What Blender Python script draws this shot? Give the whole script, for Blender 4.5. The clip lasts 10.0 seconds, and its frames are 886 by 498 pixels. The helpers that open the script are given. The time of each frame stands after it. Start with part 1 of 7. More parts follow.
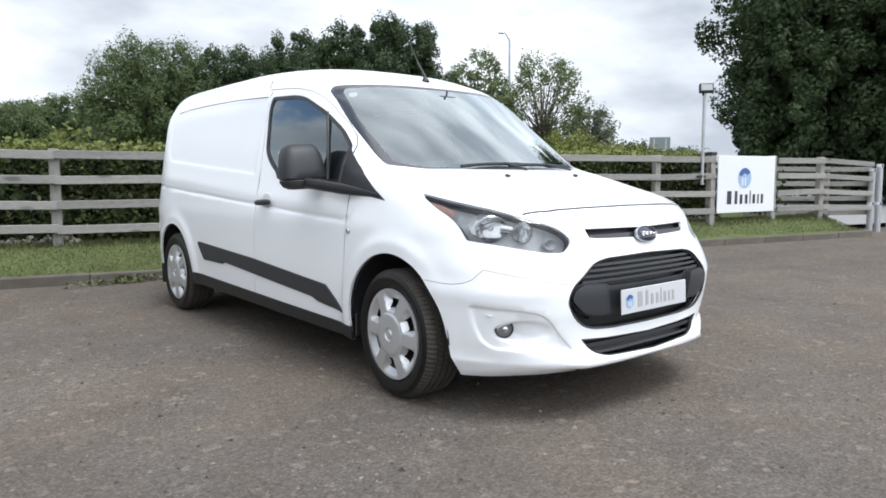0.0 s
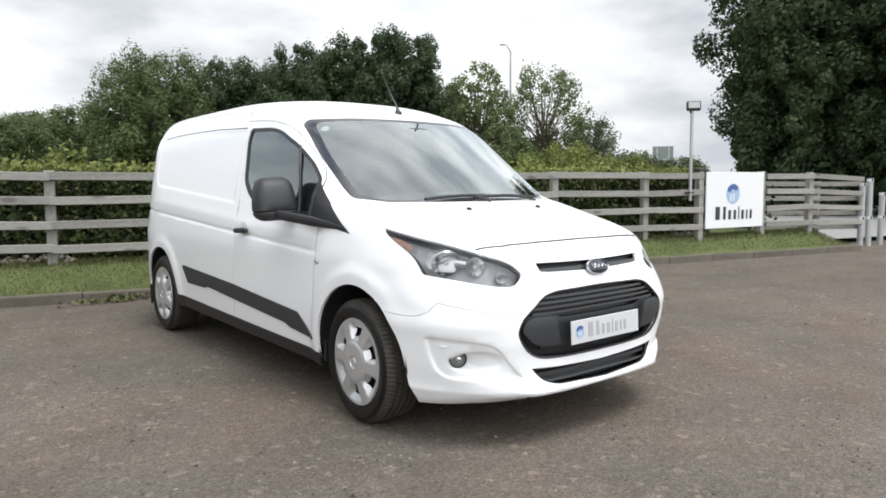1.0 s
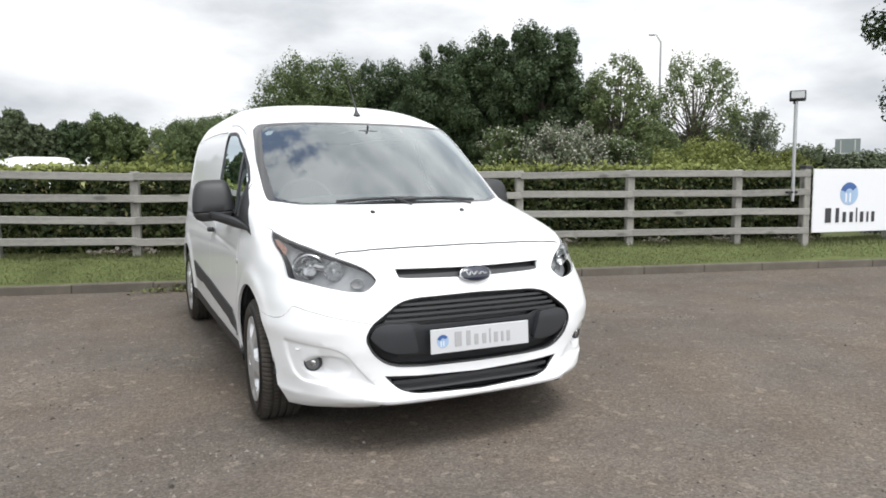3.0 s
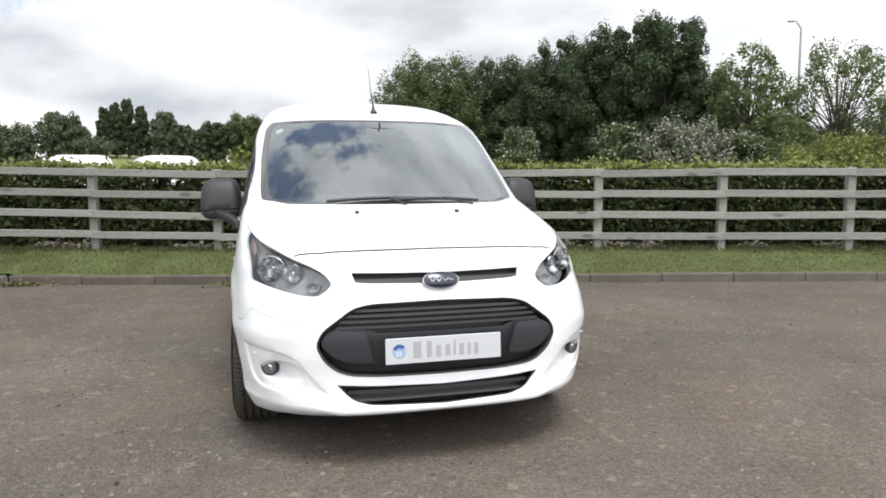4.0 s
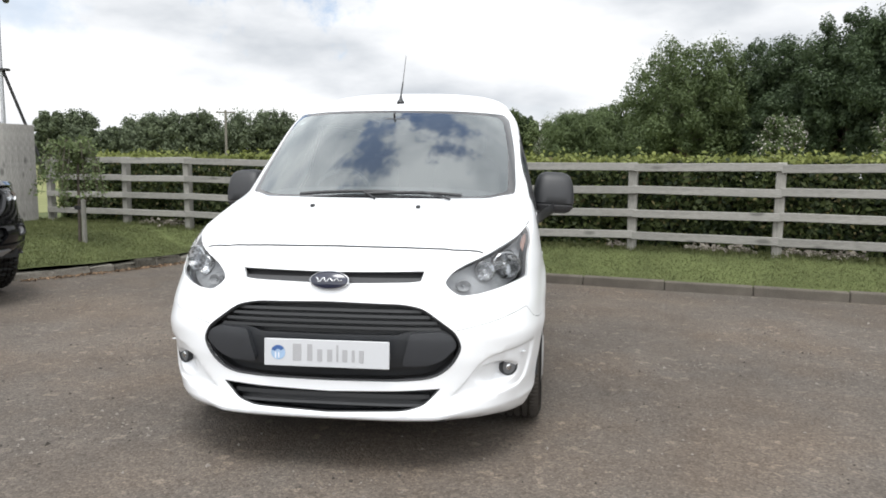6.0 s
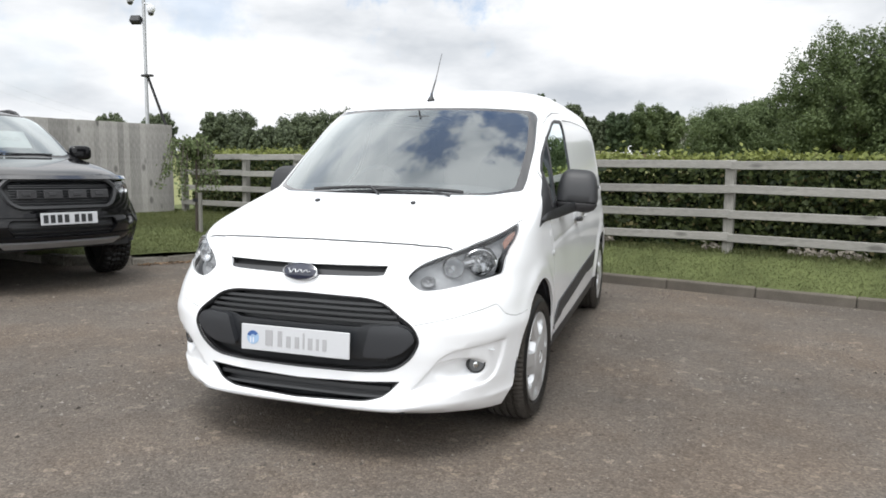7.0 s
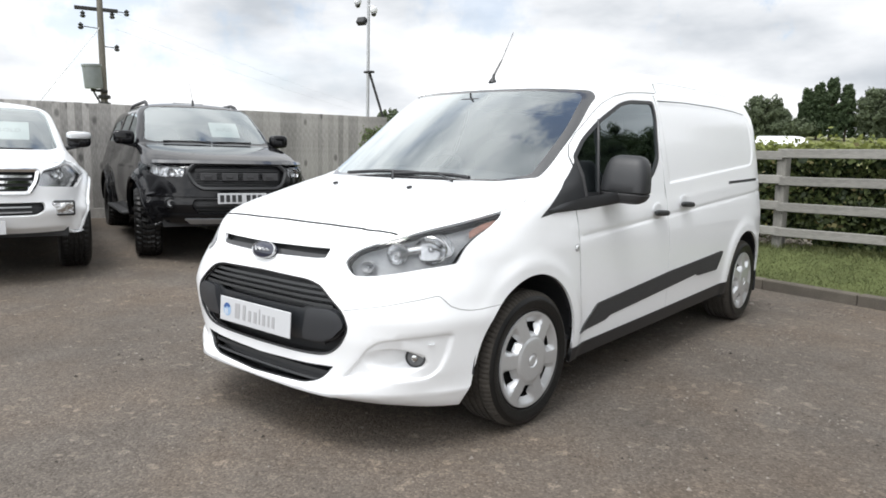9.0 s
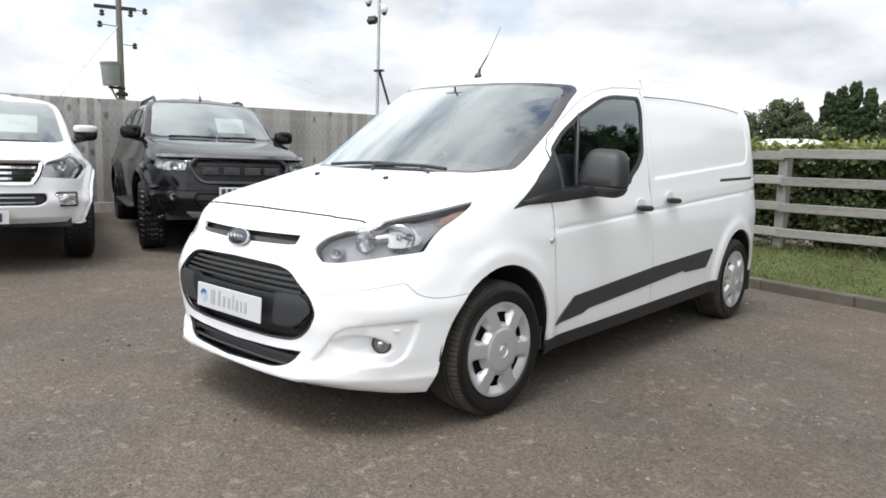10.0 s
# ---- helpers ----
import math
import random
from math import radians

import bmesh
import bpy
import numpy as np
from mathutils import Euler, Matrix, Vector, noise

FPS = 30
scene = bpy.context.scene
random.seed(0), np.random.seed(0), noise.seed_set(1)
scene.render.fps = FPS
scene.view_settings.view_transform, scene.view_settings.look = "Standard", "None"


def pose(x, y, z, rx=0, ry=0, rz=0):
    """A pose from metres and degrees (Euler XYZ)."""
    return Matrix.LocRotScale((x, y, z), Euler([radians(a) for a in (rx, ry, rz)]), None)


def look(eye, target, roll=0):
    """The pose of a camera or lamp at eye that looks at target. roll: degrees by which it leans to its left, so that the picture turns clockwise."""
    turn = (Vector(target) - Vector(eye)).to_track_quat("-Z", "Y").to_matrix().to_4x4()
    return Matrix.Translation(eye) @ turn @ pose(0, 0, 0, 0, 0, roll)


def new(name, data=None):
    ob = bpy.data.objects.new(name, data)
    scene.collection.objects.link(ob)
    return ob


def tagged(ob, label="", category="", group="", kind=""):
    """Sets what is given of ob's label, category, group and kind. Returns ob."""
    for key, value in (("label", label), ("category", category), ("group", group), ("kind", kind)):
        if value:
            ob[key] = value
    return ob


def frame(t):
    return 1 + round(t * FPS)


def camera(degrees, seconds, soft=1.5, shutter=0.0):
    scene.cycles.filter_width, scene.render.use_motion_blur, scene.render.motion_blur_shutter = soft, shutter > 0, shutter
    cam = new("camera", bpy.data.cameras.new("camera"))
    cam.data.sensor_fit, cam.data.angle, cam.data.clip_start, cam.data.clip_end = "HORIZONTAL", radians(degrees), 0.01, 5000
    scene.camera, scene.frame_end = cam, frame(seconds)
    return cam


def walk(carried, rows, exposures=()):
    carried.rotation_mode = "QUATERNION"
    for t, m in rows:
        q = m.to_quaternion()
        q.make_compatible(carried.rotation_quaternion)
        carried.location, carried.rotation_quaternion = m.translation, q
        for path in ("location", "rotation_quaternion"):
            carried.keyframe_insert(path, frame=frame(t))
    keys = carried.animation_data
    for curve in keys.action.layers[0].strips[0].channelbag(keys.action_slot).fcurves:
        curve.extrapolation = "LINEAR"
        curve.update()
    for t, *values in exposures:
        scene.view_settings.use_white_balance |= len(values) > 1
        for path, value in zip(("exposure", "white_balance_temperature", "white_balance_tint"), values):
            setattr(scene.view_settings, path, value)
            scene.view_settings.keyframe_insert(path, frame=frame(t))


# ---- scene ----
cam = camera(65.1, 10.0, soft=1.75)
PATH = [
    (0, (-2.811, -2.725, 1.073), (-1.544, -1.191, 0.87), -0.3),
    (0.5, (-2.812, -2.803, 1.154), (-1.549, -1.263, 0.975), -0.3),
    (1, (-2.731, -2.975, 1.203), (-1.474, -1.43, 1.024), -0.4),
    (1.5, (-2.51, -3.213, 1.222), (-1.289, -1.64, 1.042), -0.6),
    (2, (-2.219, -3.367, 1.211), (-1.084, -1.731, 1.027), -0.6),
    (3.5, (-1.177, -3.74, 1.234), (-0.475, -1.877, 1.047), -0.3),
    (4, (-0.792, -3.736, 1.235), (-0.263, -1.817, 1.044), -0.2),
    (4.5, (-0.398, -3.786, 1.23), (-0.049, -1.826, 1.039), -0.0),
    (5, (-0.027, -3.742, 1.214), (0.136, -1.758, 1.017), 0.3),
    (5.5, (0.378, -3.641, 1.23), (0.353, -1.652, 1.024), 0.4),
    (7, (1.498, -3.429, 1.247), (0.878, -1.541, 1.022), 0.8),
    (7.5, (1.818, -3.306, 1.247), (1.014, -1.489, 1.016), 1.0),
    (8, (2.078, -3.069, 1.25), (1.098, -1.343, 1.005), 1.2),
    (8.5, (2.311, -2.829, 1.236), (1.165, -1.209, 0.98), 1.2),
    (9, (2.563, -2.646, 1.226), (1.289, -1.126, 0.967), 1.3),
    (9.5, (2.699, -2.547, 1.191), (1.391, -1.057, 0.932), 1.7),
    (10, (2.746, -2.542, 1.184), (1.434, -1.054, 0.927), 1.9),
]
EXPOSURE = [(0, 0.39, 6040, 10), (0.6, 0.39, 6290, 10), (1.2, 0.39, 6440, 10), (10, 0.39, 6400, 10)]
walk(cam, [(t, look(eye, target, roll)) for t, eye, target, roll in PATH], EXPOSURE)

# ---- daylight: bright broken cloud, soft high sun behind the camera ----
world = bpy.data.worlds.new("sky")
scene.world = world
world.use_nodes = True
wn, wl = world.node_tree.nodes, world.node_tree.links
wn.clear()
w_out = wn.new("ShaderNodeOutputWorld")
w_bg = wn.new("ShaderNodeBackground")
w_sky = wn.new("ShaderNodeTexSky")
w_sky.sky_type, w_sky.sun_disc = "NISHITA", False
w_sky.sun_elevation, w_sky.sun_rotation = radians(68), radians(173)
w_map = wn.new("ShaderNodeMapping")
w_map.inputs["Scale"].default_value = (1.0, 1.0, 2.6)
w_geo = wn.new("ShaderNodeTexCoord")
w_noise = wn.new("ShaderNodeTexNoise")
w_noise.inputs["Scale"].default_value = 2.3
w_noise.inputs["Detail"].default_value = 8
w_noise.inputs["Roughness"].default_value = 0.55
w_noise.inputs["Distortion"].default_value = 0.35
w_ramp = wn.new("ShaderNodeValToRGB")
w_ramp.color_ramp.elements[0].color = (0.78, 0.78, 0.78, 1)
w_ramp.color_ramp.elements[0].position = 0.305
w_ramp.color_ramp.elements[1].position = 0.415
w_cloudn = wn.new("ShaderNodeTexNoise")
w_cloudn.inputs["Scale"].default_value = 3.1
w_cloudn.inputs["Detail"].default_value = 7
w_cloudr = wn.new("ShaderNodeValToRGB")
w_cloudr.color_ramp.elements[0].position, w_cloudr.color_ramp.elements[0].color = 0.34, (0.5, 0.53, 0.565, 1)
w_cloudr.color_ramp.elements[1].position, w_cloudr.color_ramp.elements[1].color = 0.6, (1.0, 1.0, 1.0, 1)
w_gain = wn.new("ShaderNodeVectorMath")
w_gain.operation = "SCALE"
w_gain.inputs["Scale"].default_value = 0.13
w_cgain = wn.new("ShaderNodeVectorMath")
w_cgain.operation = "SCALE"
w_cgain.inputs["Scale"].default_value = 1.17
w_mix = wn.new("ShaderNodeMix")
w_mix.data_type = "RGBA"
wl.new(w_geo.outputs["Generated"], w_map.inputs["Vector"])
wl.new(w_map.outputs["Vector"], w_noise.inputs["Vector"])
wl.new(w_map.outputs["Vector"], w_cloudn.inputs["Vector"])
# a few ragged openings of blue between the clouds
w_holen = wn.new("ShaderNodeTexNoise")
w_holen.inputs["Scale"].default_value, w_holen.inputs["Detail"].default_value, w_holen.inputs["Roughness"].default_value = 9.0, 7, 0.6
wl.new(w_geo.outputs["Generated"], w_holen.inputs["Vector"])
wl.new(w_noise.outputs["Fac"], w_ramp.inputs["Fac"])
w_cover = w_ramp.outputs["Color"]
for way, wide, veil in (((-0.23, 0.36, 0.905), 0.1, 0.2), ((-0.01, 0.43, 0.90), 0.1, 0.15), ((-0.38, 0.86, 0.36), 0.12, 0.05), ((-0.57, 0.79, 0.225), 0.02, 0.62), ((-0.89, 0.44, 0.21), 0.1, 0.55)):
    w_dist = wn.new("ShaderNodeVectorMath")
    w_dist.operation, w_dist.inputs[1].default_value = "DISTANCE", Vector(way).normalized()
    w_rag = wn.new("ShaderNodeMath")
    w_rag.operation, w_rag.inputs[1].default_value = "MULTIPLY_ADD", 0.62
    w_open = wn.new("ShaderNodeMapRange")
    w_open.interpolation_type = "SMOOTHSTEP"
    w_open.inputs["From Min"].default_value, w_open.inputs["From Max"].default_value = wide + 0.25, wide + 0.37
    w_open.inputs["To Min"].default_value = veil
    w_mul = wn.new("ShaderNodeMath")
    w_mul.operation = "MULTIPLY"
    wl.new(w_geo.outputs["Generated"], w_dist.inputs[0])
    wl.new(w_holen.outputs["Fac"], w_rag.inputs[0]), wl.new(w_dist.outputs["Value"], w_rag.inputs[2])
    wl.new(w_rag.outputs[0], w_open.inputs["Value"])
    wl.new(w_cover, w_mul.inputs[0]), wl.new(w_open.outputs["Result"], w_mul.inputs[1])
    w_cover = w_mul.outputs[0]
wl.new(w_cloudn.outputs["Fac"], w_cloudr.inputs["Fac"])
wl.new(w_sky.outputs["Color"], w_gain.inputs[0])
wl.new(w_cloudr.outputs["Color"], w_cgain.inputs[0])
wl.new(w_cover, w_mix.inputs["Factor"])
wl.new(w_gain.outputs["Vector"], w_mix.inputs["A"])
# clouds are brighter on the side where the sun stands behind them
w_dot = wn.new("ShaderNodeVectorMath")
w_dot.operation = "DOT_PRODUCT"
w_dot.inputs[1].default_value = Vector((0.02, -0.78, 0.62)).normalized()
w_sunside = wn.new("ShaderNodeMapRange")
w_sunside.interpolation_type = "SMOOTHSTEP"
w_sunside.inputs["From Min"].default_value, w_sunside.inputs["From Max"].default_value = 0.0, 1.0
w_sunside.inputs["To Min"].default_value, w_sunside.inputs["To Max"].default_value = 0.8, 1.68
w_boost = wn.new("ShaderNodeVectorMath")
w_boost.operation = "SCALE"
wl.new(w_geo.outputs["Generated"], w_dot.inputs[0])
wl.new(w_dot.outputs["Value"], w_sunside.inputs["Value"])
wl.new(w_sunside.outputs["Result"], w_boost.inputs["Scale"])
wl.new(w_cgain.outputs["Vector"], w_boost.inputs[0])
wl.new(w_boost.outputs["Vector"], w_mix.inputs["B"])
wl.new(w_mix.outputs["Result"], w_bg.inputs["Color"])
w_bg.inputs["Strength"].default_value = 1.0
wl.new(w_bg.outputs["Background"], w_out.inputs["Surface"])
sun = new("sun", bpy.data.lights.new("sun", "SUN"))
sun.data.energy, sun.data.angle, sun.data.color = 1.85, radians(24), (1.0, 0.985, 0.96)
sun.matrix_world = look((0.4, -3.4, 8.5), (0, 0, 0))

# ---- materials ----


def mat(name, color, rough=0.6, metal=0.0, vary=0.12, scale=6.0, fine=60.0, bump=0.0, spec=0.5, coat=0.0, island=0.0, color2=None, stretch=(1, 1, 1), per_object=0.0):
    """A surface with a base colour that varies at two scales, and fine relief."""
    m = bpy.data.materials.new(name)
    m.use_nodes = True
    n, k = m.node_tree.nodes, m.node_tree.links
    p = n["Principled BSDF"]
    p.inputs["Roughness"].default_value, p.inputs["Metallic"].default_value = rough, metal
    p.inputs["Specular IOR Level"].default_value = spec
    p.inputs["Coat Weight"].default_value, p.inputs["Coat Roughness"].default_value = coat, 0.04
    co = n.new("ShaderNodeTexCoord")
    mp = n.new("ShaderNodeMapping")
    mp.inputs["Scale"].default_value = stretch
    k.new(co.outputs["Object"], mp.inputs["Vector"])
    big, small = n.new("ShaderNodeTexNoise"), n.new("ShaderNodeTexNoise")
    big.inputs["Scale"].default_value, small.inputs["Scale"].default_value = scale, fine
    big.inputs["Detail"].default_value, small.inputs["Detail"].default_value = 5, 4
    k.new(mp.outputs["Vector"], big.inputs["Vector"]), k.new(mp.outputs["Vector"], small.inputs["Vector"])
    add = n.new("ShaderNodeMath")
    add.operation = "ADD"
    k.new(big.outputs["Fac"], add.inputs[0]), k.new(small.outputs["Fac"], add.inputs[1])
    last = add.outputs[0]
    half = 1.0
    if island or per_object:
        if island:
            src = n.new("ShaderNodeNewGeometry").outputs["Random Per Island"]
        else:
            src = n.new("ShaderNodeObjectInfo").outputs["Random"]
        ma = n.new("ShaderNodeMath")
        ma.operation = "MULTIPLY_ADD"
        ma.inputs[1].default_value = island or per_object
        k.new(src, ma.inputs[0]), k.new(last, ma.inputs[2])
        last, half = ma.outputs[0], 1.0 + 0.5 * (island or per_object)
    rng = n.new("ShaderNodeMapRange")
    rng.inputs["From Min"].default_value, rng.inputs["From Max"].default_value = half - 0.45, half + 0.45
    k.new(last, rng.inputs["Value"])
    mix = n.new("ShaderNodeMix")
    mix.data_type = "RGBA"
    c = Vector(color)
    lo = c * (1 - vary)
    hi = Vector(color2) if color2 else c * (1 + vary)
    mix.inputs["A"].default_value, mix.inputs["B"].default_value = (*lo, 1), (*hi, 1)
    k.new(rng.outputs["Result"], mix.inputs["Factor"])
    k.new(mix.outputs["Result"], p.inputs["Base Color"])
    if bump:
        b = n.new("ShaderNodeBump")
        b.inputs["Strength"].default_value, b.inputs["Distance"].default_value = 1.0, bump
        k.new(small.outputs["Fac"], b.inputs["Height"]), k.new(b.outputs["Normal"], p.inputs["Normal"])
    return m


def glass(name, tint, gain=1.0, sheen=(1, 1, 1), rough=0.0):
    """Thin pane: see-through with a tint, mirror gloss by Fresnel."""
    m = bpy.data.materials.new(name)
    m.use_nodes = True
    n, k = m.node_tree.nodes, m.node_tree.links
    n.clear()
    out, mx, tr, gl, fr = (n.new(s) for s in ("ShaderNodeOutputMaterial", "ShaderNodeMixShader", "ShaderNodeBsdfTransparent", "ShaderNodeBsdfGlossy", "ShaderNodeFresnel"))
    tr.inputs["Color"].default_value = (*tint, 1)
    gl.inputs["Color"].default_value, gl.inputs["Roughness"].default_value = (*sheen, 1), rough
    fr.inputs["IOR"].default_value = 1.52
    up = n.new("ShaderNodeMath")
    up.operation, up.inputs[1].default_value = "MULTIPLY", gain
    up.use_clamp = True
    k.new(fr.outputs[0], up.inputs[0])
    k.new(up.outputs[0], mx.inputs[0]), k.new(tr.outputs[0], mx.inputs[1]), k.new(gl.outputs[0], mx.inputs[2])
    k.new(mx.outputs[0], out.inputs["Surface"])
    return m


PAINT = mat("white_paint", (0.875, 0.89, 0.905), 0.28, vary=0.012, scale=1.5, fine=40, coat=0.6)
BLACKP = mat("black_plastic", (0.022, 0.023, 0.025), 0.5, vary=0.2, fine=500, bump=0.0004)
GREYP = mat("grey_plastic", (0.019, 0.021, 0.024), 0.34, vary=0.12, fine=600, bump=0.0005)
TRIMP = mat("charcoal_moulding", (0.036, 0.036, 0.038), 0.6, vary=0.12, fine=500, bump=0.0005)
SILLP = mat("sill_plastic", (0.02, 0.02, 0.021), 0.5, vary=0.2, fine=200)
GLOSSB = mat("gloss_black", (0.02, 0.02, 0.022), 0.14, vary=0.1, coat=1.0, spec=0.9)
GAP = mat("panel_gap", (0.008, 0.008, 0.008), 0.9, vary=0.1, spec=0.1)
TREAD = mat("dusty_tread", (0.05, 0.045, 0.039), 0.85, vary=0.35, scale=14, fine=160, bump=0.001, spec=0.2)
RUBBER = mat("tyre_rubber", (0.009, 0.0088, 0.0086), 0.38, vary=0.25, scale=9, fine=220, bump=0.001, spec=0.3)
SILVER = mat("silver_wheel_paint", (0.58, 0.59, 0.6), 0.32, metal=0.55, vary=0.05, coat=0.2)
DARKMETAL = mat("dark_steel", (0.03, 0.03, 0.03), 0.6, metal=0.4, vary=0.3)
CHROME = mat("chrome", (0.75, 0.76, 0.77), 0.08, metal=1.0, vary=0.02)
REFLECT = mat("lamp_reflector", (0.7, 0.71, 0.72), 0.16, metal=1.0, vary=0.06, scale=30)
LENS = glass("clear_lens", (0.93, 0.94, 0.95), 1.0, rough=0.05)
SCREEN = glass("windscreen_glass", (0.62, 0.69, 0.67), 4.1, (0.9, 0.96, 0.97))
SIDEGL = glass("side_glass", (0.45, 0.5, 0.49), 2.4, (0.86, 0.95, 0.98))
AMBER = mat("amber_lens", (0.3, 0.17, 0.135), 0.2, vary=0.2, scale=30)
CABIN = mat("cabin_trim", (0.045, 0.045, 0.05), 0.75, vary=0.2, fine=300, bump=0.001)
SEATC = mat("seat_cloth", (0.06, 0.062, 0.07), 0.9, vary=0.2, fine=400, bump=0.001)
PLATEW = mat("plate_white", (0.52, 0.53, 0.545), 0.35, vary=0.02)
INKG = mat("grey_print", (0.36, 0.36, 0.37), 0.5, vary=0.05)
INKB = mat("blue_print", (0.04, 0.1, 0.28), 0.5, vary=0.3, scale=8)
INKL = mat("pale_blue_print", (0.3, 0.42, 0.58), 0.5, vary=0.2, scale=8)
BADGEB = mat("badge_blue", (0.009, 0.012, 0.03), 0.2, vary=0.1, coat=0.6)


def tarmac(name, dark, light):
    """Worn open tarmac: broad stains, patches, and coarse stone speckle with relief."""
    m = bpy.data.materials.new(name)
    m.use_nodes = True
    n, k = m.node_tree.nodes, m.node_tree.links
    p = n["Principled BSDF"]
    p.inputs["Roughness"].default_value, p.inputs["Specular IOR Level"].default_value = 0.9, 0.2
    co = n.new("ShaderNodeTexCoord").outputs["Object"]

    def nz(scale, detail, rough):
        t = n.new("ShaderNodeTexNoise")
        t.inputs["Scale"].default_value, t.inputs["Detail"].default_value, t.inputs["Roughness"].default_value = scale, detail, rough
        k.new(co, t.inputs["Vector"])
        return t.outputs["Fac"]

    def mix_(a, b, f, mode="MIX"):
        x = n.new("ShaderNodeMix")
        x.data_type, x.blend_type = "RGBA", mode
        for sock, val in (("A", a), ("B", b), ("Factor", f)):
            if isinstance(val, (tuple, float, int)):
                x.inputs[sock].default_value = val
            else:
                k.new(val, x.inputs[sock])
        return x.outputs["Result"]

    def rng_(v, a, b, c=0.0, d=1.0):
        r = n.new("ShaderNodeMapRange")
        for key, val in (("From Min", a), ("From Max", b), ("To Min", c), ("To Max", d)):
            r.inputs[key].default_value = val
        k.new(v, r.inputs["Value"])
        return r.outputs["Result"]

    def stones(scale):
        """Chippings: a tone for each one, and its distance from the middle."""
        v = n.new("ShaderNodeTexVoronoi")
        v.inputs["Scale"].default_value, v.inputs["Randomness"].default_value = scale, 1.0
        k.new(co, v.inputs["Vector"])
        sep = n.new("ShaderNodeSeparateColor")
        k.new(v.outputs["Color"], sep.inputs[0])
        return sep.outputs[0], v.outputs["Distance"]

    broad, patch, grain = nz(0.35, 4, 0.55), nz(2.6, 6, 0.65), nz(26, 6, 0.75)
    chip, chip_d = stones(105)
    pebble = stones(24)[0]
    base = mix_((*dark, 1), (*light, 1), rng_(broad, 0.38, 0.62))
    base = mix_(base, (1.07, 1.0, 0.93, 1), rng_(nz(0.8, 5, 0.6), 0.42, 0.65), "MULTIPLY")
    base = mix_(base, (0.5, 0.47, 0.45, 1), rng_(patch, 0.38, 0.72, 0.0, 0.5), "MULTIPLY")
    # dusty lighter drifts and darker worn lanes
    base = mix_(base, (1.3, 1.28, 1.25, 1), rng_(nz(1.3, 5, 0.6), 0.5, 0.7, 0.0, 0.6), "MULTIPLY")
    base = mix_(base, (1.5, 1.47, 1.43, 1), rng_(grain, 0.5, 0.72, 0.0, 0.3), "MULTIPLY")
    base = mix_(base, (0.5, 0.49, 0.48, 1), rng_(grain, 0.48, 0.3, 0.0, 0.5), "MULTIPLY")
    base = mix_(base, (1.85, 1.82, 1.78, 1), rng_(chip, 0.62, 1.0, 0.0, 0.5), "MULTIPLY")
    base = mix_(base, (0.4, 0.39, 0.38, 1), rng_(chip, 0.4, 0.0, 0.0, 0.5), "MULTIPLY")
    base = mix_(base, (1.9, 1.86, 1.8, 1), rng_(pebble, 0.94, 0.98, 0.0, 0.45), "MULTIPLY")
    k.new(base, p.inputs["Base Color"])
    hgt = n.new("ShaderNodeMath")
    hgt.operation, hgt.inputs[1].default_value = "MULTIPLY_ADD", -0.55
    k.new(chip_d, hgt.inputs[0]), k.new(grain, hgt.inputs[2])
    b = n.new("ShaderNodeBump")
    b.inputs["Strength"].default_value, b.inputs["Distance"].default_value = 1.0, 0.006
    k.new(hgt.outputs[0], b.inputs["Height"]), k.new(b.outputs["Normal"], p.inputs["Normal"])
    return m


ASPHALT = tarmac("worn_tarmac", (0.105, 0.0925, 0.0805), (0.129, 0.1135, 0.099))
GRASSM = mat("grass", (0.09, 0.108, 0.04), 0.85, vary=0.45, scale=2.2, fine=45, bump=0.02, spec=0.2)
BLADE = mat("grass_blade", (0.075, 0.093, 0.033), 0.7, vary=0.35, color2=(0.145, 0.158, 0.062), island=0.4, spec=0.25)
KERBM = mat("concrete_kerb", (0.105, 0.092, 0.075), 0.92, vary=0.38, scale=5, fine=90, bump=0.006, per_object=0.2)
KERBS = mat("mossy_stone_kerb", (0.1, 0.092, 0.07), 0.95, vary=0.45, scale=9, fine=50, bump=0.012, per_object=0.6, color2=(0.24, 0.225, 0.195))
FENCEM = mat("weathered_post", (0.25, 0.243, 0.218), 0.88, vary=0.34, scale=2.5, fine=22, bump=0.006, stretch=(5, 5, 0.8), per_object=0.3)
FENCER = mat("weathered_rail", (0.242, 0.236, 0.215), 0.88, vary=0.36, scale=2.0, fine=20, bump=0.006, stretch=(0.8, 5, 6), per_object=0.35)
BOARDM = mat("grey_board", (0.32, 0.308, 0.29), 0.88, vary=0.42, scale=2.2, fine=26, bump=0.004, stretch=(3, 3, 0.5), per_object=0.5)


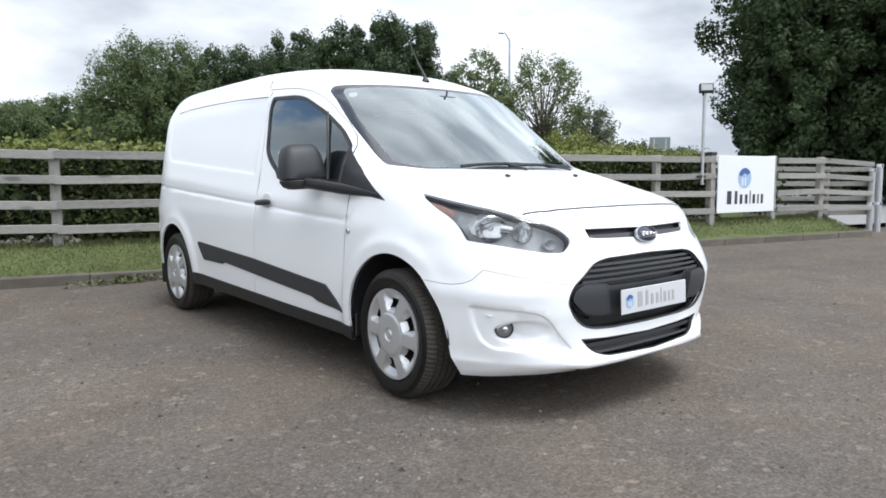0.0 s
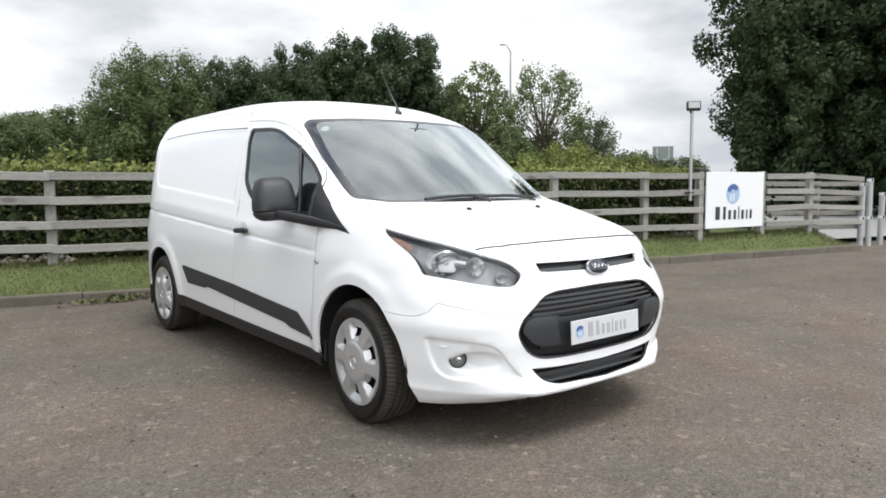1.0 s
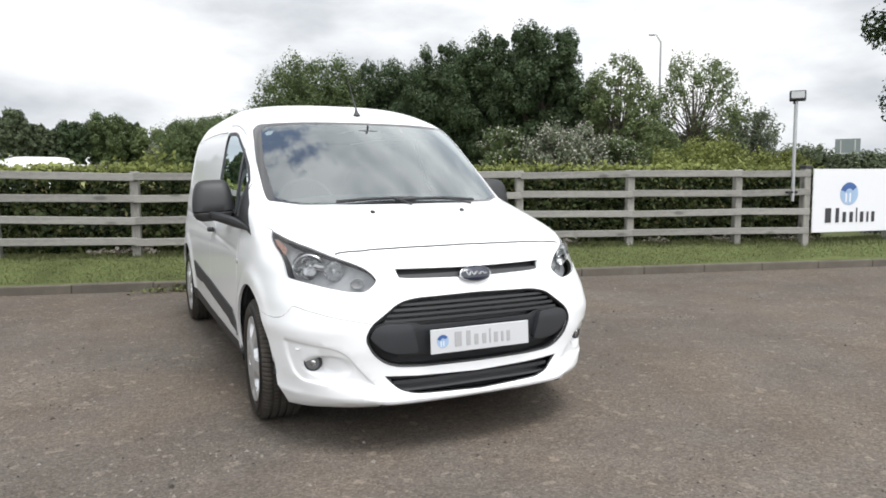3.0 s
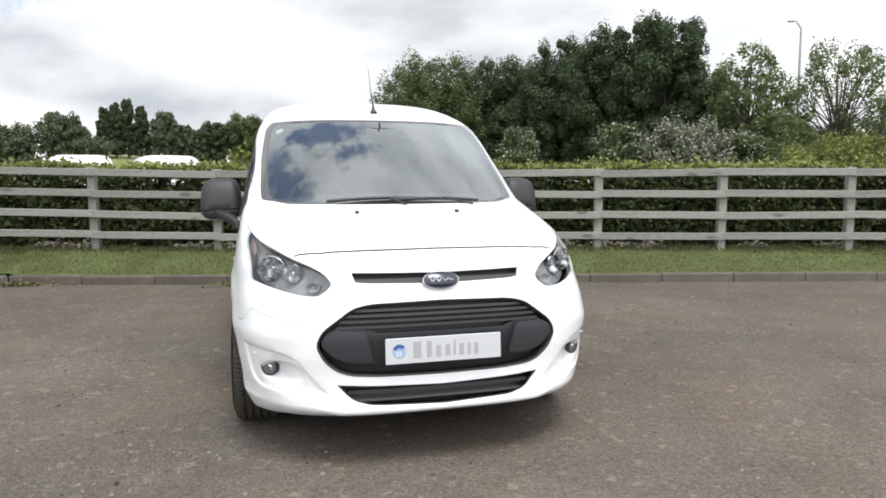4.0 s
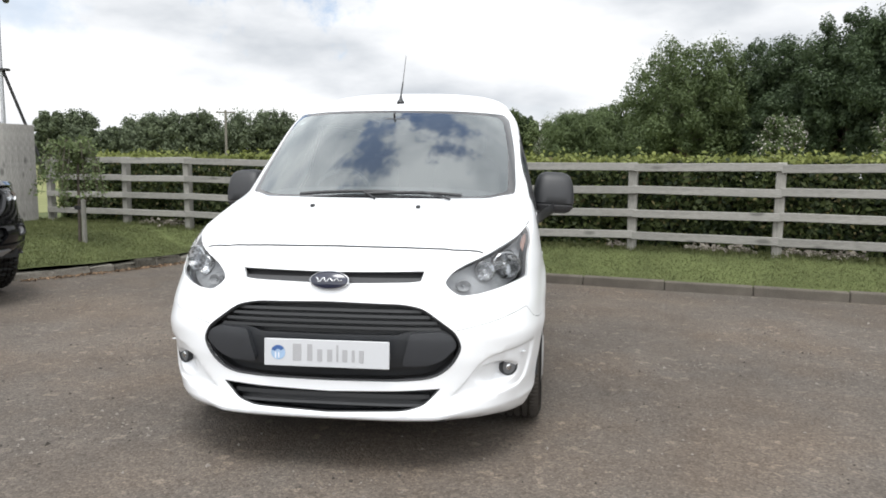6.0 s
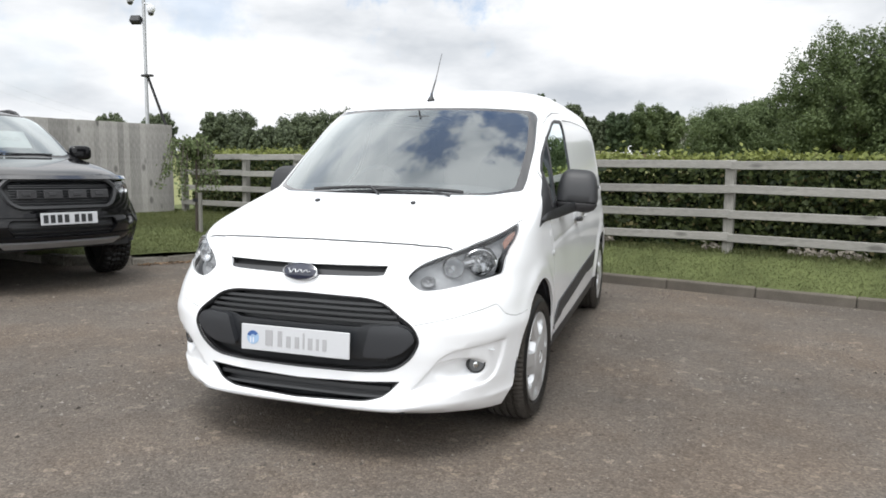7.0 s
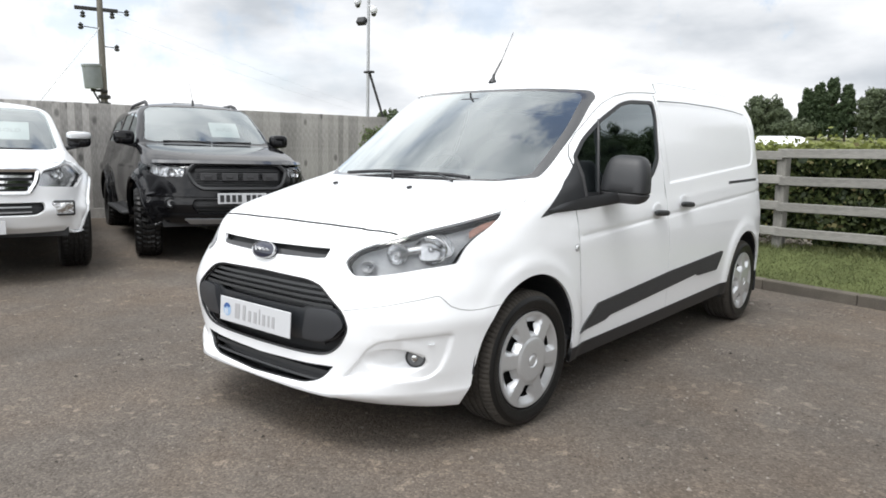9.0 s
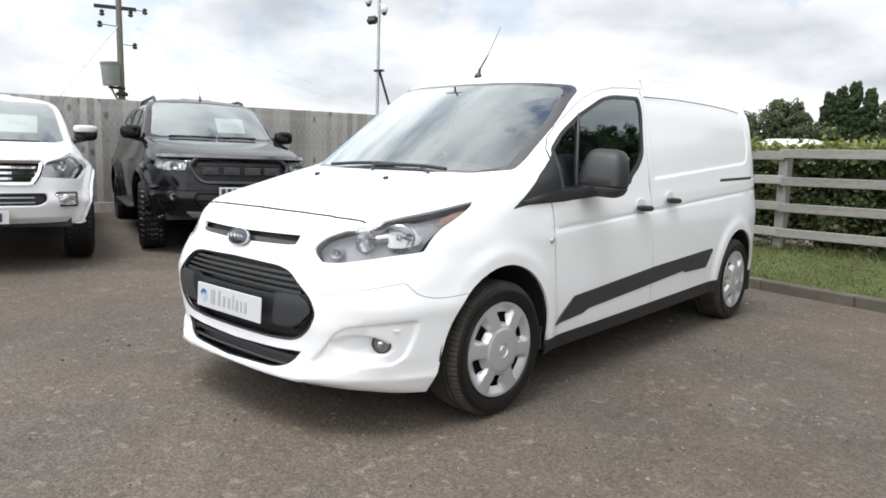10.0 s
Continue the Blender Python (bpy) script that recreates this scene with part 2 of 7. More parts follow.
def knotted(m, scale, depth):
    """Adds small dark knots to a timber surface."""
    n, k = m.node_tree.nodes, m.node_tree.links
    p = n["Principled BSDF"]
    src = p.inputs["Base Color"].links[0].from_socket
    vo, co, mp = n.new("ShaderNodeTexVoronoi"), n.new("ShaderNodeTexCoord"), n.new("ShaderNodeMapping")
    info, add = n.new("ShaderNodeObjectInfo"), n.new("ShaderNodeVectorMath")
    add.operation = "ADD"
    mul = n.new("ShaderNodeMath")
    mul.operation, mul.inputs[1].default_value = "MULTIPLY", 37.0
    k.new(info.outputs["Random"], mul.inputs[0])
    k.new(co.outputs["Object"], add.inputs[0]), k.new(mul.outputs[0], add.inputs[1])
    mp.inputs["Scale"].default_value = scale
    k.new(add.outputs[0], mp.inputs["Vector"]), k.new(mp.outputs["Vector"], vo.inputs["Vector"])
    vo.inputs["Scale"].default_value = 1.0
    rng = n.new("ShaderNodeMapRange")
    for key, val in (("From Min", 0.1), ("From Max", 0.22), ("To Min", depth), ("To Max", 1.0)):
        rng.inputs[key].default_value = val
    k.new(vo.outputs["Distance"], rng.inputs["Value"])
    mx = n.new("ShaderNodeMix")
    mx.data_type, mx.blend_type = "RGBA", "MULTIPLY"
    mx.inputs["Factor"].default_value = 1.0
    k.new(src, mx.inputs["A"]), k.new(rng.outputs["Result"], mx.inputs["B"]), k.new(mx.outputs["Result"], p.inputs["Base Color"])
    return m


knotted(BOARDM, (4.5, 4.5, 2.6), 0.45)
knotted(FENCER, (2.2, 6.0, 6.0), 0.5)
knotted(FENCEM, (6.0, 6.0, 2.2), 0.5)


def leaf_mat(name, dark, light, island=0.45):
    """Leaf that lets part of the light through, varied leaf by leaf and over the crown."""
    m = mat(name, dark, 0.55, vary=0.3, color2=light, island=island, scale=0.8, spec=0.25)
    n, k = m.node_tree.nodes, m.node_tree.links
    p, out = n["Principled BSDF"], n["Material Output"]
    tl, mx = n.new("ShaderNodeBsdfTranslucent"), n.new("ShaderNodeMixShader")
    mx.inputs[0].default_value = 0.3
    k.new(p.inputs["Base Color"].links[0].from_socket, tl.inputs["Color"])
    k.new(p.outputs[0], mx.inputs[1]), k.new(tl.outputs[0], mx.inputs[2]), k.new(mx.outputs[0], out.inputs["Surface"])
    return m


LEAFD = leaf_mat("dark_leaf", (0.036, 0.06, 0.03), (0.098, 0.138, 0.066))
LEAFB = leaf_mat("deep_leaf", (0.036, 0.06, 0.027), (0.08, 0.118, 0.05))
LEAFM = leaf_mat("mid_leaf", (0.07, 0.104, 0.043), (0.15, 0.195, 0.083))
LEAFL = leaf_mat("pale_leaf", (0.1, 0.14, 0.055), (0.2, 0.25, 0.11))
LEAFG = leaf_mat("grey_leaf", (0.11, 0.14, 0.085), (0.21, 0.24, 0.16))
# distant trees: the haze of the air is mixed into this paler leaf colour
LEAFF = leaf_mat("hazed_far_leaf", (0.085, 0.11, 0.067), (0.165, 0.2, 0.115))
FIELDM = mat("pasture", (0.19, 0.2, 0.09), 0.9, vary=0.25, scale=0.05, fine=0.8, spec=0.15)
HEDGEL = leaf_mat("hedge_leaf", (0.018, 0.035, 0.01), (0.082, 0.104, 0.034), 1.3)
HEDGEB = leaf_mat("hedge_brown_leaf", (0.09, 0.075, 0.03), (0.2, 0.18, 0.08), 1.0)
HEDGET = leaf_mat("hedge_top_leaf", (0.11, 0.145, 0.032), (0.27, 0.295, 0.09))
LITTER = mat("dry_leaf_litter", (0.15, 0.125, 0.095), 0.85, vary=0.4, island=1.0, color2=(0.33, 0.3, 0.25))
BLOSSOM = mat("may_blossom", (0.33, 0.31, 0.27), 0.7, vary=0.3, island=0.6, color2=(0.5, 0.48, 0.43))
BARK = mat("bark", (0.09, 0.075, 0.06), 0.9, vary=0.35, scale=8, fine=40, bump=0.01)
STEEL = mat("galvanised_steel", (0.42, 0.43, 0.44), 0.45, metal=0.6, vary=0.12, scale=12)
POLEW = mat("creosoted_pole", (0.15, 0.14, 0.12), 0.9, vary=0.25, stretch=(3, 3, 0.5), bump=0.004)
SIGNW = mat("sign_white", (0.7, 0.71, 0.73), 0.45, vary=0.03, scale=2)
BLACKPAINT = mat("black_car_paint", (0.007, 0.007, 0.008), 0.06, vary=0.1, spec=0.32)
GREYPAINT = mat("dark_grey_cladding", (0.03, 0.03, 0.032), 0.5, vary=0.15)
PAPER = mat("paper_notice", (0.65, 0.68, 0.68), 0.7, vary=0.03)
ROADM = mat("road_tarmac", (0.25, 0.247, 0.24), 0.9, vary=0.15, scale=2, fine=60)

# ---- small mesh tools ----


def mesh_of(name, verts, faces, smooth=False):
    me = bpy.data.meshes.new(name)
    me.from_pydata([tuple(v) for v in verts], [], [tuple(f) for f in faces])
    me.polygons.foreach_set("use_smooth", [smooth] * len(me.polygons))
    me.update()
    return me


def empty(name, m=None, label="", category="", group="", kind=""):
    ob = new(name)
    if m is not None:
        ob.matrix_world = m
    return tagged(ob, label, category, group, kind)


def part(name, bm, material, parent=None, label="", smooth=False, m=None):
    """Links a bmesh, or a mesh, as one object under a thing or a part."""
    if isinstance(bm, bmesh.types.BMesh):
        me = bpy.data.meshes.new(name)
        bm.normal_update()
        bm.to_mesh(me)
        bm.free()
        if smooth:
            me.polygons.foreach_set("use_smooth", [True] * len(me.polygons))
            skin = me.attributes.get("skin_normal")
            if skin:
                nv = np.empty(len(me.vertices) * 3, dtype=np.float32)
                skin.data.foreach_get("vector", nv)
                me.attributes.remove(skin)
                me.normals_split_custom_set_from_vertices(nv.reshape(-1, 3).tolist())
            else:
                me.set_sharp_from_angle(angle=radians(38))
    else:
        me = bm
    if not me.materials:
        me.materials.append(material)
    ob = new(name, me)
    if parent is not None:
        ob.parent = parent
    if m is not None:
        ob.matrix_local = m
    return tagged(ob, label)


def box(bm, c, size, bevel=0.0, m=None, seg=1):
    mm = Matrix.Translation(c) @ Matrix.Diagonal((*size, 1))
    if m is not None:
        mm = m @ mm
    r = bmesh.ops.create_cube(bm, size=1.0, matrix=mm)
    if bevel:
        vs = set(r["verts"])
        es = [e for e in bm.edges if e.verts[0] in vs and e.verts[1] in vs]
        bmesh.ops.bevel(bm, geom=es, offset=bevel, segments=seg, affect="EDGES", profile=0.5)
    return bm


def one_box(c, size, bevel=0.0, m=None, seg=1):
    return box(bmesh.new(), c, size, bevel, m, seg)


def rod(bm, a, b, r0, r1=None, seg=10):
    """A tapered round bar from a to b."""
    a, b = Vector(a), Vector(b)
    r1 = r0 if r1 is None else r1
    d = b - a
    turn = d.to_track_quat("Z", "Y").to_matrix().to_4x4()
    bmesh.ops.create_cone(bm, cap_ends=True, segments=seg, radius1=r0, radius2=r1, depth=d.length, matrix=Matrix.Translation((a + b) / 2) @ turn)
    return bm


def tube(bm, pts, r, seg=7):
    """One bent round bar through the points."""
    rings, n = [], len(pts)
    for i, p in enumerate(pts):
        t = (pts[min(i + 1, n - 1)] - pts[max(i - 1, 0)]).normalized()
        s = t.cross(Vector((0.13, 0.21, 1.0))).normalized()
        u = t.cross(s)
        rings.append([bm.verts.new(p + (s * math.cos(2 * math.pi * k / seg) + u * math.sin(2 * math.pi * k / seg)) * r) for k in range(seg)])
    for p, q in zip(rings, rings[1:]):
        for k in range(seg):
            bm.faces.new((p[k], q[k], q[(k + 1) % seg], p[(k + 1) % seg]))
    bm.faces.new(rings[0])
    bm.faces.new(rings[-1][::-1])
    bmesh.ops.recalc_face_normals(bm, faces=bm.faces)
    return bm


def lathe(profile, seg=48, axis="x"):
    """A bmesh turned from (radius, along) pairs about an axis."""
    bm = bmesh.new()
    rings = []
    for r, h in profile:
        ring = []
        for i in range(seg):
            t = 2 * math.pi * i / seg
            c, s = r * math.cos(t), r * math.sin(t)
            ring.append(bm.verts.new((h, c, s) if axis == "x" else (c, s, h)))
        rings.append(ring)
    for p, q in zip(rings, rings[1:]):
        for i in range(seg):
            j = (i + 1) % seg
            bm.faces.new((p[i], p[j], q[j], q[i]) if axis == "x" else (p[i], q[i], q[j], p[j]))
    return bm


def quads(name, centres, ups, sides, lens_, wids):
    """One mesh of many small pointed leaves."""
    centres, ups, sides = np.asarray(centres), np.asarray(ups), np.asarray(sides)
    l, w = np.asarray(lens_)[:, None], np.asarray(wids)[:, None]
    nrm = np.cross(ups, sides)
    a = centres - ups * l * 0.5
    b = centres + sides * w * 0.5 + nrm * w * 0.18
    c = centres + ups * l * 0.5
    d = centres - sides * w * 0.5 + nrm * w * 0.18
    v = np.stack([a, b, c, d], 1).reshape(-1, 3)
    n = len(centres)
    me = bpy.data.meshes.new(name)
    me.vertices.add(4 * n)
    me.vertices.foreach_set("co", v.ravel())
    me.loops.add(4 * n)
    me.loops.foreach_set("vertex_index", np.arange(4 * n))
    me.polygons.add(n)
    me.polygons.foreach_set("loop_start", np.arange(n) * 4)
    me.update(calc_edges=True)
    return me


def unit(v):
    return v / np.maximum(np.linalg.norm(v, axis=-1, keepdims=True), 1e-9)


def leaves_on(rng, name, pts, out, size, spread=0.9):
    """Leaves at pts, facing out with a random turn."""
    n = len(pts)
    nrm = unit(out + rng.normal(0, spread, (n, 3)))
    up = unit(np.cross(nrm, rng.normal(0, 1, (n, 3))))
    side = np.cross(nrm, up)
    s = size * rng.uniform(0.6, 1.3, n)
    return quads(name, pts, up, side, s, s * rng.uniform(0.5, 0.75, n))


def text(name, body, size, material, parent, m, spacing=1.0, thick=0.0006):
    cu = bpy.data.curves.new(name, "FONT")
    cu.body, cu.size, cu.align_x, cu.align_y = body, size, "CENTER", "CENTER"
    cu.space_character, cu.extrude, cu.resolution_u = spacing, thick, 4
    cu.materials.append(material)
    ob = new(name, cu)
    if parent is not None:
        ob.parent = parent
    ob.matrix_local = m
    return ob

# ---- ground, yard, verge and kerbs ----


def smooth01(t):
    t = min(max(t, 0.0), 1.0)
    return t * t * (3 - 2 * t)


def yard_z(x, y):
    """The yard climbs a little towards the board fence."""
    return 0.13 * smooth01((-x - 2.2) / 6.5) * smooth01((y + 8) / 6)


def kerb_y(x):
    return 4.80 - 0.264 * x


FENCE_LINE = [(-7.15, 7.42), (-5.58, 7.05), (-4.36, 6.72), (-2.78, 6.3), (-1.22, 5.88), (0.52, 5.5), (2.13, 5.15), (3.65, 4.63), (5.14, 4.07), (6.66, 3.53), (7.62, 3.16), (9.17, 2.87), (10.25, 2.56), (10.95, 2.9)]


def fence_y(x):
    xs, ys = zip(*FENCE_LINE)
    if x < xs[0]:
        return ys[0] - (x - xs[0]) * 0.26
    return float(np.interp(x, xs, ys))


KL = [(-3.68, 5.77), (-3.95, 4.95), (-4.3, 4.1), (-4.72, 3.35), (-5.3, 2.9), (-7.5, 3.0)]
KERB_END = 10.95


def left_edge(y):
    """x of the bed's kerb on the side towards the parked pick-ups."""
    pts = sorted((p[1], p[0]) for p in KL)
    return float(np.interp(y, [p[0] for p in pts], [p[1] for p in pts]))


def land_z(x, y):
    """The pasture climbs gently far off beyond the hedge."""
    d = math.hypot(x, y)
    rise = 2.5 * smooth01((y - 46) / 26) * smooth01((x + 24) / 10) * smooth01((16 - x) / 8)
    return rise - 0.25 + 3.6 * smooth01((d - 38) / 60) * smooth01((14 - x) / 40) * smooth01((y + 5) / 30) + 0.5 * smooth01((d - 60) / 200)


# one sheet to the horizon
gs = bmesh.new()
radii = [8, 16, 24, 32, 38, 44, 50, 56, 62, 68, 76, 86, 98, 112, 130, 160, 220, 340, 600, 1000, 1500]
hub = gs.verts.new((0, 0, -0.25))
rings = [[gs.verts.new((r * math.cos(math.pi * k / 48), r * math.sin(math.pi * k / 48), land_z(r * math.cos(math.pi * k / 48), r * math.sin(math.pi * k / 48)))) for k in range(96)] for r in radii]
for k in range(96):
    gs.faces.new((hub, rings[0][k], rings[0][(k + 1) % 96]))
    for p, q in zip(rings, rings[1:]):
        gs.faces.new((p[k], q[k], q[(k + 1) % 96], p[(k + 1) % 96]))
tagged(part("ground", gs, FIELDM, smooth=True), "wide sheet of rough pasture reaching the horizon", "ground", kind="structure")
ys = bmesh.new()
NX, NY = 60, 60
xs = np.linspace(-16, 24, NX)
yy = np.linspace(-24, 9.5, NY)
vg = [[ys.verts.new((x, y, yard_z(x, y))) for y in yy] for x in xs]
for i in range(NX - 1):
    for j in range(NY - 1):
        ys.faces.new((vg[i][j], vg[i + 1][j], vg[i + 1][j + 1], vg[i][j + 1]))
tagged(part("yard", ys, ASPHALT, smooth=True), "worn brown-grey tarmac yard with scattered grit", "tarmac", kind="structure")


def verge_z(x, y):
    """Height of the grass bed."""
    front = kerb_y(x) if x > -3.68 else None
    fy = fence_y(x)
    if front is not None:
        k = (y - front) / max(fy - front, 0.3)
        base = 0.09
    else:
        lx = left_edge(min(max(y, 3.0), 5.77))
        k = min(max((lx - x) / 1.6, (y - 5.6) / 1.3), 1.0) if y < 7 else 1.0
        base = 0.125 + yard_z(x, y)
    tilt = 0.05 * smooth01((-x - 1) / 5)
    return base + (tilt if front is not None else tilt * min(k, 1.0)) + (0.36 - base) * smooth01(k * 0.92) + 0.012 * noise.noise((x * 1.7, y * 1.7, 0))


def bed_front(x):
    """y of the bed's front edge, behind the kerb stones."""
    if x > -3.68:
        return kerb_y(x) + 0.06
    kx, ky = [q[0] for q in reversed(KL)], [q[1] for q in reversed(KL)]
    return float(np.interp(x, kx, ky)) + 0.06


vb = bmesh.new()
step, n = 0.1, 30
cols = []
for i in range(int((KERB_END + 9.0) / step)):
    x = -9.0 + i * step
    lo, hi = bed_front(x), fence_y(x) + 2.6
    cols.append([vb.verts.new((x, lo + (hi - lo) * (j / (n - 1)) ** 1.3, verge_z(x, lo + (hi - lo) * (j / (n - 1)) ** 1.3))) for j in range(n)])
for p, q in zip(cols, cols[1:]):
    for j in range(n - 1):
        vb.faces.new((p[j], q[j], q[j + 1], p[j + 1]))
tagged(part("grass_verge", vb, GRASSM, smooth=True), "mown grass verge rising behind the kerb", "grass", kind="structure")

# grass blades
rng = np.random.default_rng(3)
bp = []
while len(bp) < 120000:
    x, y = rng.uniform(-8.5, KERB_END), rng.uniform(1.9, 8)
    if y < bed_front(x) + 0.05 or y > fence_y(x) + 0.35:
        continue
    bp.append((x, y, verge_z(x, y)))
bp = np.array(bp)
lean = unit(np.c_[rng.normal(0, 0.45, (len(bp), 2)), np.ones(len(bp))])
sd = unit(np.cross(lean, rng.normal(0, 1, (len(bp), 3))))
hgt = rng.uniform(0.01, 0.03, len(bp))
near_f = np.array([abs(p[1] - fence_y(p[0])) < 0.14 for p in bp])
hgt[near_f] *= rng.uniform(1.6, 3.6, near_f.sum())
tagged(part("grass_blades", quads("grass_blades", bp + lean * hgt[:, None] * 0.4, lean, sd, hgt, np.full(len(bp), 0.0085)), BLADE), "short green grass with taller tufts at the fence", "grass", kind="stuff")

kerb = empty("kerb", label="weathered concrete kerb stones edging the grass", category="kerb", kind="structure")


def kerb_run(a, b, rough=False):
    a, b = Vector(a), Vector(b)
    n = max(1, round((b - a).length / (0.36 if rough else 0.915)))
    ang = math.atan2(b.y - a.y, b.x - a.x)
    ln = (b - a).length / n
    for i in range(n):
        c = a + (b - a) * ((i + 0.5) / n)
        bmk = one_box((0, 0.06, 0.0), (ln - 0.005, 0.12, 0.26), 0.014, seg=2)
        z = yard_z(c.x, c.y) - 0.13 + 0.105 + random.uniform(-0.004, 0.004)
        wob = 1.0 if rough else 0.0
        if rough:
            bmk.free()
            bmk = one_box((0, 0.075, 0.0), (ln - 0.006, 0.15, 0.26), 0.022, seg=2)
            for v in bmk.verts:
                v.co += Vector((random.uniform(-0.012, 0.012), random.uniform(-0.015, 0.015), random.uniform(-0.012, 0.008)))
        part("kerb_stone", bmk, KERBS if rough else KERBM, kerb, m=pose(c.x, c.y, z + wob * random.uniform(-0.025, 0.02), wob * random.uniform(-4, 4), wob * random.uniform(-3, 3), math.degrees(ang) + random.uniform(-0.25, 0.25) * (1 + 14 * wob)))


kerb_run((-3.68, kerb_y(-3.68)), (KERB_END, kerb_y(KERB_END)))
for p, q in zip(KL[1:], KL):
    kerb_run(p, q, rough=True)

# brown leaves and dirt blown against the rough kerb
lr = np.random.default_rng(17)
pl = []
for p, q in zip(KL, KL[1:4]):
    for k in range(260):
        t = lr.random()
        x, y = p[0] + (q[0] - p[0]) * t, p[1] + (q[1] - p[1]) * t
        x += abs(lr.normal(0.0, 0.07)) + 0.01
        pl.append((x, y, yard_z(x, y) + 0.006 + abs(lr.normal(0, 0.006))))
for k in range(160):
    x = -3.55 + abs(lr.normal(0, 0.35))
    y = kerb_y(x) - 0.02 - abs(lr.normal(0, 0.08))
    pl.append((x, y, yard_z(x, y) + 0.006))
DEADLEAF = mat("dead_leaf", (0.13, 0.08, 0.045), 0.85, vary=0.4, island=1.0, color2=(0.3, 0.2, 0.12))
tagged(part("dead_leaves", leaves_on(lr, "dead_leaves", np.array(pl), np.tile([[0, 0, 1.0]], (len(pl), 1)), 0.035, 0.35), DEADLEAF), "brown dead leaves blown against the kerb", "leaves", kind="stuff")

# ---- post and rail fence ----
RAILS = (0.18, 0.45, 0.725, 0.998)


def post_mesh(h):
    bm = one_box((0, 0, h / 2 - 0.2), (0.105, 0.1, h + 0.4), 0.008)
    return bm


fence = empty("rail_fence", pose(0, 0, 0), "grey weathered post and four-rail timber fence", "fence")
tops = []
for i, (x, y) in enumerate(FENCE_LINE[:-1]):
    top = 1.41 + 0.075 * smooth01((-x - 0.5) / 4.5)
    base = top - 1.06
    tops.append(base)
    if i in (10, 11):
        continue
    part("post", post_mesh(1.06), FENCEM, fence, m=pose(x, y, base, random.uniform(-0.8, 0.8), random.uniform(-0.8, 0.8), -16 + random.uniform(-2, 2)))
for i in range(len(FENCE_LINE) - 2):
    (x0, y0), (x1, y1) = FENCE_LINE[i], FENCE_LINE[i + 1]
    if i == 10:
        continue
    for r in RAILS:
        a = Vector((x0, y0 - 0.045, tops[i] + r + random.uniform(-0.012, 0.012)))
        b = Vector((x1, y1 - 0.045, tops[i + 1] + r + random.uniform(-0.012, 0.012)))
        d = b - a
        bm = one_box((0, 0, 0), (d.length + 0.02, 0.038, 0.094), 0.006)
        part("rail", bm, FENCER, fence, m=Matrix.Translation((a + b) / 2 + Vector((-0.012, -0.035, 0))) @ d.to_track_quat("X", "Z").to_matrix().to_4x4())

# ---- hedge behind the fence ----
hedge = empty("hedge", label="clipped dark green laurel hedge with bright new growth on top", category="hedge")
hrng = np.random.default_rng(8)


def hedge_run(x0, x1, n, top):
    t = hrng.uniform(0, 1, n)
    x = x0 + (x1 - x0) * t
    face = hrng.uniform(0, 1, n)
    fy = np.array([fence_y(v) for v in x])
    z = np.where(face < 0.72, hrng.uniform(0.36, top - 0.02, n), top + hrng.normal(0, 0.035, n))
    z += 0.05 * np.array([noise.noise((v * 1.3, 0, 2)) for v in x])
    bulge = 0.09 * np.array([noise.noise((a * 2.2, 0, b * 2.6)) for a, b in zip(x, z)])
    y = np.where(face < 0.72, fy + 0.34 + bulge + hrng.exponential(0.06, n), fy + 0.36 + hrng.uniform(0, 1.0, n))
    out = np.where(face[:, None] < 0.72, [[-0.1, -1, 0.35]], [[0, -0.25, 1]])
    return np.c_[x, y, z], out


# near-black filler boxes: the shade deep inside the hedge, put into their colour
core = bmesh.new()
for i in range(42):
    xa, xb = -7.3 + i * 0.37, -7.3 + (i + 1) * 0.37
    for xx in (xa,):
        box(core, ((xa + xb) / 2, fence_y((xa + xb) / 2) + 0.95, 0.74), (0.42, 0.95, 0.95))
part("core", core, mat("hedge_shade_core", (0.008, 0.012, 0.004), 0.9, vary=0.4), hedge)
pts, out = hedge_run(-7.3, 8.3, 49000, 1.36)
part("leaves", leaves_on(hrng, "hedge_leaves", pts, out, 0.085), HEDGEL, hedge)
q = hrng.random(len(pts)) < 0.1
part("old_leaves", leaves_on(hrng, "hedge_old", pts[q] + hrng.normal(0, 0.03, (q.sum(), 3)), out[q], 0.06), HEDGEB, hedge)
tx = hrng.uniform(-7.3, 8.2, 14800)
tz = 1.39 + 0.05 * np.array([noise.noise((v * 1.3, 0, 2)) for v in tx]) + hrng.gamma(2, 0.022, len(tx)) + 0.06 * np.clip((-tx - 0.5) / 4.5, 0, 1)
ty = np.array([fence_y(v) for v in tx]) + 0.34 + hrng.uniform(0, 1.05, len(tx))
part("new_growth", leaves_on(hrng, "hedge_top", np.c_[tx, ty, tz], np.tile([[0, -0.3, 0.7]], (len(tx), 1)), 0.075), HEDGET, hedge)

lx = hrng.uniform(-6.5, 8.0, 5200)
lk = np.array([noise.noise((v * 1.1, 3.0, 0)) for v in lx])
lx = lx[lk > 0.05]
ly = np.array([fence_y(v) for v in lx]) + hrng.normal(0.2, 0.09, len(lx))
lz = np.array([verge_z(a, b) for a, b in zip(lx, ly)]) + hrng.exponential(0.018, len(lx)) + 0.012
tagged(part("leaf_litter", leaves_on(hrng, "litter", np.c_[lx, ly, lz], np.tile([[0, -0.35, 1.0]], (len(lx), 1)), 0.07, 0.45), LITTER), "pale dry leaf litter along the foot of the hedge", "litter", kind="stuff")

